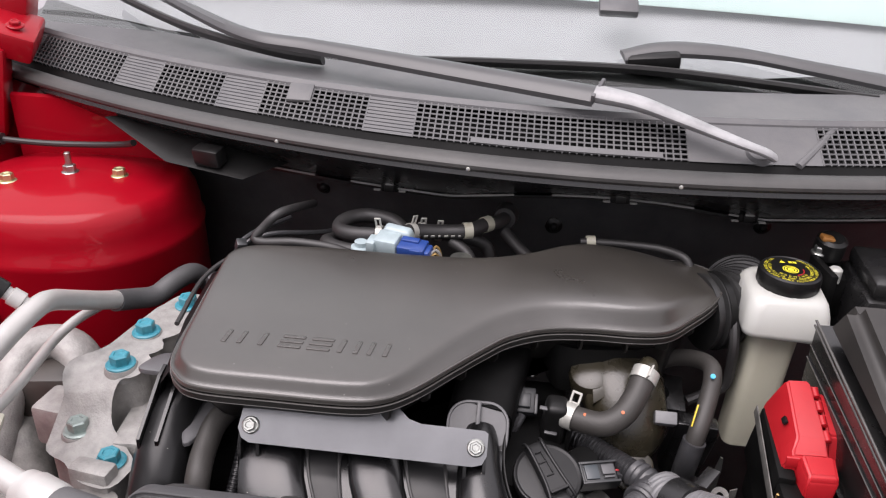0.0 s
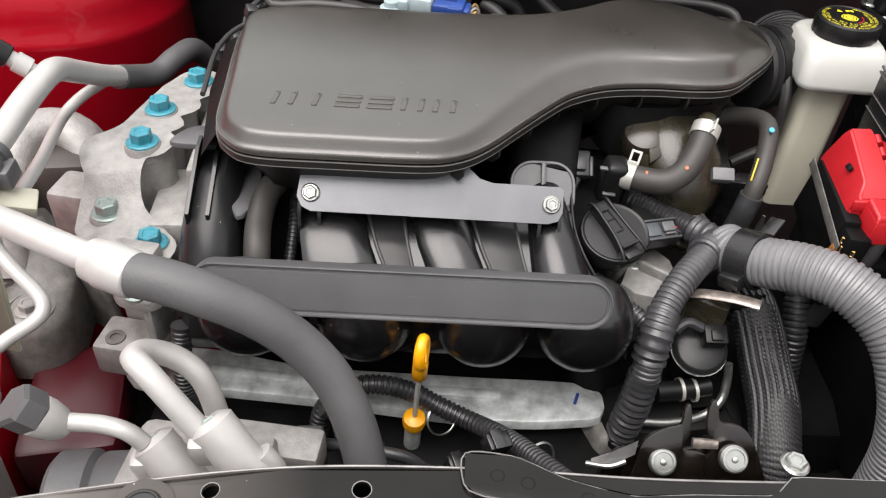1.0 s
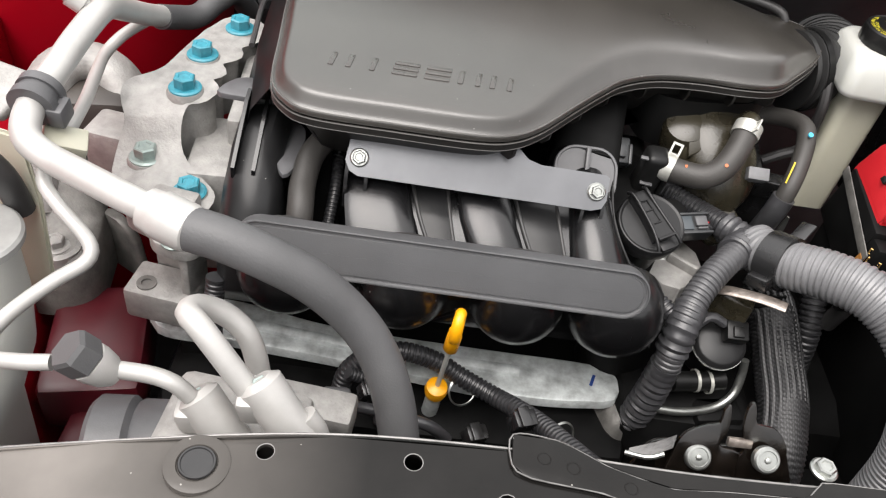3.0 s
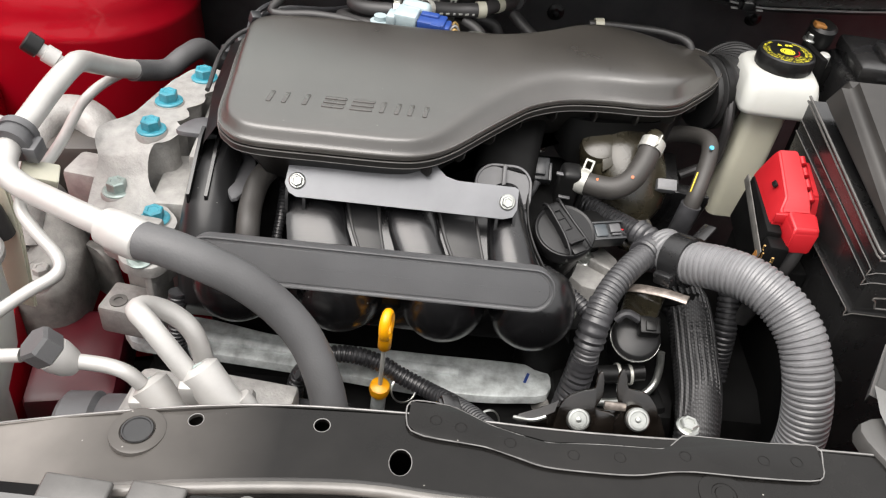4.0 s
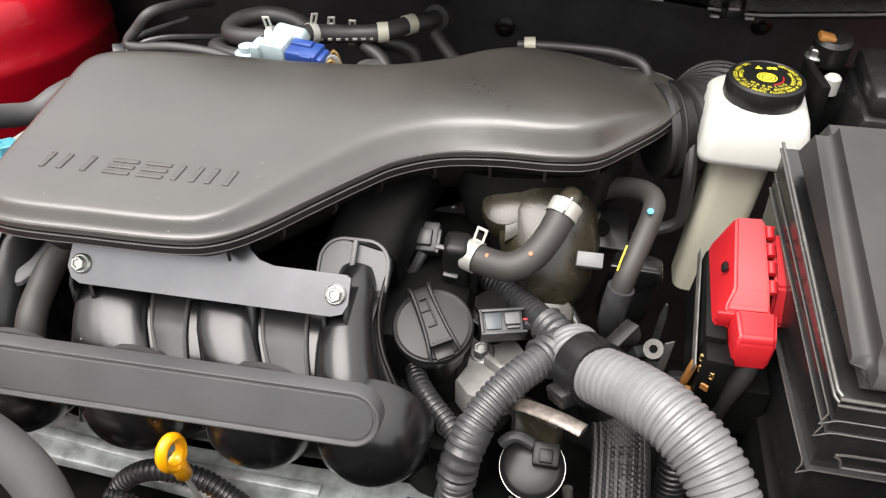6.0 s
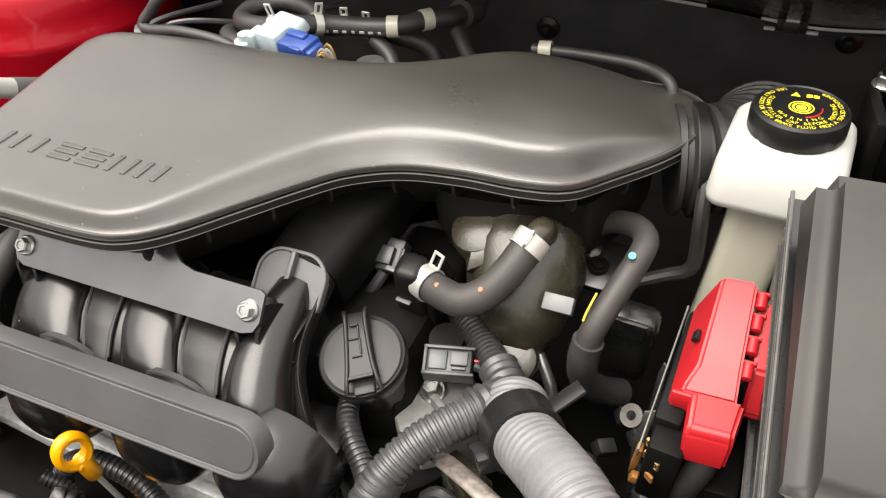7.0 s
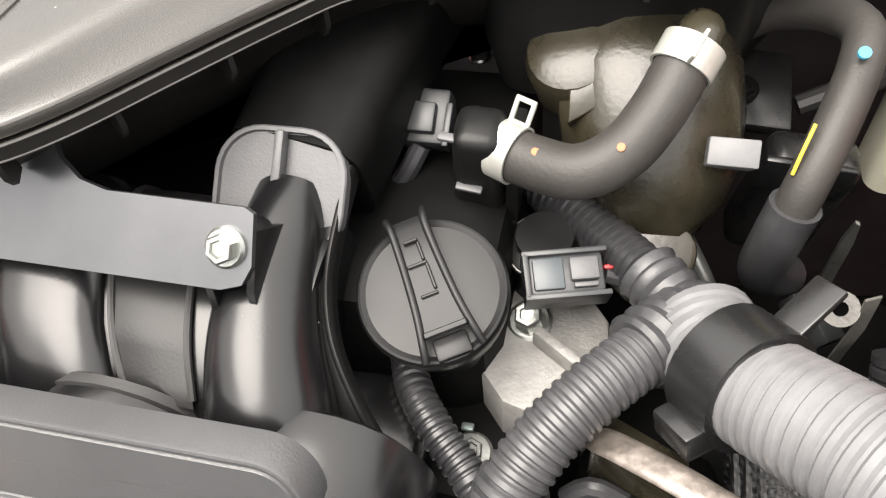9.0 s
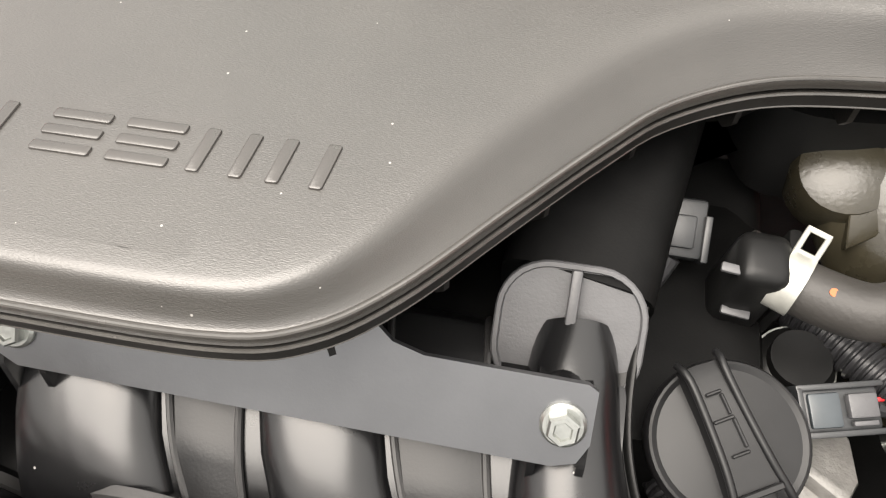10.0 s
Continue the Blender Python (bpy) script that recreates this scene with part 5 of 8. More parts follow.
lathe(bm, [(0.034, -0.03), (0.038, -0.026), (0.038, -0.004), (0.034, 0.0), (0.036, 0.003), (0.036, 0.020), (0.030, 0.024)], axes_at((-0.312, 0.305, 0.64), (1, 0.1, 0)), 32)
part("pulley", bm, FLANGE, blocks, "dull steel pulley rim")

# washer bottle
tank = thing("washer_bottle", (-0.47, 0.36, 0.45), "milky plastic washer bottle beside the inner wing", "bottle")
bm = bmesh.new()
loft(bm, [[m2 @ Vector((x, y, 0)) for x, y in rounded(w, h, min(w, h) * 0.45, 7)] for m2, w, h in (
    (pose(-0.500, 0.330, 0.45), 0.13, 0.16), (pose(-0.475, 0.345, 0.60), 0.10, 0.11), (pose(-0.452, 0.362, 0.655), 0.090, 0.086), (pose(-0.446, 0.376, 0.695), 0.078, 0.074), (pose(-0.444, 0.384, 0.725), 0.066, 0.066), (pose(-0.443, 0.387, 0.742), 0.064, 0.064))])
part("bottle", bm, WHITE, tank)
bm = bmesh.new()
lathe(bm, [(0.034, 0.0), (0.0385, 0.002), (0.0385, 0.007), (0.0365, 0.009), (0.033, 0.0095), (0.030, 0.0085), (0.018, 0.0095), (0.016, 0.0110), (0.004, 0.0115)], pose(-0.443, 0.387, 0.740, -4, 0, 0), 36)
part("cap", bm, LABEL, tank, "pale grey press-on cap")
bm = bmesh.new()
tube(bm, [(-0.425, 0.432, 0.735), (-0.428, 0.428, 0.765), (-0.437, 0.424, 0.785), (-0.452, 0.420, 0.790), (-0.475, 0.418, 0.780)], 0.0095, 16, 0.005)
part("neck_hose", bm, RUBBER, tank)
bm = bmesh.new()
box(bm, (0.13, 0.046, 0.010), pose(-0.502, 0.505, 0.796, 14, 6, -12), 0.004, 3)
box(bm, (0.11, 0.012, 0.030), pose(-0.510, 0.484, 0.784, 6, 6, -12), 0.004, 3)
part("holder", bm, CAST, tank, "pale cast pipe holder")
bolt(tank, (-0.478, 0.500, 0.799), (0.1, -0.2, 1), 0.010, 0.006, 0.0095, ZINC, "small zinc bolt")
bm = bmesh.new()
loft(bm, [[Vector(p) for p in q] for q in (((-0.470, 0.458, 0.790), (-0.420, 0.446, 0.790), (-0.420, 0.451, 0.790), (-0.470, 0.463, 0.790)), ((-0.470, 0.450, 0.74), (-0.412, 0.436, 0.74), (-0.412, 0.441, 0.74), (-0.470, 0.455, 0.74)), ((-0.470, 0.430, 0.66), (-0.410, 0.420, 0.66), (-0.410, 0.425, 0.66), (-0.470, 0.435, 0.66)))])
bmesh.ops.bevel(bm, geom=bm.edges[:], offset=0.002, segments=2, affect="EDGES", clamp_overlap=True)
part("back_panel", bm, CREAM, tank, "cream moulded back panel", 60)

# dipstick
dip = thing("oil_dipstick", (-0.10, 0.44, 0.50), "yellow oil dipstick with a ring handle in its tube", "dipstick")
top, foot = Vector((-0.095, 0.414, 0.700)), Vector((-0.099, 0.434, 0.580))
axis = (top - foot).normalized()
bm = bmesh.new()
m2 = axes_at(top - axis * 0.012, (0.98, -0.18, 0), axis)
prev = [(0.0105, 0.0045), (0.0125, 0.003), (0.0135, 0.0), (0.0125, -0.003), (0.0105, -0.0045), (0.0075, -0.003), (0.0068, 0.0), (0.0075, 0.003)]
n = 30
rings = [[m2 @ Vector((1.35 * r * math.cos(2 * math.pi * k / n), r * math.sin(2 * math.pi * k / n), h)) for r, h in prev] for k in range(n)]
loft(bm, rings + [rings[0]], cap=(False, False))
lathe(bm, [(0.0045, -0.048), (0.0062, -0.046), (0.0062, -0.026), (0.0045, -0.022)], axes_at(top, axis), 16)
box(bm, (0.010, 0.014, 0.006), axes_at(top - axis * 0.026, axis), 0.002)
part("handle", bm, YELLOW, dip, "glossy yellow ring handle", 50)
bm = bmesh.new()
tube(bm, [top - axis * 0.045, (top + foot) / 2 - axis * 0.01, foot], 0.0022, 8, 0.01)
part("blade", bm, WHITE, dip, "pale wire stem")
bm = bmesh.new()
lathe(bm, [(0.004, -0.008), (0.0095, -0.006), (0.0105, 0.0), (0.0095, 0.006), (0.004, 0.009)], axes_at(foot, axis), 20)
part("stopper", bm, YELLOW, dip, "yellow stopper")
bm = bmesh.new()
tube(bm, [foot - axis * 0.006, foot - axis * 0.06, foot - axis * 0.11 + Vector((0, 0.02, 0))], 0.0075, 14, 0.01)
part("guide_tube", bm, GALV, dip, "grey guide tube")

# galvanised rail under the runners
rail = thing("fuel_rail_shield", (-0.14, 0.475, 0.55), "galvanised steel shield rail under the manifold runners", "rail")
bm = bmesh.new()
ring = outline([(-0.37, 0.515), (-0.30, 0.520), (-0.20, 0.504), (-0.06, 0.500), (0.055, 0.498), (0.078, 0.482), (0.072, 0.458), (0.045, 0.452), (0.0, 0.448), (-0.06, 0.450), (-0.18, 0.462), (-0.29, 0.470), (-0.36, 0.475)][::-1], 0.012)
slab(bm, ring, pose(0, 0, 0), 0.556, 0.567, 0.004)
part("plate", bm, GALV, rail, "mottled galvanised plate")
bm = bmesh.new()
tube(bm, [(-0.29, 0.492, 0.568), (-0.16, 0.480, 0.568), (-0.02, 0.476, 0.568)], 0.006, 10, 0.01, flat=0.7, up=(0, 0, 1))
part("bead", bm, GALV, rail, "pressed bead")
bm = bmesh.new()
box(bm, (0.003, 0.014, 0.0008), pose(0.051, 0.477, 0.5676, 0, 0, -20), 0.0003)
part("pen_mark", bm, BLUE, rail, "blue pen tick")
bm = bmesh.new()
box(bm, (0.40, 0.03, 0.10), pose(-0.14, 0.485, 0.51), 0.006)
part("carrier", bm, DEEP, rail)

# ---- conduits ----
front_loom = thing("wiring_conduit", (-0.05, 0.42, 0.55), "black corrugated wiring conduit sagging across the engine front", "conduit", group="conduits")
bm = conduit([(-0.185, 0.43, 0.540), (-0.180, 0.440, 0.580), (-0.160, 0.445, 0.603), (-0.135, 0.448, 0.610), (-0.105, 0.449, 0.602), (-0.080, 0.443, 0.592), (-0.050, 0.430, 0.588), (-0.028, 0.412, 0.596), (-0.012, 0.388, 0.612), (0.004, 0.358, 0.630), (0.022, 0.330, 0.645), (0.05, 0.31, 0.650), (0.085, 0.315, 0.63)], 0.0088, 0.0046, 0.0013, 16)
part("conduit", bm, LOOM, front_loom)
bm = bmesh.new()
lathe(bm, [(0.013, -0.001), (0.0145, 0.0), (0.013, 0.001)], axes_at((-0.075, 0.438, 0.578), (0.4, -0.7, 0.6)), 26, cap=(False, False))
part("tie", bm, ZINC, front_loom, "bare wire tie ring")
bm = bmesh.new()
lathe(bm, [(0.0135, -0.001), (0.0150, 0.0), (0.0135, 0.001)], axes_at((0.004, 0.380, 0.608), (0.5, -0.7, 0.45)), 26, cap=(False, False))
part("tie", bm, ZINC, front_loom, "bare wire tie ring")

J = Vector((0.166, 0.551, 0.702))
loom = thing("wiring_harness", (0.17, 0.52, 0.60), "taped wiring harness branching from a thick grey corrugated conduit", "harness")
bm = conduit([J + Vector((0.004, -0.004, 0.001)), (0.176, 0.530, 0.708), (0.190, 0.512, 0.716), (0.212, 0.490, 0.729), (0.234, 0.468, 0.735), (0.2555, 0.446, 0.728), (0.270, 0.424, 0.713), (0.2785, 0.403, 0.688), (0.285, 0.390, 0.658), (0.290, 0.383, 0.62), (0.292, 0.38, 0.56)], 0.0215, 0.0055, 0.0014, 26)
part("main_conduit", bm, LOOMGREY, loom, "thick grey corrugated conduit")
bm = conduit([J + Vector((0.006, 0.004, 0)), (0.150, 0.532, 0.704), (0.128, 0.508, 0.700), (0.112, 0.488, 0.690), (0.101, 0.468, 0.675), (0.097, 0.455, 0.650), (0.095, 0.449, 0.62), (0.092, 0.446, 0.58), (0.088, 0.45, 0.54)], 0.0128, 0.0047, 0.0011, 20)
part("lower_branch", bm, LOOMMID, loom, "grey-black corrugated branch")
bm = conduit([J, (0.150, 0.570, 0.701), (0.132, 0.590, 0.698), (0.114, 0.608, 0.696), (0.100, 0.622, 0.693), (0.088, 0.645, 0.685)], 0.0112, 0.0042, 0.0012, 18)
part("upper_branch", bm, LOOM, loom, "black corrugated branch")
bm = conduit([(0.098, 0.470, 0.670), (0.086, 0.484, 0.673), (0.072, 0.497, 0.677), (0.058, 0.515, 0.678), (0.048, 0.54, 0.672)], 0.0080, 0.0042, 0.001, 16)
part("side_branch", bm, LOOM, loom, "black corrugated branch")
for pts, r in (([(0.176, 0.540, 0.706), J, (0.146, 0.529, 0.704)], 0.0155), ([J + Vector((0.006, -0.006, 0)), J + Vector((-0.018, 0.022, -0.001))], 0.0135), ([(0.107, 0.480, 0.683), (0.0995, 0.463, 0.667), (0.0965, 0.455, 0.648)], 0.0142), ([(0.096, 0.452, 0.635), (0.093, 0.447, 0.60), (0.09, 0.447, 0.56)], 0.0140)):
    bm = bmesh.new()
    tube(bm, pts, (lambda q: (lambda s: q + 0.0007 * math.sin(s * 900) + 0.0005 * math.sin(s * 2300)))(r), 20, 0.002)
    part("tape_wrap", bm, TAPE, loom, "crinkled black tape")
cd = (Vector((0.196, 0.506, 0.719)) - Vector((0.172, 0.536, 0.706))).normalized()
bm = bmesh.new()
m2 = axes_at((0.183, 0.521, 0.711), cd, (0, 0, 1))
lathe(bm, [(0.0222, -0.011), (0.0252, -0.011), (0.0252, 0.011), (0.0222, 0.011)], m2, 28)
box(bm, (0.012, 0.016, 0.020), m2 @ pose(-0.010, 0.0245, 0.0), 0.002)
box(bm, (0.003, 0.030, 0.014), m2 @ pose(0.016, -0.028, 0.0, 0, 0, 24), 0.001)
part("conduit_clip", bm, GLOSSBLACK, loom, "black plastic conduit clip")

braid = thing("braided_hose", (0.21, 0.46, 0.45), "black woven sleeve over a bundle of hoses", "hose")
bm = bmesh.new()
tube(bm, [(0.205, 0.560, 0.630), (0.212, 0.537, 0.634), (0.216, 0.510, 0.622), (0.217, 0.478, 0.609), (0.217, 0.444, 0.597), (0.214, 0.41, 0.575), (0.212, 0.39, 0.53)], lambda s: 0.0215 + 0.0008 * math.sin(s * 2 * math.pi / 0.004), 44, 0.0013, flat=0.92)
part("sleeve", bm, BRAID, braid, sharp=80)
for k in range(9):
    bm = bmesh.new()
    a = radians(200 + 16 * k)
    off = Vector((0.0218 * math.cos(a) * -1, 0.004, -0.0212 * math.sin(a)))
    tube(bm, [Vector(p) + off for p in ((0.208, 0.552, 0.634), (0.212, 0.537, 0.634), (0.216, 0.510, 0.622), (0.217, 0.478, 0.609), (0.217, 0.444, 0.597), (0.214, 0.41, 0.575))], 0.0030, 8, 0.006)
    part("strand", bm, BRAID, braid)
bm = bmesh.new()
lathe(bm, [(0.024, 0), (0.026, 0.002), (0.026, 0.010), (0.018, 0.014)], axes_at((0.208, 0.545, 0.632), (-0.2, 0.6, 0.7)), 24)
part("collar", bm, DEEP, braid)
side = thing("wiring_conduit", (0.26, 0.50, 0.50), "black corrugated conduit beside the battery tray", "conduit", group="conduits")
part("conduit", conduit([(0.262, 0.575, 0.66), (0.263, 0.555, 0.635), (0.263, 0.537, 0.607), (0.264, 0.525, 0.570), (0.262, 0.50, 0.54)], 0.0125, 0.0058, 0.0014, 18), LOOM, side)

# ---- coolant hose, outlet and pump ----
outlet = thing("coolant_outlet", (0.16, 0.65, 0.62), "olive-grey moulded coolant outlet housing", "outlet")
bm = bmesh.new()
rings = []
for cx, cy, z, rx, ry in ((0.152, 0.622, 0.652, 0.010, 0.010), (0.152, 0.620, 0.676, 0.013, 0.014), (0.150, 0.624, 0.690, 0.022, 0.026), (0.147, 0.632, 0.705, 0.033, 0.037), (0.143, 0.643, 0.722, 0.041, 0.044), (0.138, 0.655, 0.742, 0.041, 0.042), (0.135, 0.666, 0.758, 0.035, 0.033), (0.134, 0.674, 0.768, 0.024, 0.020), (0.134, 0.678, 0.771, 0.010, 0.008)):
    row = []
    for k in range(9):
        a = 2 * math.pi * (k + 0.35) / 9
        c, d = math.cos(a), math.sin(a)
        q = 1.06 + 0.07 * noise.noise((c * 1.9, d * 1.9, z * 30))
        row.append(Vector((cx + rx * q * c, cy + ry * q * d, z + 0.010 * d * (0.74 - z) / 0.06 * 0.5)))
    rings.append(row)
loft(bm, rings)
bmesh.ops.bevel(bm, geom=[e for e in bm.edges if e.calc_face_angle(0) > 0.12], offset=0.0045, segments=3, affect="EDGES", clamp_overlap=True)
part("housing", bm, OLIVE, outlet, sharp=80)
bm = bmesh.new()
lathe(bm, [(0.022, -0.02), (0.022, 0.004), (0.0195, 0.0095), (0.012, 0.0125)], axes_at((0.107, 0.650, 0.750), (-0.15, -0.45, 0.88)), 24)
part("boss", bm, OLIVE, outlet, "rounded moulded boss")
bm = bmesh.new()
slab(bm, [(-0.010, -0.016), (0.007, -0.005), (0.011, 0.014), (-0.012, 0.012)], axes_at((0.118, 0.6300, 0.7500), (-0.12, -0.62, 0.77)), -0.006, 0.0015, 0.0014)
part("pad", bm, OLIVE, outlet, "flat raised pad")
bm = bmesh.new()
slab(bm, outline([(-0.024, 0.010), (-0.020, -0.012), (-0.004, -0.026), (0.012, -0.020), (0.020, 0.0), (0.010, 0.012)], 0.005), axes_at((0.150, 0.5925, 0.6930), (0.05, -0.62, 0.78)), -0.010, 0.003, 0.003)
part("flange", bm, OLIVE, outlet, "moulded lower flange")
# no hollow is cut; a near-black disc paints its shade
bm = bmesh.new()
lathe(bm, [(0.0075, -0.002), (0.0075, 0.0006)], axes_at((0.1440, 0.5815, 0.6880), (0.05, -0.62, 0.78)), 18)
part("recess", bm, DEEP, outlet, "near-black disc standing for a shaded recess")
bm = bmesh.new()
box(bm, (0.021, 0.012, 0.014), axes_at((0.1766, 0.6165, 0.7318), (0.05, -0.66, 0.75)), 0.001)
part("tag", bm, TAG, outlet, "plain grey tag")
bm = bmesh.new()
tube(bm, [(0.1545, 0.628, 0.775), (0.1565, 0.634, 0.7765), (0.1570, 0.641, 0.773), (0.155, 0.648, 0.762)], 0.0095, 18, 0.004)
part("spigot", bm, OLIVE, outlet, "moulded hose spigot")
WH = [(0.066, 0.607, 0.741), (0.080, 0.602, 0.738), (0.097, 0.594, 0.738), (0.116, 0.588, 0.741), (0.132, 0.594, 0.748), (0.143, 0.606, 0.759), (0.150, 0.619, 0.769), (0.1555, 0.631, 0.7765)]
ch = thing("coolant_hose", (0.11, 0.60, 0.735), "short black coolant hose with two spring clamps", "hose")
bm = bmesh.new()
tube(bm, WH, 0.0115, 22, 0.004)
part("hose", bm, HOSEBLACK, ch, "matt brown-black rubber")
band(ch, (0.0855, 0.599, 0.738), (0.9, -0.42, -0.03), 0.0118, 0.010, 0.0012, CLAMP, "bare spring clamp", 0.011, (0.3, 0.5, 0.85))
band(ch, (0.1525, 0.6245, 0.7725), (0.37, 0.74, 0.5), 0.0118, 0.012, 0.0012, CLAMP, "bare spring clamp", 0.008, (0.4, 0.3, 0.9))
for p, nrm in (((0.098, 0.5892, 0.7488), (0, -0.4, 0.9)), ((0.1312, 0.5868, 0.7576), (-0.1, -0.6, 0.8))):
    bm = bmesh.new()
    lathe(bm, [(0.0017, -0.001), (0.0017, 0.0003)], axes_at(p, nrm), 12)
    part("paint_dot", bm, ORANGE, ch, "orange paint dot")
pump = thing("control_valve", (0.06, 0.62, 0.66), "black plastic water control valve with a plugged cable", "valve")
bm = bmesh.new()
box(bm, (0.024, 0.026, 0.080), axes_at((0.0715, 0.606, 0.713), (0.05, -0.16, 1)), 0.006, 3, 0.9)
box(bm, (0.006, 0.030, 0.060), axes_at((0.0865, 0.612, 0.712), (0.05, -0.16, 1)), 0.002)
box(bm, (0.062, 0.060, 0.06), axes_at((0.058, 0.668, 0.676), (0, -0.06, 1)), 0.010, 4)
lathe(bm, [(0.013, -0.04), (0.0135, 0.0), (0.0125, 0.002), (0.0135, 0.004), (0.0135, 0.012)], axes_at((0.076, 0.600, 0.668), (0, -0.1, 1)), 20)
part("body", bm, DARK, pump, "near-black valve body")
bolt(pump, (0.0523, 0.703, 0.707), (0, -0.1, 1), 0.009, 0.008, 0.0065, ZINC, "zinc bolt")
for x, y, z in ((0.0625, 0.594, 0.7475), (0.0690, 0.5915, 0.7215)):
    bm = bmesh.new()
    box(bm, (0.012, 0.004, 0.0024), axes_at((x, y, z), (0.05, -0.3, 1), (1, -0.1, 0)), 0.0008)
    part("lug", bm, FLANGE, pump)
bm = bmesh.new()
m2 = axes_at((0.043, 0.626, 0.728), (0.0, -0.55, 0.83))
box(bm, (0.022, 0.026, 0.016), m2, 0.002)
box(bm, (0.012, 0.014, 0.007), m2 @ pose(0, -0.002, 0.010), 0.001)
box(bm, (0.003, 0.020, 0.012), m2 @ pose(-0.0115, -0.004, 0.004), 0.0006)
box(bm, (0.003, 0.020, 0.012), m2 @ pose(0.0115, -0.004, 0.004), 0.0006)
plug = part("plug", bm, CONN, pump, "grey-black latched plug")
bm = bmesh.new()
tube(bm, [(0.042, 0.615, 0.722), (0.035, 0.606, 0.710), (0.026, 0.602, 0.700), (0.014, 0.596, 0.688), (0.002, 0.590, 0.675), (-0.004, 0.585, 0.65)], 0.0048, 10, 0.005)
part("cable", bm, TAPE, plug, "black taped cable")
rh = thing("heater_hose", (0.20, 0.62, 0.60), "bent black rubber heater hose with paint marks", "hose")
bm = bmesh.new()
tube(bm, [(0.176, 0.700, 0.735), (0.193, 0.697, 0.748), (0.212, 0.684, 0.758), (0.2225, 0.664, 0.764), (0.221, 0.644, 0.761), (0.2125, 0.618, 0.748), (0.2050, 0.601, 0.732), (0.2010, 0.596, 0.712)], 0.0087, 18, 0.005)
part("upper_hose", bm, HOSEBLACK, rh)
bm = bmesh.new()
tube(bm, [(0.2030, 0.598, 0.724), (0.2005, 0.597, 0.704), (0.2015, 0.606, 0.674), (0.210, 0.622, 0.648), (0.225, 0.640, 0.630)], 0.0108, 18, 0.005)
part("lower_sleeve", bm, TAPE, rh, "black sleeved lower end")
bm = bmesh.new()
lathe(bm, [(0.0025, -0.001), (0.0025, 0.0006)], axes_at((0.2185, 0.637, 0.7712), (0, -0.5, 0.85)), 12)
part("paint_dot", bm, MARKBLUE, rh, "cyan paint dot")
bm = bmesh.new()
tube(bm, [(0.2030, 0.6110, 0.7560), (0.1995, 0.6030, 0.7460), (0.1975, 0.5985, 0.7370)], 0.0008, 8, 0.003)
part("paint_stripe", bm, MARKYELLOW, rh, "yellow paint stripe")
sens = thing("sensor_bracket", (0.19, 0.67, 0.64), "black sensor bracket with two bolts", "bracket")
bm = bmesh.new()
box(bm, (0.055, 0.045, 0.008), axes_at((0.184, 0.693, 0.706), (0.1, -0.3, 0.95)), 0.002)
part("plate", bm, GLOSSBLACK, sens)
bm = bmesh.new()
box(bm, (0.044, 0.026, 0.08), axes_at((0.217, 0.662, 0.665), (0.1, -0.2, 0.97)), 0.008, 3)
part("housing", bm, GLOSSBLACK, sens, "gloss black sensor housing")
bm = bmesh.new()
box(bm, (0.040, 0.004, 0.022), axes_at((0.215, 0.640, 0.700), (0.1, -0.2, 0.97)), 0.001)
part("lug", bm, GLOSSBLACK, sens)
bolt(sens, (0.178, 0.702, 0.713), (0.1, -0.3, 0.95), 0.010, 0.014, 0.008, ZINC, "zinc bolt")
bolt(sens, (0.187, 0.688, 0.7095), (0.1, -0.3, 0.95), 0.010, 0.004, 0.008, DEEP, "dark bolt")
bm = bmesh.new()
tube(bm, [(0.216, 0.694, 0.697), (0.238, 0.700, 0.706), (0.248, 0.700, 0.711), (0.2535, 0.700, 0.719), (0.2545, 0.700, 0.732), (0.2525, 0.702, 0.77), (0.250, 0.72, 0.80)], 0.0055, 10, 0.006)
part("bent_pipe", bm, RUBBER, sens, "bent black pipe")
rodp = thing("metal_tube", (0.175, 0.60, 0.62), "bent bare steel tube below the coolant outlet", "tube")
bm = bmesh.new()
tube(bm, [(0.163, 0.618, 0.690), (0.1642, 0.613, 0.683), (0.173, 0.604, 0.672), (0.1795, 0.598, 0.661), (0.1805, 0.595, 0.648), (0.174, 0.590, 0.638), (0.165, 0.588, 0.63)], 0.0046, 12, 0.003)
part("tube", bm, ZINC, rodp)
bm = bmesh.new()
lathe(bm, [(0.0075, -0.004), (0.0075, 0.006), (0.005, 0.008)], axes_at((0.164, 0.615, 0.687), (-0.3, 0.5, 0.6)), 14)
part("union", bm, DEEP, rodp)

# ---- oil filler and the corner of the head ----
head = thing("cylinder_head_corner", (0.10, 0.56, 0.55), "bare cast aluminium corner of the cylinder head", "cylinder head")
bm = bmesh.new()
ring = [(0.072, 0.552), (0.076, 0.570), (0.086, 0.586), (0.104, 0.592), (0.124, 0.588), (0.136, 0.572), (0.138, 0.552), (0.126, 0.530), (0.110, 0.518), (0.094, 0.522), (0.082, 0.536)][::-1]
slab(bm, ring, pose(0, 0, 0), 0.59, 0.6635, 0.003)
box(bm, (0.030, 0.006, 0.012), pose(0.116, 0.548, 0.667, 0, 0, -35), 0.002)
part("casting", bm, CAST, head, sharp=25)
bm = bmesh.new()
ring = outline([(0.040, 0.52), (0.06, 0.555), (0.10, 0.56), (0.13, 0.53), (0.10, 0.492), (0.06, 0.49)][::-1], 0.01)
slab(bm, ring, pose(0, 0, 0), 0.55, 0.635, 0.006)
part("ledge", bm, DEEP, head)
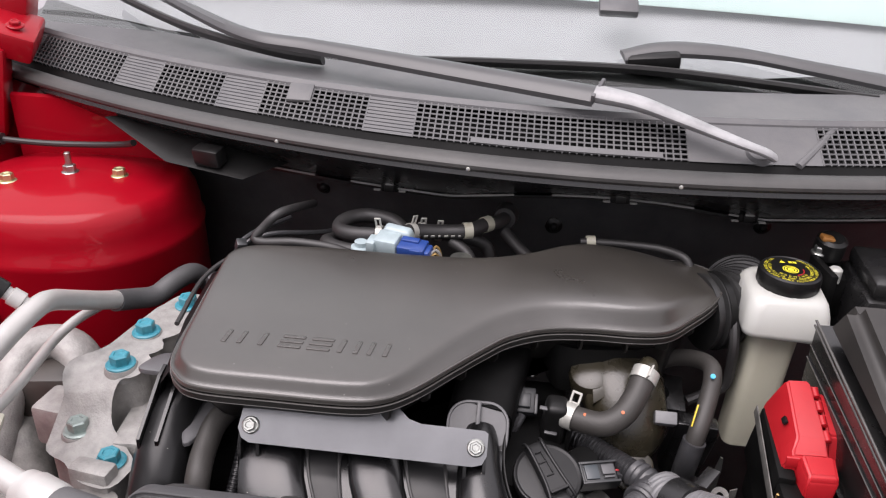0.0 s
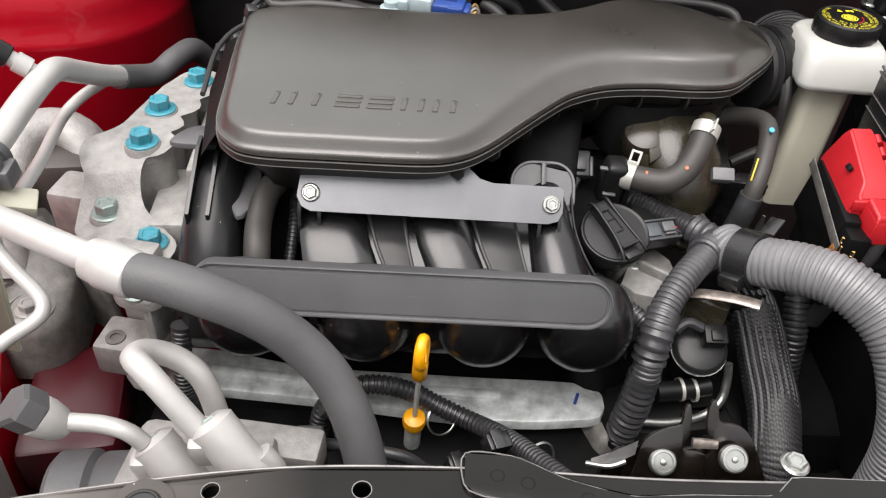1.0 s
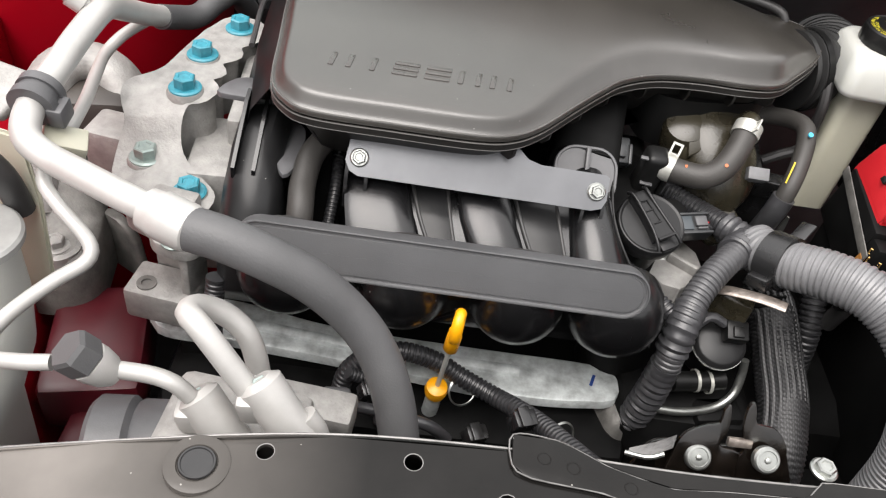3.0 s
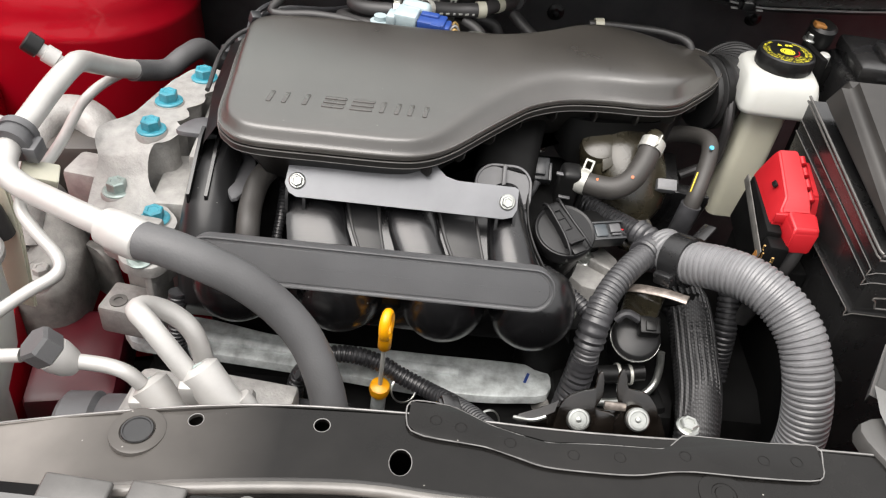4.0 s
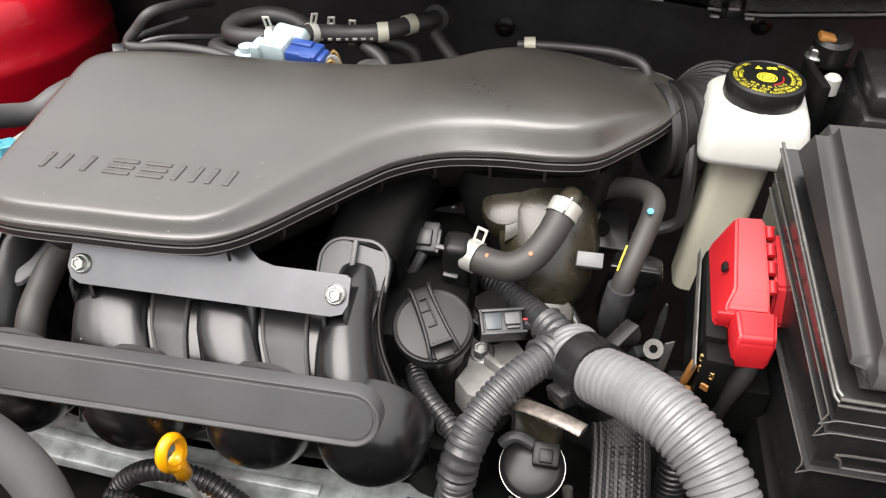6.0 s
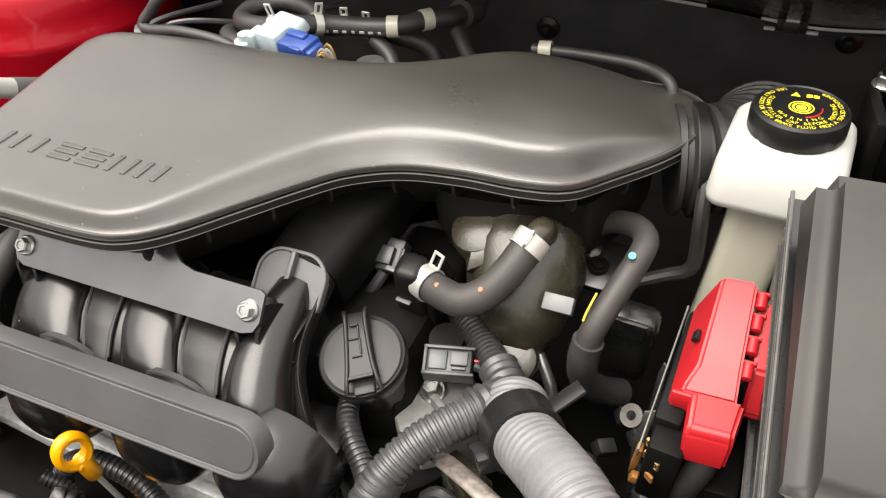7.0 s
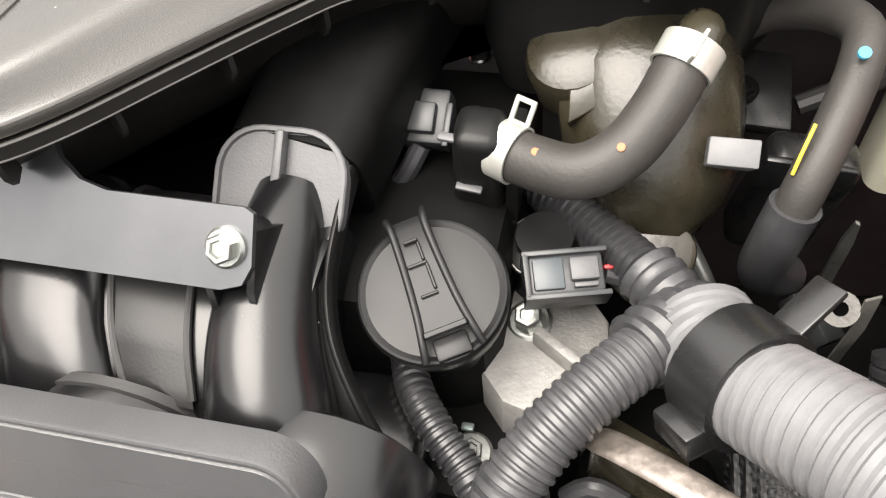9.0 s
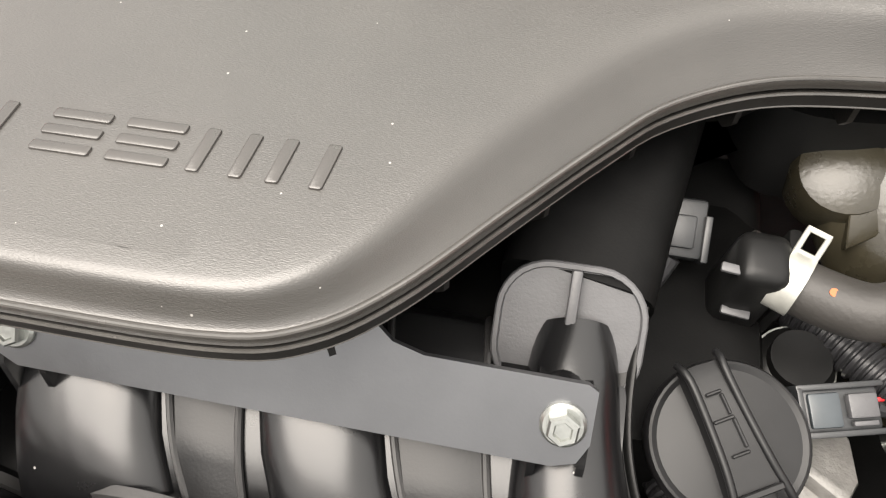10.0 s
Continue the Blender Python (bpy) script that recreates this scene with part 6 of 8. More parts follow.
bolt(head, (0.100, 0.565, 0.664), (-0.1, -0.2, 0.97), 0.012, 0.009, 0.0105, ZINC, "clean zinc bolt")
bolt(head, (0.082, 0.508, 0.637), (0, -0.1, 1), 0.010, 0.006, 0.010, ZINC, "zinc bolt in a recess")
bm = bmesh.new()
box(bm, (0.006, 0.004, 0.003), pose(0.078, 0.520, 0.638), 0.001)
part("paint_dab", bm, BOLTGREEN, head, "green paint dab")
sensor = thing("cam_sensor", (0.112, 0.575, 0.66), "black plugged sensor on the cylinder head", "sensor")
bm = bmesh.new()
lathe(bm, [(0.017, -0.01), (0.017, 0.020), (0.013, 0.022), (0.013, 0.028)], axes_at((0.103, 0.592, 0.672), (0, -0.15, 1)), 24)
part("body", bm, DARK, sensor, "black sensor body")
bm = bmesh.new()
lathe(bm, [(0.0172, 0.017), (0.0180, 0.017), (0.0180, 0.019), (0.0172, 0.019)], axes_at((0.103, 0.592, 0.672), (0, -0.15, 1)), 28, cap=(False, False))
part("ring", bm, ZINC, sensor, "bright retaining ring")
bm = bmesh.new()
m2 = axes_at((0.1145, 0.566, 0.699), (0.1, -0.35, 0.93), (0.93, 0.25, 0))
box(bm, (0.032, 0.018, 0.014), m2, 0.002)
box(bm, (0.036, 0.0025, 0.017), m2 @ pose(0, -0.0095, 0), 0.0006)
box(bm, (0.036, 0.0025, 0.017), m2 @ pose(0, 0.0095, 0), 0.0006)
box(bm, (0.0025, 0.020, 0.017), m2 @ pose(-0.0165, 0, 0.0), 0.0005)
splug = part("plug", bm, CONN, sensor, "black plug with raised rails")
bm = bmesh.new()
box(bm, (0.013, 0.014, 0.003), m2 @ pose(-0.0075, 0.0, 0.0075), 0.001)
part("latch_face", bm, PLUGFACE, splug, "pale blue-grey latch face")
bm = bmesh.new()
box(bm, (0.012, 0.010, 0.004), m2 @ pose(0.0075, 0.001, 0.0085), 0.001)
box(bm, (0.010, 0.002, 0.003), m2 @ pose(0.0075, -0.006, 0.0085), 0.0005)
part("latch_tab", bm, FLANGE, splug, "grey latch tab")
bm = bmesh.new()
box(bm, (0.004, 0.002, 0.002), m2 @ pose(0.019, 0.003, 0.001), 0.0005)
part("lock_pin", bm, REDLID, splug, "red lock pin")
bm = bmesh.new()
tube(bm, [m2 @ Vector((0.017, 0, 0)), m2 @ Vector((0.028, -0.004, -0.004)), m2 @ Vector((0.036, -0.012, -0.012))], 0.0032, 8, 0.004)
part("lead", bm, TAPE, splug)

filler = thing("oil_filler_cap", (0.066, 0.535, 0.66), "black plastic oil filler cap with a moulded grip", "oil cap")
OM = axes_at((0.0657, 0.5335, 0.7235), (0.02, -0.34, 0.94), (0.52, -0.85, -0.3))
bm = bmesh.new()
prof = [(0.020, -0.022), (0.027, -0.020), (0.0295, -0.014), (0.0305, -0.006), (0.0305, -0.002), (0.0295, 0.0), (0.0285, 0.0004), (0.0265, -0.0006), (0.012, 0.001), (0.002, 0.001)]
lathe(bm, prof, OM, 48)
cap = part("cap", bm, OILCAP, filler, sharp=30)
bm = bmesh.new()
grip = []
for u, w, h in ((-0.0290, 0.0072, 0.0060), (-0.0240, 0.0074, 0.0085), (-0.0100, 0.0078, 0.0095), (0.0060, 0.0086, 0.0095), (0.0180, 0.0096, 0.0085)):
    grip.append([OM @ Vector((u, w * 1.15, -0.001)), OM @ Vector((u, w, h * 0.8)), OM @ Vector((u, w * 0.85, h)), OM @ Vector((u, -w * 0.85, h)), OM @ Vector((u, -w, h * 0.8)), OM @ Vector((u, -w * 1.15, -0.001))])
loft(bm, grip)
part("grip", bm, OILCAP, cap, "raised grip bar", 30)
for side in (-1, 1):
    bm = bmesh.new()
    tube(bm, [OM @ Vector((-0.0315, side * 0.0078, 0.0045)), OM @ Vector((-0.0295, side * 0.0076, 0.0080)), OM @ Vector((-0.0240, side * 0.0068, 0.0096)), OM @ Vector((-0.0080, side * 0.0072, 0.0096)), OM @ Vector((0.0100, side * 0.0084, 0.0092)), OM @ Vector((0.0230, side * 0.0104, 0.0070)), OM @ Vector((0.0290, side * 0.0118, 0.0030))], 0.0016, 10, 0.003)
    part("grip_rail", bm, OILCAP, cap, "rounded rail of the grip", 60)
bm = bmesh.new()
for u, v, lu, lv in ((0.0195, 0.0, 0.0024, 0.017), (-0.0020, 0.002, 0.011, 0.0014), (-0.0080, -0.0015, 0.0014, 0.008), (-0.0130, 0.0015, 0.008, 0.0013), (0.0050, -0.0010, 0.0013, 0.007), (-0.0180, -0.001, 0.0013, 0.006)):
    box(bm, (lu, lv, 0.0018), OM @ pose(u, v, 0.0098), 0.0004, 1)
part("relief", bm, OILCAP, cap, "moulded oil-can mark")
bm = bmesh.new()
box(bm, (0.009, 0.014, 0.004), OM @ pose(0.0245, 0, 0.0015), 0.001)
part("grip_end", bm, OILCAP, cap, "block at the end of the grip")
bm = bmesh.new()
lathe(bm, [(0.0235, -0.075), (0.0235, -0.02)], OM, 28)
part("neck", bm, DARK, filler, "black filler neck")

# ---- hoses behind the air cleaner ----
purge = thing("purge_valve", (-0.10, 0.76, 0.78), "purge valve with a blue plug and looped vacuum hoses", "valve")
bm = bmesh.new()
box(bm, (0.026, 0.024, 0.022), pose(-0.113, 0.744, 0.828, 8, 0, -12), 0.003)
box(bm, (0.036, 0.016, 0.012), pose(-0.104, 0.756, 0.838, 14, 4, -12), 0.004, 3, 0.8)
box(bm, (0.010, 0.018, 0.014), pose(-0.129, 0.740, 0.829, 8, 0, -12), 0.002)
lathe(bm, [(0.011, 0), (0.011, 0.006), (0.007, 0.007), (0.007, 0.012)], pose(-0.142, 0.742, 0.818), 16)
part("valve_body", bm, PALEBLUE, purge, "pale blue-grey plastic valve body")
bm = bmesh.new()
box(bm, (0.030, 0.022, 0.017), pose(-0.085, 0.737, 0.827, 8, 0, -12), 0.002)
box(bm, (0.012, 0.005, 0.008), pose(-0.081, 0.7255, 0.830, 8, 0, -12), 0.001)
box(bm, (0.020, 0.008, 0.004), pose(-0.088, 0.741, 0.8365, 8, 0, -12), 0.001)
box(bm, (0.006, 0.018, 0.013), pose(-0.068, 0.733, 0.826, 8, 0, -12), 0.002)
part("plug", bm, BLUE, purge, "blue latched plug")
for k in range(5):
    bm = bmesh.new()
    tube(bm, [(-0.066, 0.728 + 0.003 * k, 0.823 + 0.002 * (k % 3)), (-0.060, 0.729 + 0.003 * k, 0.826 + 0.003 * ((k + 1) % 3)), (-0.055, 0.733 + 0.002 * k, 0.820), (-0.054, 0.74, 0.80)], 0.0013, 6, 0.003)
    part("wire_tail", bm, LABEL if k % 2 else BRASS, purge, "thin coloured wire")
bm = bmesh.new()
tube(bm, [(-0.105, 0.765, 0.832), (-0.088, 0.785, 0.826), (-0.060, 0.797, 0.822), (-0.032, 0.803, 0.823), (-0.012, 0.828, 0.821), (0.006, 0.852, 0.817), (0.012, 0.90, 0.81)], 0.0082, 16, 0.005)
part("front_hose", bm, RUBBER, purge, "black vacuum hose")
bm = bmesh.new()
tube(bm, [(-0.10, 0.80, 0.815), (-0.12, 0.815, 0.822), (-0.15, 0.82, 0.824), (-0.172, 0.805, 0.824), (-0.176, 0.785, 0.822), (-0.16, 0.77, 0.824), (-0.128, 0.762, 0.828)], 0.0085, 16, 0.005)
tube(bm, [(-0.10, 0.80, 0.815), (-0.07, 0.815, 0.812), (-0.04, 0.82, 0.806), (-0.01, 0.83, 0.79), (0.0, 0.82, 0.75)], 0.0078, 16, 0.005)
tube(bm, [(-0.185, 0.80, 0.80), (-0.188, 0.775, 0.808), (-0.165, 0.757, 0.81), (-0.13, 0.752, 0.812)], 0.0085, 16, 0.005)
part("loop_hose", bm, RUBBER, purge, "looped black vacuum hose")
for at, d, lp in (((-0.125, 0.764, 0.829), (1, -0.1, 0.1), 0.012), ((-0.093, 0.779, 0.828), (0.6, 0.75, -0.2), 0.010), ((-0.085, 0.810, 0.815), (1, 0.4, -0.1), 0.008), ((-0.066, 0.816, 0.811), (1, 0.2, -0.1), 0.008)):
    band(purge, at, d, 0.0088, 0.007, 0.001, CLAMP, "bare spring clamp", lp, (0, -0.2, 1))
for at, d in (((-0.032, 0.803, 0.823), (1, 0.35, 0)), ((-0.012, 0.828, 0.821), (0.65, 0.75, -0.05))):
    band(purge, at, d, 0.0084, 0.010, 0.001, CREAM, "cream paper band", name="hose_band")
bm = bmesh.new()
lathe(bm, [(0.013, -0.01), (0.0145, -0.006), (0.0145, 0.010), (0.010, 0.014)], axes_at((0.010, 0.868, 0.815), (0.15, 0.95, -0.1)), 20)
part("grommet", bm, RUBBER, purge)
vh = thing("vacuum_hose", (0.06, 0.80, 0.72), "thin black vacuum hoses with metal clips behind the air cleaner", "hose")
bm = bmesh.new()
tube(bm, [(0.010, 0.845, 0.805), (0.028, 0.825, 0.795), (0.052, 0.80, 0.785), (0.07, 0.785, 0.77), (0.08, 0.78, 0.74)], 0.0068, 12, 0.005)
tube(bm, [(0.095, 0.800, 0.822), (0.120, 0.800, 0.823), (0.150, 0.800, 0.823), (0.186, 0.795, 0.823), (0.209, 0.780, 0.820), (0.214, 0.772, 0.80)], 0.0045, 12, 0.005)
tube(bm, [(-0.05, 0.80, 0.81), (-0.03, 0.79, 0.80), (-0.02, 0.775, 0.78), (-0.02, 0.765, 0.74)], 0.0068, 12, 0.005)
part("hose", bm, RUBBER, vh)
band(vh, (0.060, 0.793, 0.779), (0.7, -0.5, -0.4), 0.007, 0.008, 0.001, CLAMP, "bare spring clamp", 0.009, (-0.2, -0.3, 0.9))
band(vh, (0.106, 0.800, 0.8225), (1, 0.1, 0.05), 0.0062, 0.010, 0.0012, CREAM, "pale plastic clip")
bm = bmesh.new()
lathe(bm, [(0.024, 0), (0.022, 0.010), (0.012, 0.013), (0.012, 0.02)], pose(-0.035, 0.762, 0.79), 24)
part("cap_plate", bm, ZINC, vh, "bare metal disc")
lh = thing("breather_hose", (-0.26, 0.78, 0.70), "black breather hose rising beside the firewall", "hose")
bm = bmesh.new()
tube(bm, [(-0.150, 0.742, 0.812), (-0.175, 0.741, 0.820), (-0.215, 0.742, 0.822), (-0.250, 0.744, 0.818), (-0.262, 0.748, 0.820), (-0.252, 0.753, 0.832), (-0.238, 0.758, 0.846), (-0.228, 0.785, 0.842), (-0.222, 0.85, 0.82)], 0.0050, 16, 0.005)
part("hose", bm, RUBBER, lh)
bm = bmesh.new()
tube(bm, [(-0.30, 0.765, 0.76), (-0.29, 0.78, 0.79), (-0.26, 0.80, 0.80), (-0.20, 0.84, 0.79), (-0.14, 0.90, 0.79)], 0.003, 8, 0.005)
tube(bm, [(-0.29, 0.755, 0.76), (-0.292, 0.765, 0.79), (-0.280, 0.785, 0.805), (-0.25, 0.85, 0.80)], 0.0028, 8, 0.005)
part("taped_wire", bm, TAPE, lh, "black taped wire")
for x, y, z in ((-0.30, 0.755, 0.775), (-0.285, 0.765, 0.80), (-0.315, 0.745, 0.765)):
    bm = bmesh.new()
    box(bm, (0.012, 0.012, 0.014), pose(x, y, z, 20, 10, 30), 0.002)
    part("plug", bm, CONN, lh, "small grey plug")
b2 = thing("engine_hose", (-0.232, 0.51, 0.64), "black rubber hose dropping beside the manifold", "hose")
bm = bmesh.new()
tube(bm, [(-0.195, 0.575, 0.745), (-0.215, 0.558, 0.752), (-0.230, 0.535, 0.746), (-0.234, 0.510, 0.734), (-0.232, 0.485, 0.722), (-0.232, 0.47, 0.69), (-0.235, 0.47, 0.65)], 0.0108, 18, 0.005)
part("hose", bm, HOSEBLACK, b2)
part("conduit", conduit([(-0.215, 0.59, 0.74), (-0.212, 0.56, 0.73), (-0.210, 0.53, 0.715), (-0.212, 0.50, 0.69)], 0.005, 0.0035, 0.0008, 12), LOOM, b2, "thin corrugated conduit")
part("front_conduit", conduit([(-0.296, 0.46, 0.66), (-0.298, 0.452, 0.63), (-0.30, 0.45, 0.59), (-0.30, 0.46, 0.55)], 0.0085, 0.0046, 0.001, 14), LOOM, b2, "corrugated conduit")
for k in range(7):
    bm = bmesh.new()
    f = k / 6
    box(bm, (0.0042 if k % 3 else 0.0026, 0.0006, 0.0026), pose(-0.084 + 0.044 * f, 0.7788 + 0.013 * f, 0.8228 - 0.002 * f, 20, 0, 16), 0.0001, 1)
    part("print_bar", bm, WHITE, purge, "white unreadable print")
# clutter low at the engine front
sleeve = thing("harness_sleeve", (-0.18, 0.40, 0.54), "grey woven sleeve and small leads low at the engine front", "harness")
bm = bmesh.new()
box(bm, (0.024, 0.012, 0.070), pose(-0.184, 0.402, 0.578, 12, 0, 4), 0.004, 3)
part("sleeve", bm, FLANGE, sleeve, "flat grey sleeve")
bm = bmesh.new()
tube(bm, [(-0.175, 0.402, 0.585), (-0.155, 0.396, 0.592), (-0.136, 0.390, 0.597), (-0.105, 0.386, 0.594), (-0.085, 0.39, 0.57)], 0.0052, 12, 0.004)
part("lead", bm, TAPE, sleeve, "black taped lead")
part("conduit", conduit([(-0.178, 0.425, 0.60), (-0.160, 0.428, 0.588), (-0.148, 0.424, 0.570), (-0.145, 0.42, 0.54)], 0.0058, 0.0036, 0.0009, 12), LOOM, sleeve, "thin corrugated conduit")
for x, y, z in ((-0.157, 0.420, 0.585), (-0.132, 0.402, 0.575), (-0.06, 0.405, 0.560), (-0.035, 0.37, 0.640)):
    bm = bmesh.new()
    box(bm, (0.020, 0.014, 0.016), pose(x, y, z, 15, 10, 25), 0.002)
    box(bm, (0.010, 0.016, 0.006), pose(x, y - 0.002, z + 0.008, 15, 10, 25), 0.001)
    part("plug", bm, GLOSSBLACK, sleeve, "small black plug")
lump = thing("lower_casting", (0.09, 0.47, 0.50), "oily cast aluminium boss below the shield rail", "casting")
bm = bmesh.new()
loft(bm, [[pose(0.100, 0.470, z, 0, 0, 20) @ Vector((p, q, 0)) for p, q in rounded(w, h, 0.012, 4)] for z, w, h in ((0.50, 0.09, 0.06), (0.545, 0.08, 0.05), (0.556, 0.066, 0.040), (0.560, 0.050, 0.028))])
part("boss", bm, CASTDARK, lump, sharp=50)
bolt(lump, (0.118, 0.462, 0.559), (0.1, -0.2, 0.97), 0.010, 0.007, 0.008, ZINC, "small zinc bolt")
bm = bmesh.new()
box(bm, (0.05, 0.03, 0.05), pose(0.165, 0.455, 0.555, 0, 0, 10), 0.006)
part("foot", bm, DEEP, lump)

# ---- brake fluid reservoir ----
res = thing("brake_fluid_reservoir", (0.29, 0.72, 0.64), "milky white brake fluid reservoir with a black cap", "reservoir")
bm = bmesh.new()
RM = pose(0.296, 0.725, 0, 0, 0, -4)
loft(bm, [[RM @ Vector((x, y + dy, z)) for x, y in rounded(w, h, r, 6)] for w, h, r, dy, z in (
    (0.056, 0.056, 0.014, 0.000, 0.782), (0.074, 0.074, 0.012, -0.003, 0.788), (0.081, 0.083, 0.011, -0.004, 0.791), (0.083, 0.086, 0.012, -0.003, 0.796), (0.080, 0.080, 0.014, 0.001, 0.814), (0.076, 0.076, 0.016, 0.003, 0.823), (0.070, 0.070, 0.018, 0.004, 0.827), (0.060, 0.060, 0.022, 0.004, 0.829))])
part("tank", bm, WHITE, res, sharp=60)
bm = bmesh.new()
loft(bm, [[m2 @ Vector((x, y, 0)) for x, y in rounded(w, h, 0.010, 5)] for m2, w, h in (
    (pose(0.293, 0.722, 0.784), 0.046, 0.044), (pose(0.288, 0.712, 0.740), 0.044, 0.042), (pose(0.278, 0.695, 0.66), 0.042, 0.040))])
part("filler_leg", bm, CREAM, res, "yellowed translucent leg", 60)
KM = pose(0.298, 0.728, 0.827)
bm = bmesh.new()
n = 64
rings = []
for r, z, w in ((0.028, -0.002, 0), (0.0305, 0.004, 1), (0.0305, 0.014, 1), (0.0295, 0.0175, 0), (0.0275, 0.019, 0), (0.0265, 0.0182, 0), (0.002, 0.0182, 0)):
    rings.append([KM @ Vector(((r - (0.0009 if w and i % 8 == 0 else 0)) * math.cos(2 * math.pi * i / n), (r - (0.0009 if w and i % 8 == 0 else 0)) * math.sin(2 * math.pi * i / n), z)) for i in range(n)])
loft(bm, rings)
cap = part("cap", bm, DARK, res, "black screw cap", 30)


def ring_text(words, radius, start, span, size):
    """Words printed round the cap, read from outside or inside by the sign of span."""
    out = bmesh.new()
    for i, c in enumerate(words):
        if c == " ":
            continue
        a = radians(start + span * i / (len(words) - 1))
        letter = text_mesh(c, size)
        join(out, letter, KM @ Matrix.Translation((radius * math.cos(a), radius * math.sin(a), 0.01835)) @ pose(0, 0, 0, 0, 0, math.degrees(a) + (90 if span > 0 else -90)))
        letter.free()
    return out


part("lettering", ring_text("USE ONLY DOT3 OR DOT4 BRAKE FLUID FROM A SEALED CONTAINER", 0.0243, 120, 300, 0.0042), PRINT, cap, "yellow printed ring of words")
part("lettering", ring_text("CLEAN FILLER CAP BEFORE REMOVING", 0.0200, 155, 230, 0.0042), PRINT, cap, "yellow printed ring of words")
part("lettering", ring_text("WARNING", 0.0155, 220, 100, 0.0042), PRINT, cap, "yellow printed word")
bm = bmesh.new()
for r0, r1 in ((0.0, 0.0032), (0.0042, 0.0058), (0.0068, 0.0078)):
    if r0:
        lathe(bm, [(r0, 0.0184), (r1, 0.0184)], KM, 28, cap=(False, False))
    else:
        bm.faces.new([bm.verts.new(KM @ Vector((r1 * math.cos(2 * math.pi * i / 20), r1 * math.sin(2 * math.pi * i / 20), 0.0184))) for i in range(20)])
part("symbol", bm, PRINT, cap, "yellow ring symbol")
bm = bmesh.new()
for ring in ([(-0.0075, 0.0135), (-0.0015, 0.0135), (-0.0045, 0.0190)], [(0.002, 0.0138), (0.0055, 0.0142), (0.0055, 0.0182), (0.002, 0.0178)], [(0.0062, 0.0142), (0.0097, 0.0138), (0.0097, 0.0178), (0.0062, 0.0182)]):
    bm.faces.new([bm.verts.new(KM @ Vector((x, y, 0.0184))) for x, y in ring])
part("symbol", bm, PRINT, cap, "yellow warning triangle and open book")
bm = bmesh.new()
tube(bm, [KM @ Vector((0.0125 * math.cos(radians(a)), 0.0125 * math.sin(radians(a)), 0.0186)) for a in range(-75, 20, 12)], 0.0005, 5, 0.002)
part("pen_mark", bm, REDLID, cap, "red pen arc")
rbr = thing("pipe_bracket", (0.345, 0.77, 0.74), "black bracket with a zinc bolt behind the reservoir", "bracket")
bm = bmesh.new()
box(bm, (0.008, 0.05, 0.07), pose(0.345, 0.765, 0.80, 0, 0, 8), 0.002)
box(bm, (0.05, 0.05, 0.05), pose(0.375, 0.80, 0.79, 0, 0, 8), 0.008)
part("plate", bm, DEEP, rbr)
bolt(rbr, (0.348, 0.795, 0.834), (0, -0.1, 1), 0.010, 0.009, 0.008, ZINC, "zinc bolt")
bm = bmesh.new()
lathe(bm, [(0.007, 0), (0.007, 0.014), (0.005, 0.016)], pose(0.362, 0.775, 0.812), 14)
part("valve_cap", bm, WHITE, rbr, "pale plastic cap")
bm = bmesh.new()
lathe(bm, [(0.016, -0.01), (0.016, 0.010), (0.012, 0.013)], axes_at((0.36, 0.80, 0.840), (0, -0.2, 1)), 18)
part("knob", bm, DARK, rbr)
bm = bmesh.new()
box(bm, (0.014, 0.012, 0.006), pose(0.353, 0.795, 0.852, 0, 12, 0), 0.002)
part("tape_flag", bm, COPPER, rbr, "orange tape flag")

# ---- battery terminal cover and fuses ----
red = thing("battery_terminal_cover", (0.285, 0.565, 0.69), "red plastic battery terminal cover", "terminal cover")
bm = bmesh.new()


def red_level(pts):
    return [Vector(p) for p in pts]


# hood: a flat top that falls forwards, a leaning side face and a sloping front
rings = []
for y, zl, zt, xl, xr1, xr in ((0.622, 0.756, 0.781, 0.2655, 0.277, 0.294), (0.614, 0.760, 0.791, 0.2640, 0.276, 0.2955), (0.558, 0.752, 0.7725, 0.2625, 0.274, 0.2965), (0.548, 0.750, 0.7640, 0.2620, 0.269, 0.2975), (0.544, 0.749, 0.7630, 0.2620, 0.269, 0.2975)):
    rings.append([Vector(p) for p in ((xl - 0.001, y, 0.728), (xl, y, zl), (xr1, y, zt), (xr, y, zt + 0.001), (xr + 0.002, y, 0.728))])
loft(bm, rings)
bmesh.ops.bevel(bm, geom=bm.edges[:], offset=0.0016, segments=3, affect="EDGES", clamp_overlap=True)
part("hood", bm, REDLID, red, sharp=30)
bm = bmesh.new()
box(bm, (0.034, 0.0030, 0.010), pose(0.2805, 0.5432, 0.7575, 0, -3, -3), 0.001)
part("step_lip", bm, REDLID, red)
bm = bmesh.new()
loft(bm, [red_level(((0.2750, 0.5205, 0.7325), (0.2990, 0.5215, 0.7325), (0.3025, 0.545, 0.7325), (0.2735, 0.545, 0.7325))),
          red_level(((0.2745, 0.5195, 0.7570), (0.3000, 0.5205, 0.7570), (0.3030, 0.545, 0.7610), (0.2730, 0.545, 0.7610))),
          red_level(((0.2765, 0.5230, 0.7620), (0.2990, 0.5240, 0.7620), (0.3010, 0.544, 0.7660), (0.2755, 0.544, 0.7660)))])
bmesh.ops.bevel(bm, geom=bm.edges[:], offset=0.0018, segments=3, affect="EDGES", clamp_overlap=True)
part("front_hood", bm, REDLID, red, sharp=40)
bm = bmesh.new()
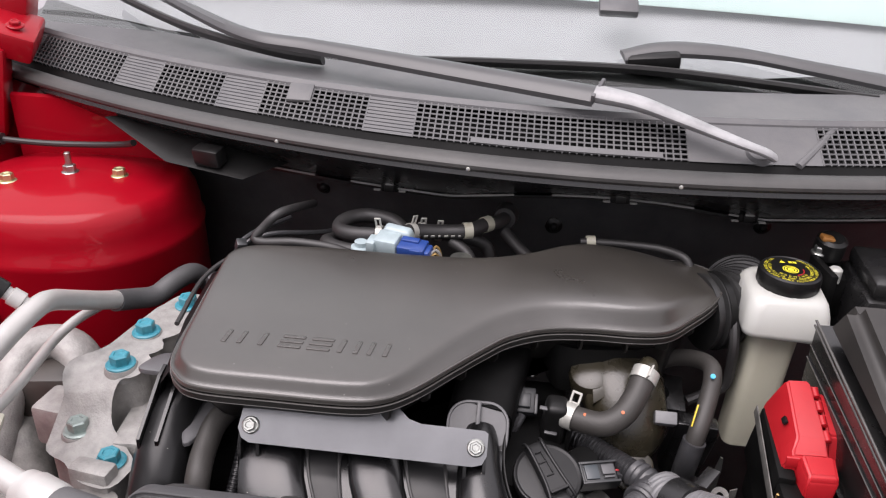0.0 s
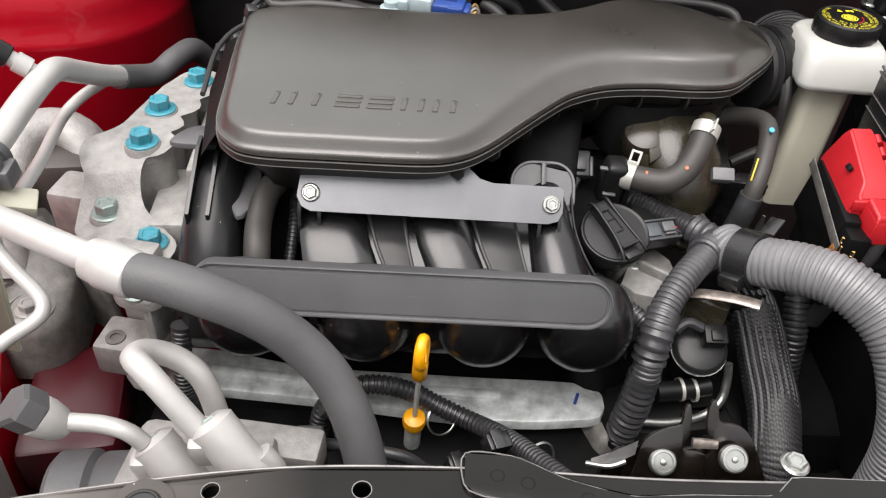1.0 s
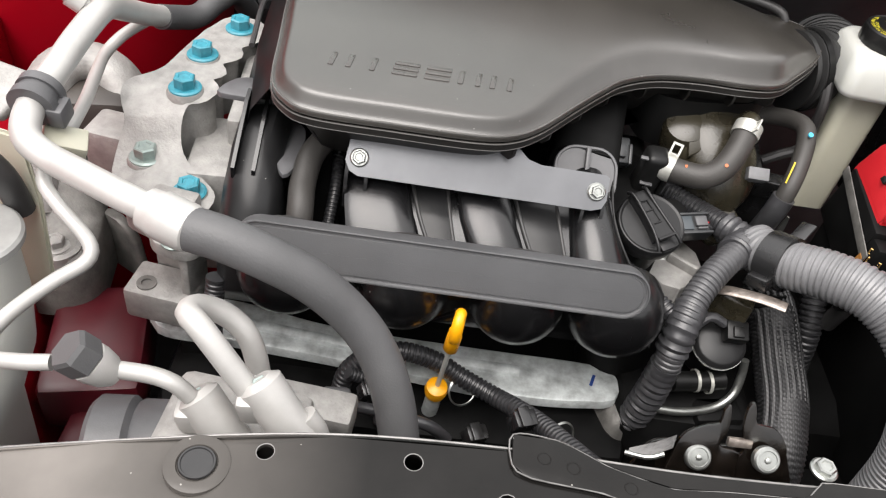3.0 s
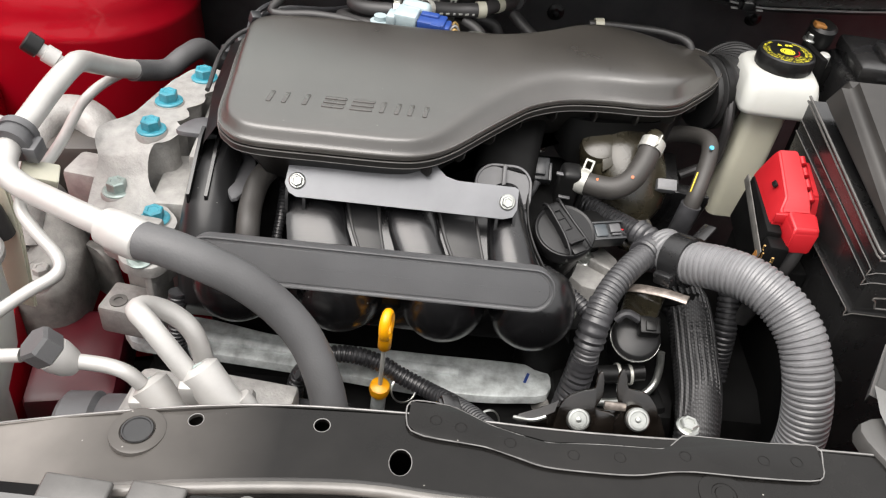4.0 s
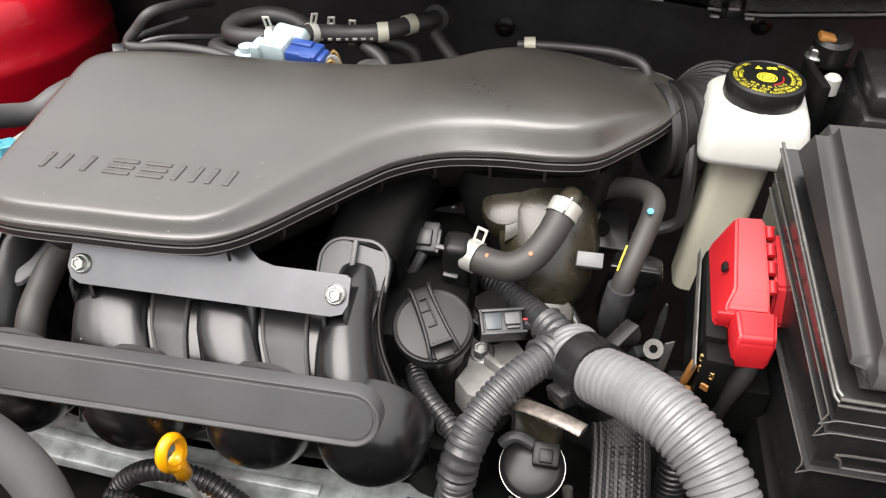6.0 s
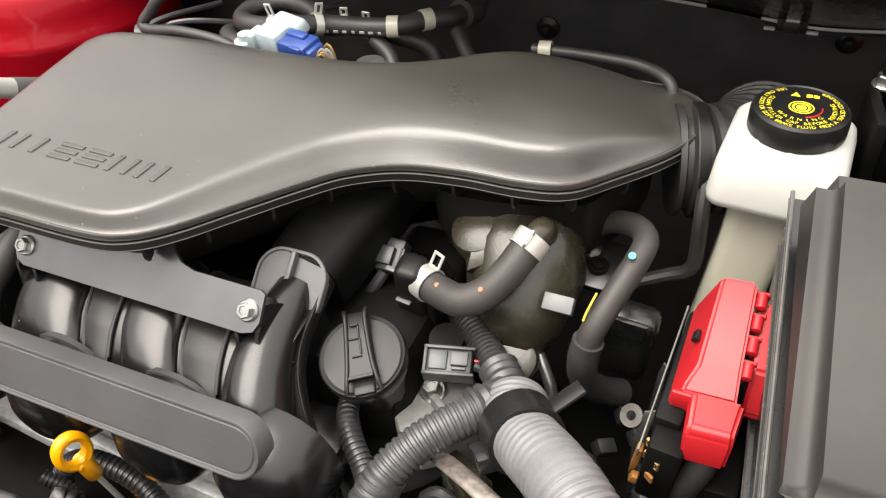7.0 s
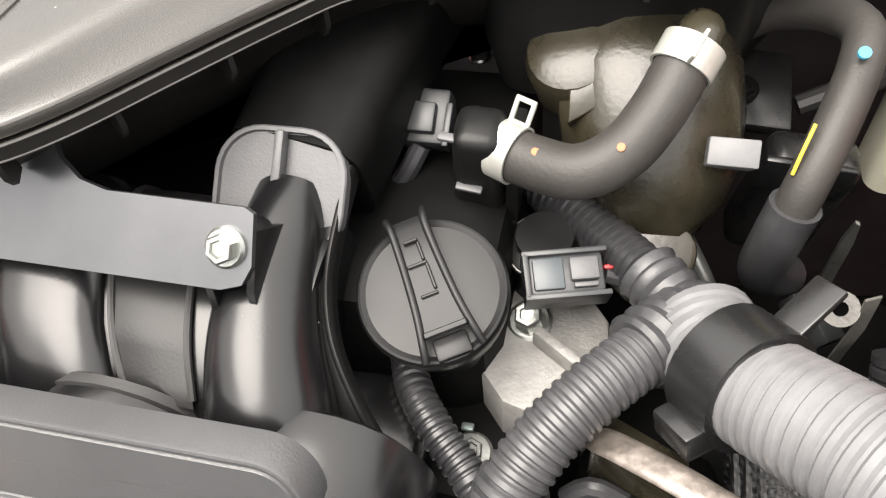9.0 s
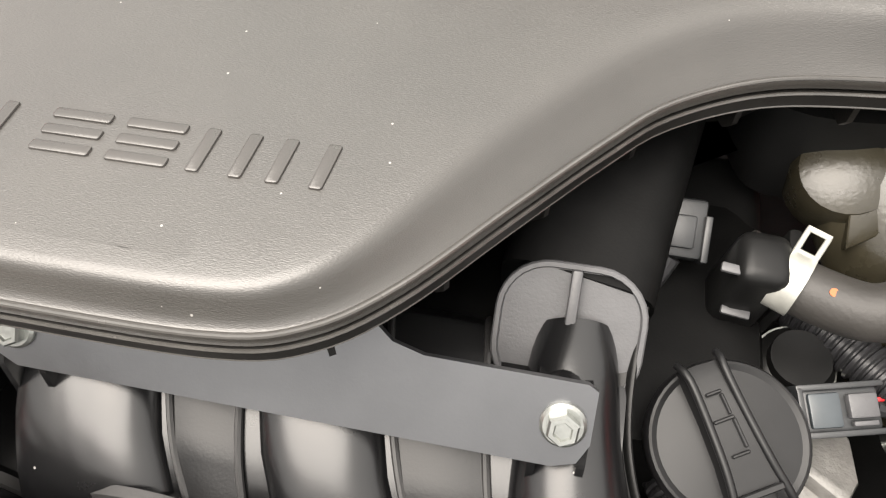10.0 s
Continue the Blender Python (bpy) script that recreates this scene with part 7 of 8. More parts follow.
loft(bm, [[Vector((x, y, z)) for y, z in ((0.555, 0.744), (0.5655, 0.7705), (0.607, 0.7845), (0.617, 0.770), (0.617, 0.735), (0.560, 0.735))] for x in (0.302, 0.3195)])
bmesh.ops.bevel(bm, geom=bm.edges[:], offset=0.002, segments=2, affect="EDGES", clamp_overlap=True)
part("hinge_side", bm, REDLID, red)
for y in (0.563, 0.578, 0.592, 0.606):
    bm = bmesh.new()
    z = 0.7705 + 0.33 * (y - 0.563)
    lathe(bm, [(0.0022, -0.005), (0.0034, -0.0045), (0.0034, 0.0045), (0.0022, 0.005)], axes_at((0.2995, y, z), (0, 0.95, 0.3)), 12)
    box(bm, (0.008, 0.0028, 0.006), pose(0.3000, y + 0.007, z - 0.001, 14), 0.0007, 1)
    part("latch", bm, REDLID, red)
bm = bmesh.new()
box(bm, (0.003, 0.008, 0.005), pose(0.2690, 0.5800, 0.7715, 0, 30, -4), 0.0008)
part("slot", bm, DARK, red)
fuse = thing("fusible_link_block", (0.265, 0.55, 0.64), "black fuse link block with brass terminals under the red cover", "fuse block")
bm = bmesh.new()
box(bm, (0.016, 0.085, 0.060), pose(0.2655, 0.578, 0.722, 6, 4, -3), 0.003)
part("block", bm, DEEP, fuse, "near-black fuse block")
bm = bmesh.new()
box(bm, (0.020, 0.026, 0.050), pose(0.2665, 0.529, 0.716, 0, 4, -3), 0.003)
part("front_block", bm, DEEP, fuse)
bm = bmesh.new()
box(bm, (0.05, 0.09, 0.05), pose(0.287, 0.57, 0.680), 0.004)
part("base", bm, DEEP, fuse)
bm = bmesh.new()
box(bm, (0.0012, 0.105, 0.010), pose(0.2560, 0.572, 0.738, 12, 4, -3), 0.0004)
part("label_strip", bm, CASTDARK, fuse, "dull tan edge strip")
for y, z, flat in ((0.5268, 0.7330, 0), (0.5230, 0.7262, 0), (0.5200, 0.7150, 1)):
    bm = bmesh.new()
    m2 = pose(0.2610, y - 0.004, z, 0, 0, -38)
    if flat:
        box(bm, (0.008, 0.002, 0.006), m2, 0.0006, 1)
    else:
        for dx, dz, w, h in ((0, 0.0026, 0.012, 0.0012), (0, -0.0026, 0.012, 0.0012), (-0.0055, 0, 0.0012, 0.0060), (0.0055, 0, 0.0012, 0.0060), (0.001, 0, 0.006, 0.0012)):
            box(bm, (w, 0.002, h), m2 @ pose(dx, 0, dz), 0.0003, 1)
    part("fuse_window", bm, COPPER if flat else BRASS, fuse, "brown terminal block" if flat else "brass fuse link in its window")
bm = bmesh.new()
box(bm, (0.004, 0.007, 0.030), pose(0.2520, 0.528, 0.7120, 8, 6, 0), 0.0012)
box(bm, (0.014, 0.006, 0.007), pose(0.2570, 0.523, 0.6990, 0, 20, 10), 0.0015)
lathe(bm, [(0.0045, -0.002), (0.0055, 0.0), (0.0045, 0.002)], axes_at((0.2640, 0.521, 0.6995), (0.2, -0.8, 0.5)), 14)
part("terminal", bm, COPPER, fuse, "orange-brown terminal lug")
bm = bmesh.new()
box(bm, (0.024, 0.012, 0.0015), pose(0.268, 0.527, 0.688, 25, 15, 25), 0.0004, 1)
part("metal_plate", bm, LABEL, fuse, "pale metal plate")
bm = bmesh.new()
tube(bm, [(0.290, 0.530, 0.735), (0.286, 0.527, 0.715), (0.280, 0.528, 0.69), (0.275, 0.54, 0.62)], 0.0085, 16, 0.006)
part("cable", bm, RUBBER, fuse, "thick black cable")
bm = bmesh.new()
loft(bm, [[Vector(p) + Vector(o) for o in ((0, 0, 0), (0.0075, 0.0035, 0), (0.0075, 0.005, 0), (0, 0.0015, 0))] for p in ((0.2430, 0.600, 0.56), (0.2425, 0.592, 0.63), (0.2435, 0.590, 0.652), (0.2465, 0.597, 0.668))])
m2 = axes_at((0.2384, 0.5974, 0.6602), (-0.35, -0.55, 0.75))
slab(bm, disc(0, 0, 0.0085, 20), m2, -0.0009, 0.0009, 0, [disc(0, 0, 0.0036, 12)])
part("metal_bracket", bm, CASTDARK, fuse, "bare metal eye bracket")
for x, y, z in ((0.232, 0.626, 0.622), (0.245, 0.615, 0.615), (0.222, 0.600, 0.61)):
    bm = bmesh.new()
    box(bm, (0.016, 0.012, 0.012), pose(x, y, z, 20, 20, 40), 0.002)
    part("plug", bm, CONN, fuse, "small grey plug")

# ---- fuse box lid, battery tray side ----
lidbox = thing("battery_cover_box", (0.45, 0.55, 0.50), "large black battery box with a sloping worn lid", "battery box")
bm = bmesh.new()
low_ring = [(0.3035, 0.640, 0.836), (0.3150, 0.446, 0.797), (0.62, 0.440, 0.797), (0.62, 0.645, 0.836)]
top_ring = [(0.3110, 0.622, 0.875), (0.3215, 0.458, 0.822), (0.62, 0.452, 0.822), (0.62, 0.624, 0.875)]
loft(bm, [[Vector(p) for p in r] for r in (low_ring, top_ring)])
bmesh.ops.bevel(bm, geom=bm.edges[:], offset=0.010, segments=5, affect="EDGES", clamp_overlap=True)
part("lid", bm, BOXLID, lidbox, "worn satin black lid", 50)
bm = bmesh.new()
def tray_level(grow, near_z, far_z):
    """One level of the tray, which falls towards the front of the car."""
    return [Vector(p) for p in ((0.3055 - grow, 0.650, far_z), (0.3175 - grow, 0.452 - grow, near_z), (0.625, 0.446 - grow, near_z), (0.625, 0.654, far_z))]


loft(bm, [tray_level(0.000, 0.50, 0.50), tray_level(0.0, 0.745, 0.745), tray_level(0.0015, 0.760, 0.790), tray_level(0.002, 0.792, 0.830)])
part("tray", bm, GLOSSBLACK, lidbox, "gloss black tray")
for near_z, far_z, grow, r in ((0.7955, 0.8345, 0.0036, 0.0013), (0.7905, 0.8295, 0.0038, 0.0011)):
    bm = bmesh.new()
    q = tray_level(grow, near_z, far_z)
    tube(bm, [q[0], q[0].lerp(q[1], 0.5), q[0].lerp(q[1], 0.93), q[1] + Vector((0.002, 0.002, 0)), q[1].lerp(q[2], 0.045), q[1].lerp(q[2], 0.5), q[2]], r, 8, 0.005)
    part("tray_rim", bm, BEAD, lidbox, "gloss black rolled rim")
for near_z, far_z, grow, tall in ((0.776, 0.808, 0.0022, 0.0016), (0.765, 0.795, 0.0026, 0.0016), (0.728, 0.742, 0.0030, 0.0016)):
    bm = bmesh.new()
    loft(bm, [tray_level(grow - 0.004, near_z - tall, far_z - tall), tray_level(grow, near_z - tall, far_z - tall), tray_level(grow, near_z, far_z), tray_level(grow - 0.004, near_z + 0.0008, far_z + 0.0008)])
    part("ledge", bm, GLOSSBLACK, lidbox, "moulded ledge")
    bm = bmesh.new()
    q = tray_level(grow + 0.0002, near_z, far_z)
    tube(bm, [q[0], q[0].lerp(q[1], 0.5), q[0].lerp(q[1], 0.98), q[1].lerp(q[2], 0.012), q[1].lerp(q[2], 0.5), q[2]], 0.0006, 6, 0.005)
    part("ledge_edge", bm, BEAD, lidbox, "thin painted highlight on the ledge edge")
bm = bmesh.new()
tube(bm, [(0.330, 0.4435, 0.741), (0.328, 0.4435, 0.748), (0.331, 0.4435, 0.753), (0.43, 0.4415, 0.753)], 0.0009, 6, 0.003)
tube(bm, [(0.330, 0.4435, 0.741), (0.44, 0.4415, 0.741)], 0.0009, 6, 0.003)
part("panel_bead", bm, BEAD, lidbox, "thin moulded frame line")
relay = thing("relay_box", (0.46, 0.76, 0.60), "black ribbed relay box behind the battery", "relay box")
bm = bmesh.new()
box(bm, (0.20, 0.10, 0.22), pose(0.475, 0.755, 0.715, 0, 0, -4), 0.010)
part("body", bm, GLOSSBLACK, relay)
bm = bmesh.new()
box(bm, (0.19, 0.09, 0.020), pose(0.475, 0.755, 0.833, 0, 0, -4), 0.006)
box(bm, (0.16, 0.04, 0.012), pose(0.485, 0.745, 0.846, 0, 0, -4), 0.004)
part("lid", bm, GLOSSBLACK, relay)
for x in (0.41, 0.52):
    bm = bmesh.new()
    box(bm, (0.026, 0.02, 0.026), pose(x, 0.702, 0.815, 0, 0, -4), 0.003)
    part("latch", bm, DARK, relay)

# ---- air inlet duct at the front corner ----
duct = thing("air_inlet_duct", (0.36, 0.27, 0.70), "grey plastic air inlet duct with faceted mouth", "air duct")
bm = bmesh.new()
P = {"a": (0.2765, 0.347, 0.7975), "b": (0.2910, 0.2975, 0.8020), "c": (0.3020, 0.2960, 0.7640), "d": (0.2720, 0.3250, 0.7580), "f": (0.318, 0.361, 0.799), "g": (0.345, 0.360, 0.801), "h": (0.52, 0.362, 0.803),
     "i": (0.3400, 0.2745, 0.8010), "j": (0.3520, 0.2950, 0.7640), "k": (0.362, 0.2930, 0.8030), "l": (0.52, 0.30, 0.805), "m": (0.335, 0.400, 0.68), "n": (0.52, 0.41, 0.72)}
vs = {k: bm.verts.new(p) for k, p in P.items()}
for q in ("abcd", "adm", "bijc", "afb", "fgib", "ghlki", "mnhgfa"):
    bm.faces.new([vs[c] for c in q])
bmesh.ops.recalc_face_normals(bm, faces=bm.faces)
bmesh.ops.triangulate(bm, faces=[f for f in bm.faces if len(f.verts) > 4])
bmesh.ops.bevel(bm, geom=[e for e in bm.edges if len(e.link_faces) == 2 and e.calc_face_angle(0) > 0.2], offset=0.0035, segments=3, affect="EDGES", clamp_overlap=True)
bmesh.ops.solidify(bm, geom=bm.faces[:], thickness=0.003)
part("mouth", bm, DUCT, duct, "faceted satin grey mouth", 45)
bm = bmesh.new()
loft(bm, [[Vector(p) for p in row] for row in (
    ((0.2720, 0.3260, 0.7680), (0.3015, 0.2975, 0.7720), (0.352, 0.2965, 0.7725), (0.53, 0.305, 0.7745)),
    ((0.2665, 0.300, 0.7670), (0.292, 0.2890, 0.7695), (0.348, 0.2885, 0.7700), (0.53, 0.296, 0.7725)),
    ((0.2665, 0.2830, 0.7665), (0.288, 0.2805, 0.7675), (0.342, 0.2800, 0.7685), (0.53, 0.286, 0.7715)),
    ((0.2650, 0.2790, 0.7640), (0.287, 0.2770, 0.7650), (0.341, 0.2765, 0.7660), (0.53, 0.282, 0.7695)),
    ((0.2640, 0.2760, 0.7580), (0.286, 0.2750, 0.7580), (0.340, 0.2745, 0.7600), (0.53, 0.280, 0.762)))], closed=False, cap=(False, False))
bmesh.ops.solidify(bm, geom=bm.faces[:], thickness=0.002)
part("sill", bm, DUCT, duct, "grey sill under the mouth", 60)
bm = bmesh.new()
ring = outline([(0.262, 0.300), (0.260, 0.256), (0.2580, 0.242), (0.265, 0.232), (0.286, 0.213), (0.31, 0.208), (0.40, 0.203), (0.56, 0.198), (0.58, 0.30), (0.42, 0.30)], 0.008)
slab(bm, ring, pose(0, 0, 0), 0.748, 0.7615, 0.003)
part("apron", bm, APRON, duct, "flat dark grey apron")
bm = bmesh.new()
tube(bm, [(0.264, 0.2530, 0.7620), (0.300, 0.2450, 0.7622), (0.336, 0.2375, 0.7620)], lambda d: 0.0026 if 0.004 < d < 0.07 else 0.0014, 10, 0.003)
part("apron_bead", bm, APRON, duct, "raised bead on the apron")
bm = bmesh.new()
tube(bm, [(0.341, 0.2790, 0.7690), (0.344, 0.2800, 0.775), (0.352, 0.2830, 0.790), (0.368, 0.2930, 0.803), (0.40, 0.305, 0.806), (0.52, 0.31, 0.806)], 0.0045, 10, 0.005)
tube(bm, [(0.2660, 0.2810, 0.7680), (0.290, 0.2790, 0.7687), (0.341, 0.2785, 0.7695)], 0.0022, 8, 0.005)
tube(bm, [P["a"], (0.296, 0.3545, 0.798), P["f"], P["g"], (0.42, 0.361, 0.803)], 0.0011, 8, 0.004)
part("rolled_edge", bm, DUCT, duct)
bm = bmesh.new()
lathe(bm, [(0.013, 0), (0.012, 0.003), (0.008, 0.004)], pose(0.2865, 0.2290, 0.7615), 20)
loft(bm, [[pose(0.2865, 0.2290, 0.7645) @ Vector((q * math.cos(radians(60 * i)), q * math.sin(radians(60 * i)), h)) for i in range(6)] for q, h in ((0.0075, 0), (0.0075, 0.006), (0.0065, 0.007))])
part("push_bolt", bm, APRON, duct, "dark plastic push bolt", 25)

# ---- small things right of the manifold ----
can = thing("solenoid_valve", (0.152, 0.48, 0.56), "black round solenoid valve with a square plug", "valve")
bm = bmesh.new()
CM = axes_at((0.150, 0.482, 0.640), (-0.05, -0.45, 0.88))
lathe(bm, [(0.020, -0.05), (0.020, -0.012), (0.0245, -0.010), (0.0245, -0.003), (0.022, 0.0), (0.020, 0.001), (0.006, 0.002)], CM, 30)
part("body", bm, INSERT, can, "satin black round body")
bm = bmesh.new()
lathe(bm, [(0.0246, -0.0075), (0.0251, -0.0075), (0.0251, -0.0055), (0.0246, -0.0055)], CM, 30, cap=(False, False))
part("rim", bm, ZINC, can, "bright crimped rim")
bm = bmesh.new()
box(bm, (0.020, 0.018, 0.016), CM @ pose(0.010, 0.008, 0.008), 0.002)
box(bm, (0.010, 0.010, 0.004), CM @ pose(0.010, 0.006, 0.017), 0.001)
part("plug", bm, DARK, can, "black square plug")
bm = bmesh.new()
tube(bm, [CM @ Vector((0.0, 0.014, 0.010)), CM @ Vector((-0.014, 0.018, 0.014)), CM @ Vector((-0.026, 0.010, 0.008))], 0.0045, 10, 0.004)
part("lead", bm, TAPE, can)
bm = bmesh.new()
tube(bm, [(0.100, 0.440, 0.585), (0.130, 0.443, 0.582), (0.160, 0.452, 0.583), (0.176, 0.462, 0.592), (0.180, 0.472, 0.608), (0.178, 0.478, 0.625)], 0.004, 12, 0.004)
part("bent_tube", bm, ZINC, can, "bent bright tube")
bm = bmesh.new()
tube(bm, [(0.115, 0.462, 0.60), (0.14, 0.466, 0.60), (0.165, 0.47, 0.603)], 0.0095, 14, 0.005)
part("coupling", bm, DARK, can)
for x in (0.138, 0.150):
    band(can, (x, 0.4665, 0.60), (1, 0.15, 0.05), 0.0098, 0.003, 0.001, CLAMP, "bright clip ring")
tab = thing("lifting_eye", (0.165, 0.50, 0.66), "bare metal lifting tab beside the harness", "bracket")
bm = bmesh.new()
tube(bm, [(0.128, 0.504, 0.680), (0.138, 0.499, 0.688), (0.150, 0.492, 0.6935), (0.166, 0.483, 0.6985), (0.183, 0.4735, 0.7010)], lambda d: 0.0062 if d > 0.012 else 0.003 + 0.26 * d, 14, 0.003, flat=0.35, up=(0, 0, 1))
part("tab", bm, OILY, tab, "bright worn metal tab")
bm = bmesh.new()
box(bm, (0.036, 0.016, 0.05), pose(0.152, 0.502, 0.655, 0, 0, -25), 0.003)
part("foot", bm, OLIVE, tab, "dull olive foot")
bm = bmesh.new()
loft(bm, [[Vector((x + o, y, z)) for o, y in ((-w, 0.650), (w, 0.649), (w, 0.6515), (-w, 0.6525))] for x, z, w in ((0.246, 0.55, 0.0030), (0.2485, 0.615, 0.0030), (0.2500, 0.648, 0.0028), (0.2508, 0.662, 0.001))])
solo("metal_prong", bm, ZINC, (0.244, 0.65, 0.55), "upright bare metal prong beside the battery tray", "bracket")
bm = bmesh.new()
box(bm, (0.10, 0.30, 0.012), pose(0.285, 0.50, 0.50, 0, 0, 0), 0.004)
box(bm, (0.012, 0.22, 0.16), pose(0.312, 0.52, 0.60), 0.004)
solo("battery_tray", bm, DEEP, (0.285, 0.5, 0.49), "black battery tray below the box", "tray")

# ---- front: radiator support, latch and shield ----
support = thing("radiator_support", (-0.02, 0.23, 0.60), "black painted steel radiator support with punched holes", "radiator support", kind="structure")
bm = bmesh.new()
front = [(-0.56, 0.190), (-0.42, 0.190), (-0.30, 0.195), (-0.20, 0.203), (-0.10, 0.211), (-0.06, 0.2095), (-0.02, 0.208), (0.04, 0.2105), (0.08, 0.214), (0.12, 0.2175), (0.16, 0.2165), (0.25, 0.209), (0.30, 0.204), (0.56, 0.200)]
rear = [(0.56, 0.262), (0.30, 0.268), (0.20, 0.268), (0.05, 0.264), (-0.06, 0.266), (-0.17, 0.262), (-0.30, 0.250), (-0.42, 0.243), (-0.56, 0.24)]
outer = front + rear
holes = [disc(-0.208, 0.249, 0.0052), disc(-0.125, 0.251, 0.0055), disc(-0.071, 0.228, 0.0075, sy=1.35), disc(0.213, 0.226, 0.004)]


def top_of(x):
    return 0.757 - 0.14 * max(0.0, -0.12 - x) ** 2 * 4


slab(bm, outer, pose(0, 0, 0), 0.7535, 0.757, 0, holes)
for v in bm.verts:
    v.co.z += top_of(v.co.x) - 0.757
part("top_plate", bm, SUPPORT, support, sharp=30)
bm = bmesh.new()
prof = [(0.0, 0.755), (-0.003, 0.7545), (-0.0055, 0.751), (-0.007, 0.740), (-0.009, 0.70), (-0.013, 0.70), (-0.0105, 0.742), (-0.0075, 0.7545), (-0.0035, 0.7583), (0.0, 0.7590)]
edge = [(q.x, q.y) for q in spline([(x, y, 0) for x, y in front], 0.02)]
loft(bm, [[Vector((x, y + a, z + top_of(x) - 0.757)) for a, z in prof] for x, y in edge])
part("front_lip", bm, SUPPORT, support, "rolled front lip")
# lighter steel colour stands in for the highlight along the front fold
bm = bmesh.new()
tube(bm, [(x, y - 0.0040, top_of(x) - 0.0022) for x, y in edge], 0.0042, 14, 0.02)
part("front_bead", bm, ROLLED, support, "dusty rolled bead with a painted highlight")
bm = bmesh.new()
edge2 = [(q.x, q.y) for q in spline([(x, y, 0) for x, y in rear], 0.02)]
loft(bm, [[Vector((x, y + a, z + top_of(x) - 0.757)) for a, z in ((0.0, 0.757), (0.003, 0.756), (0.004, 0.752), (0.004, 0.66), (0.001, 0.66), (0.0, 0.7535))] for x, y in edge2])
part("rear_wall", bm, SUPPORT, support)
bm = bmesh.new()
tube(bm, [(x, y + 0.002, top_of(x) - 0.0006) for x, y in edge2], 0.0008, 8, 0.01)
part("rounded_edge", bm, EDGEGLINT, support, "pale line painting the glint of a sheet edge")
# round plug on a raised pad
bm = bmesh.new()
lathe(bm, [(0.0185, -0.002), (0.018, 0.0006), (0.0165, 0.0012), (0.0115, 0.0012), (0.0108, 0.0), (0.0, 0.0)], pose(-0.243, 0.238, 0.750), 36)
pad = part("pad", bm, SUPPORT, support, "raised round pad")
bm = bmesh.new()
lathe(bm, [(0.0100, 0.0004), (0.0105, 0.0014), (0.0100, 0.0022), (0.0090, 0.0022), (0.0086, 0.0015), (0.004, 0.0015)], pose(-0.243, 0.238, 0.750), 32)
part("plug", bm, GLOSSBLACK, pad, "black rubber plug")
# overlapping latch plate
bm = bmesh.new()
lp = [(-0.068, 0.276), (-0.069, 0.256), (-0.062, 0.250), (-0.050, 0.2475), (-0.017, 0.2445), (0.004, 0.2385), (0.022, 0.2335), (0.050, 0.2325), (0.081, 0.2335), (0.105, 0.2385), (0.122, 0.2405), (0.162, 0.2405), (0.200, 0.242), (0.210, 0.246), (0.213, 0.256), (0.213, 0.271),
      (0.177, 0.2695), (0.126, 0.2695), (0.118, 0.2675), (0.110, 0.260), (0.103, 0.2565), (0.06, 0.255), (0.026, 0.2525), (0.005, 0.257), (-0.013, 0.2625), (-0.028, 0.270), (-0.042, 0.2755)]
dimples = [(-0.050, 0.262), (-0.033, 0.258), (0.0, 0.2495), (0.042, 0.2445), (0.073, 0.246), (0.118, 0.252), (0.172, 0.2545), (0.195, 0.256)]
slab(bm, lp, pose(0, 0, 0), 0.7572, 0.7598, 0.0006)
part("latch_plate", bm, SUPPORT, support, "overlapping pressed plate", 25)
bm = bmesh.new()
rim(bm, [Vector((x, y, 0.7592)) for x, y in outline(lp, 0.005)], 0.0005)
part("rounded_edge", bm, EDGEGLINT, support, "pale line painting the glint of a sheet edge")
for q in holes:
    bm = bmesh.new()
    rim(bm, [Vector((x, y, top_of(x) - 0.0002)) for x, y in q], 0.00035)
    part("hole_edge", bm, EDGEGLINT, support, "pale line painting the glint of a hole edge")
for x, y in dimples:
    bm = bmesh.new()
    lathe(bm, [(0.0042, 0.0), (0.0040, 0.0003), (0.0036, 0.0003), (0.0034, 0.0)], pose(x, y, 0.7598), 20, cap=(False, False))
    part("spot_weld", bm, SUPPORT, support)
bm = bmesh.new()
loft(bm, [[Vector((x, y, z)) for x, y in q] for q, z in (([(-0.066, 0.2765), (-0.042, 0.276), (-0.028, 0.2705), (-0.013, 0.263), (0.005, 0.2575), (0.026, 0.253), (0.06, 0.2555), (0.103, 0.257)], 0.7598), ([(-0.066, 0.279), (-0.042, 0.2785), (-0.026, 0.273), (-0.011, 0.266), (0.006, 0.260), (0.026, 0.256), (0.06, 0.2585), (0.103, 0.260)], 0.753), ([(-0.066, 0.28), (-0.042, 0.2795), (-0.026, 0.274), (-0.011, 0.267), (0.006, 0.261), (0.026, 0.257), (0.06, 0.2595), (0.103, 0.261)], 0.70))], closed=False, cap=(False, False))
part("plate_flange", bm, SUPPORT, support)
bolt(support, (0.128, 0.283, 0.752), (0, 0, 1), 0.011, 0.006, 0.0085, ZINC, "bright capped bolt")
bm = bmesh.new()
TM = axes_at((0.1395, 0.1965, 0.7505), (0, -0.50, 0.866))
tongue = [(-0.0175, -0.024), (0.0175, -0.024), (0.0195, -0.006), (0.0180, 0.008), (0.0215, 0.016), (0.0300, 0.019), (-0.0300, 0.019), (-0.0215, 0.016), (-0.0165, 0.008), (-0.0180, -0.006)]
slab(bm, tongue, TM, -0.0015, 0.0015, 0, [disc(0.0, 0.0, 0.0048)])
part("tongue", bm, TONGUE, support, "dusty folded steel tongue with a hole")
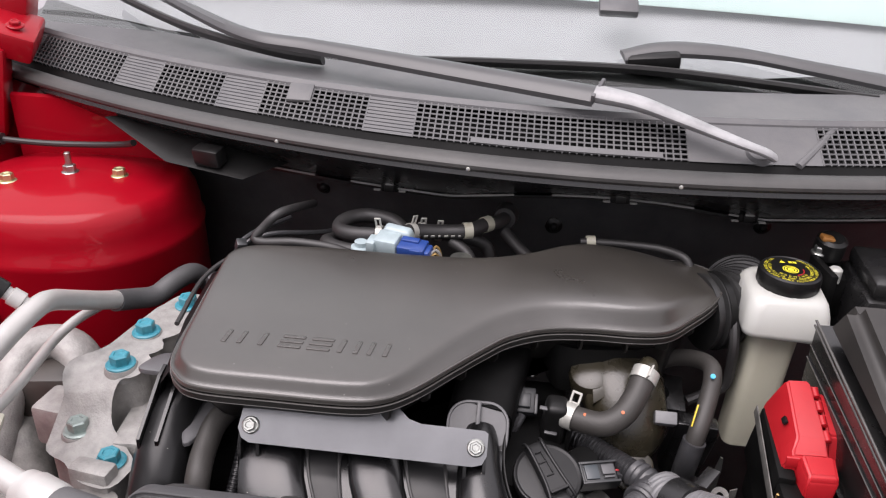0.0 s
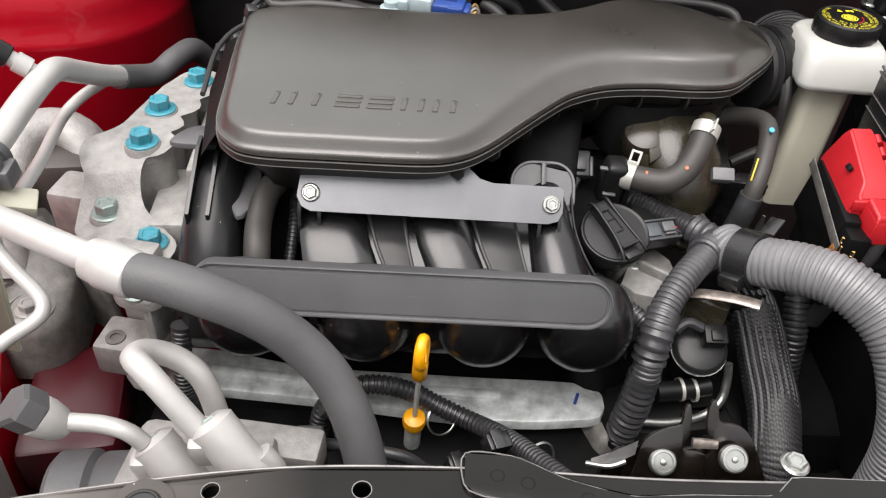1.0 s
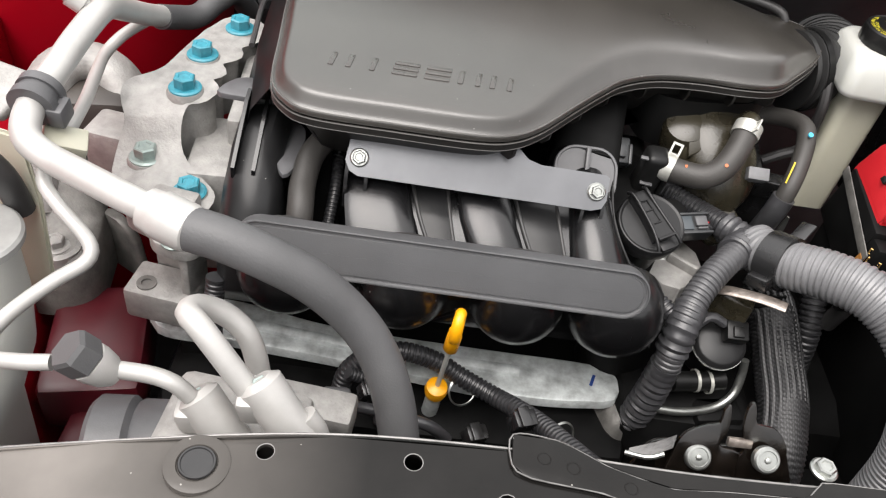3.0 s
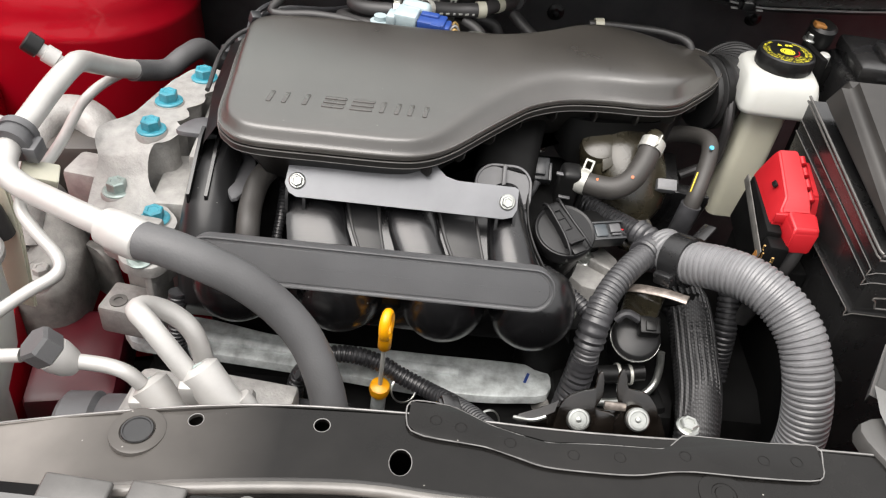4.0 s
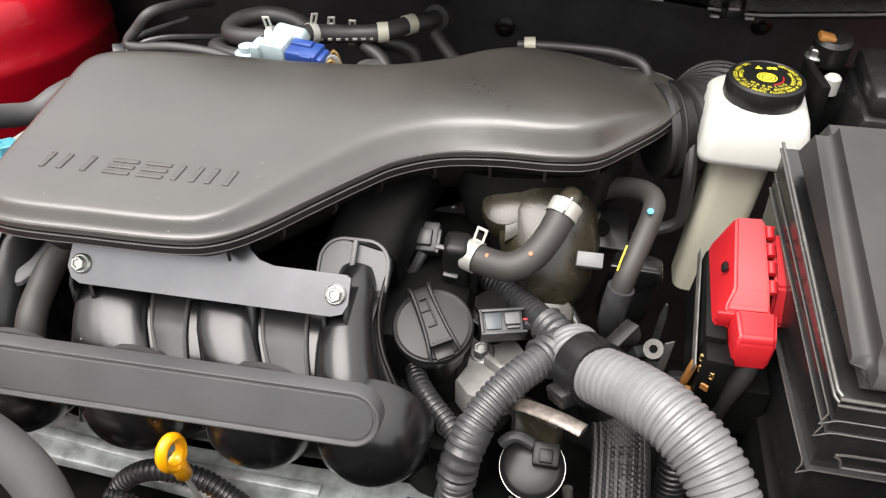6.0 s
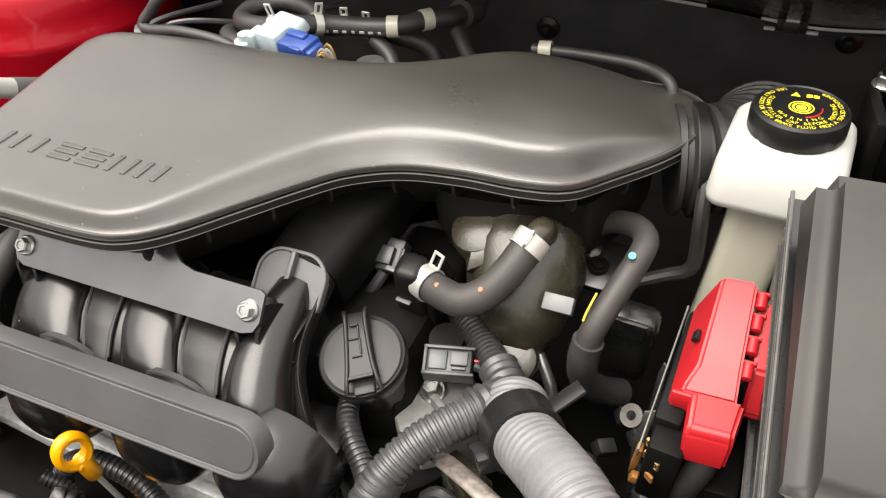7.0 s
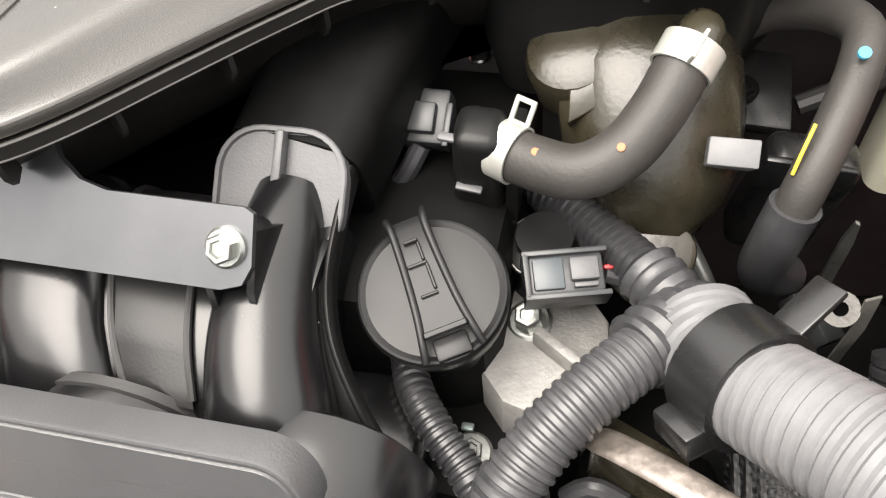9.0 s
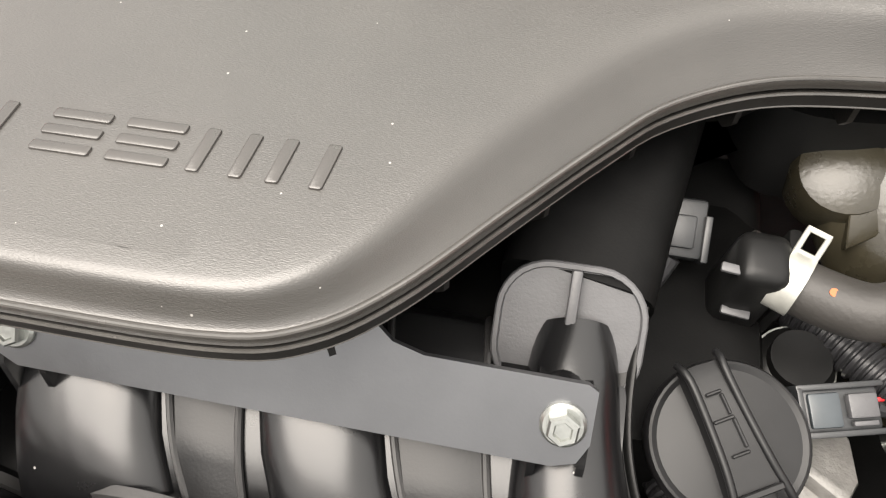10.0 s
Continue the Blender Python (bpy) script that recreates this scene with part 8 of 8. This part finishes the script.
bm = bmesh.new()
for a, b in (((-0.0180, -0.024), (-0.0185, -0.006)), ((0.0180, -0.024), (0.0200, -0.006))):
    tube(bm, [TM @ Vector((*a, 0.002)), TM @ Vector(((a[0] + b[0]) / 2, (a[1] + b[1]) / 2, 0.002)), TM @ Vector((*b, 0.002))], 0.0014, 8, 0.004)
part("tongue_fold", bm, EDGEGLINT, support, "bright folded edges")
bm = bmesh.new()
lathe(bm, [(0.017, -0.001), (0.0165, 0.0006), (0.0145, 0.0010), (0.0085, 0.0010), (0.0080, 0.0003), (0.0062, 0.0003), (0.0056, 0.0010), (0.002, 0.0012)], pose(0.139, 0.2265, 0.7570), 32)
part("pressing", bm, SUPPORT, support, "round pressing stamped in the plate")
bm = bmesh.new()
box(bm, (0.045, 0.020, 0.022), pose(0.215, 0.185, 0.735, 10, 0, 4), 0.008)
part("rubber_stop", bm, RUBBER, support, "black rubber stop")

latch = thing("bonnet_latch", (0.07, 0.285, 0.68), "dark greasy bonnet latch with two bright rivets", "latch")
LM = axes_at((0.072, 0.289, 0.746), (0, -0.88, 0.47))
bm = bmesh.new()
slab(bm, outline([(-0.036, -0.030), (0.004, -0.030), (0.006, -0.006), (0.005, 0.003), (-0.008, 0.006), (-0.005, 0.015), (-0.005, 0.025), (-0.007, 0.034), (-0.010, 0.031), (-0.011, 0.021), (-0.018, 0.019), (-0.031, 0.011), (-0.036, -0.004)], 0.003), LM, -0.003, 0.0, 0.0006)
part("claw", bm, GREASY, latch, "hooked black claw")
bm = bmesh.new()
slab(bm, outline([(0.003, -0.030), (0.037, -0.030), (0.038, 0.002), (0.033, 0.014), (0.026, 0.020), (0.014, 0.022), (0.012, 0.029), (0.009, 0.036), (0.006, 0.032), (0.006, 0.018), (0.010, 0.004), (0.006, -0.006)], 0.003), LM, -0.0065, -0.0035, 0.0006)
part("claw", bm, GREASY, latch, "hooked black claw")
bm = bmesh.new()
slab(bm, outline([(-0.052, -0.040), (0.044, -0.040), (0.044, -0.004), (0.030, 0.004), (-0.010, 0.000), (-0.040, 0.0), (-0.052, -0.012)], 0.004), LM, -0.014, -0.011, 0.0006)
part("back_plate", bm, GREASY, latch, "oily dark plate")
for x, y, z in ((0.052, 0.2865, 0.7445), (0.093, 0.2855, 0.7515)):
    bm = bmesh.new()
    lathe(bm, [(0.0085, -0.004), (0.0085, 0.0), (0.0074, 0.0014), (0.0060, 0.0015), (0.0056, 0.0010), (0.0022, 0.0010), (0.0018, 0.0020), (0.0008, 0.0024)], axes_at((x, y, z), (0, -0.70, 0.71)), 28)
    part("rivet", bm, ZINC, latch, "bright round rivet")
bm = bmesh.new()
loft(bm, [[Vector(p) for p in row] for row in (((0.008, 0.284, 0.738), (0.010, 0.290, 0.740), (0.010, 0.291, 0.730)), ((0.022, 0.284, 0.743), (0.024, 0.292, 0.746), (0.024, 0.292, 0.735)), ((0.034, 0.287, 0.750), (0.037, 0.295, 0.753), (0.037, 0.296, 0.740)))], closed=False, cap=(False, False))
bmesh.ops.solidify(bm, geom=bm.faces[:], thickness=0.002)
part("side_arm", bm, GREASY, latch, "stained folded side arm")
bm = bmesh.new()
tube(bm, [(0.006, 0.285, 0.742), (0.018, 0.280, 0.747), (0.028, 0.282, 0.750)], 0.0016, 8, 0.003)
part("spring_wire", bm, ZINC, latch, "bright bent wire")
bm = bmesh.new()
box(bm, (0.014, 0.006, 0.006), LM @ pose(0.002, -0.020, 0.002), 0.001)
part("pawl_tip", bm, OILY, latch)
bm = bmesh.new()
box(bm, (0.016, 0.006, 0.004), LM @ pose(0.006, 0.008, -0.004), 0.001)
part("striker_tongue", bm, OILY, latch)

shield = thing("sight_shield", (-0.10, 0.10, 0.70), "grey plastic sight shield ahead of the radiator support", "shield")
bm = bmesh.new()
outer = [(-0.50, 0.182), (-0.28, 0.178), (-0.18, 0.174), (-0.12, 0.177), (-0.055, 0.180), (0.068, 0.186), (0.071, 0.155), (0.068, 0.02), (-0.50, 0.0)][::-1]
cut = [[(-0.50 + 0.20 + 0.0, 0.145), (-0.225, 0.143), (-0.217, 0.120), (-0.23, 0.095), (-0.30, 0.09)], [(-0.195, 0.108), (-0.15, 0.103), (-0.14, 0.07), (-0.20, 0.07)]]
slab(bm, outer, pose(0, 0, 0), 0.759, 0.762, 0, cut)
bmesh.ops.subdivide_edges(bm, edges=bm.edges[:], cuts=3, use_grid_fill=True)
bmesh.ops.subdivide_edges(bm, edges=bm.edges[:], cuts=1, use_grid_fill=True)
for v in bm.verts:
    v.co.z += 0.010 * math.exp(-((v.co.y - 0.128 + 0.03 * v.co.x) / 0.026) ** 2) - 0.9 * max(0, 0.12 - v.co.y) ** 2
part("panel", bm, SHIELD, shield, sharp=40)
for q in cut:
    bm = bmesh.new()
    rim(bm, [Vector((x, y, 0.7620 + 0.010 * math.exp(-((y - 0.128 + 0.03 * x) / 0.026) ** 2) - 0.9 * max(0, 0.12 - y) ** 2)) for x, y in outline(q, 0.004)], 0.0022)
    part("opening_edge", bm, SHIELD, shield, "rounded edge of the opening")
bm = bmesh.new()
lathe(bm, [(0.0145, -0.001), (0.0135, 0.002), (0.011, 0.003), (0.0105, 0.0022), (0.002, 0.0022)], pose(-0.124, 0.170, 0.7625), 28)
part("push_clip", bm, SHIELD, shield, "grey round push clip")
for x, w in ((-0.262, 0.042), (-0.214, 0.034)):
    bm = bmesh.new()
    box(bm, (w, 0.018, 0.005), pose(x, 0.187, 0.7560, 8, 0, -4), 0.002, 3)
    part("hook_pad", bm, TONGUE, shield)
bm = bmesh.new()
box(bm, (0.060, 0.014, 0.006), pose(-0.165, 0.186, 0.754, 0, 0, 2), 0.002)
pocket = part("pocket", bm, DARK, shield, "dark pocket with a clip")
bm = bmesh.new()
lathe(bm, [(0.0070, -0.002), (0.0066, 0.0008), (0.004, 0.0014)], pose(-0.160, 0.187, 0.757), 20)
part("clip", bm, TONGUE, pocket, "dull grey clip")
bm = bmesh.new()
lathe(bm, [(0.006, 0), (0.006, 0.004), (0.004, 0.006)], pose(0.052, 0.186, 0.757), 16)
box(bm, (0.045, 0.008, 0.003), pose(0.02, 0.189, 0.756), 0.001)
part("stud", bm, ZINC, shield, "small bright stud")
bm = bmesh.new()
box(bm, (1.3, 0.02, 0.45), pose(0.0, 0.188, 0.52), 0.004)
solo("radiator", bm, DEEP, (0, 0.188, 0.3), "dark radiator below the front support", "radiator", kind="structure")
bm = bmesh.new()
box(bm, (1.75, 0.20, 0.50), pose(0.0, 0.06, 0.44), 0.05, 4)
solo("front_bumper", bm, REDPAINT, (0, 0.06, 0.2), "red painted front bumper below the shield", "bumper", kind="structure")
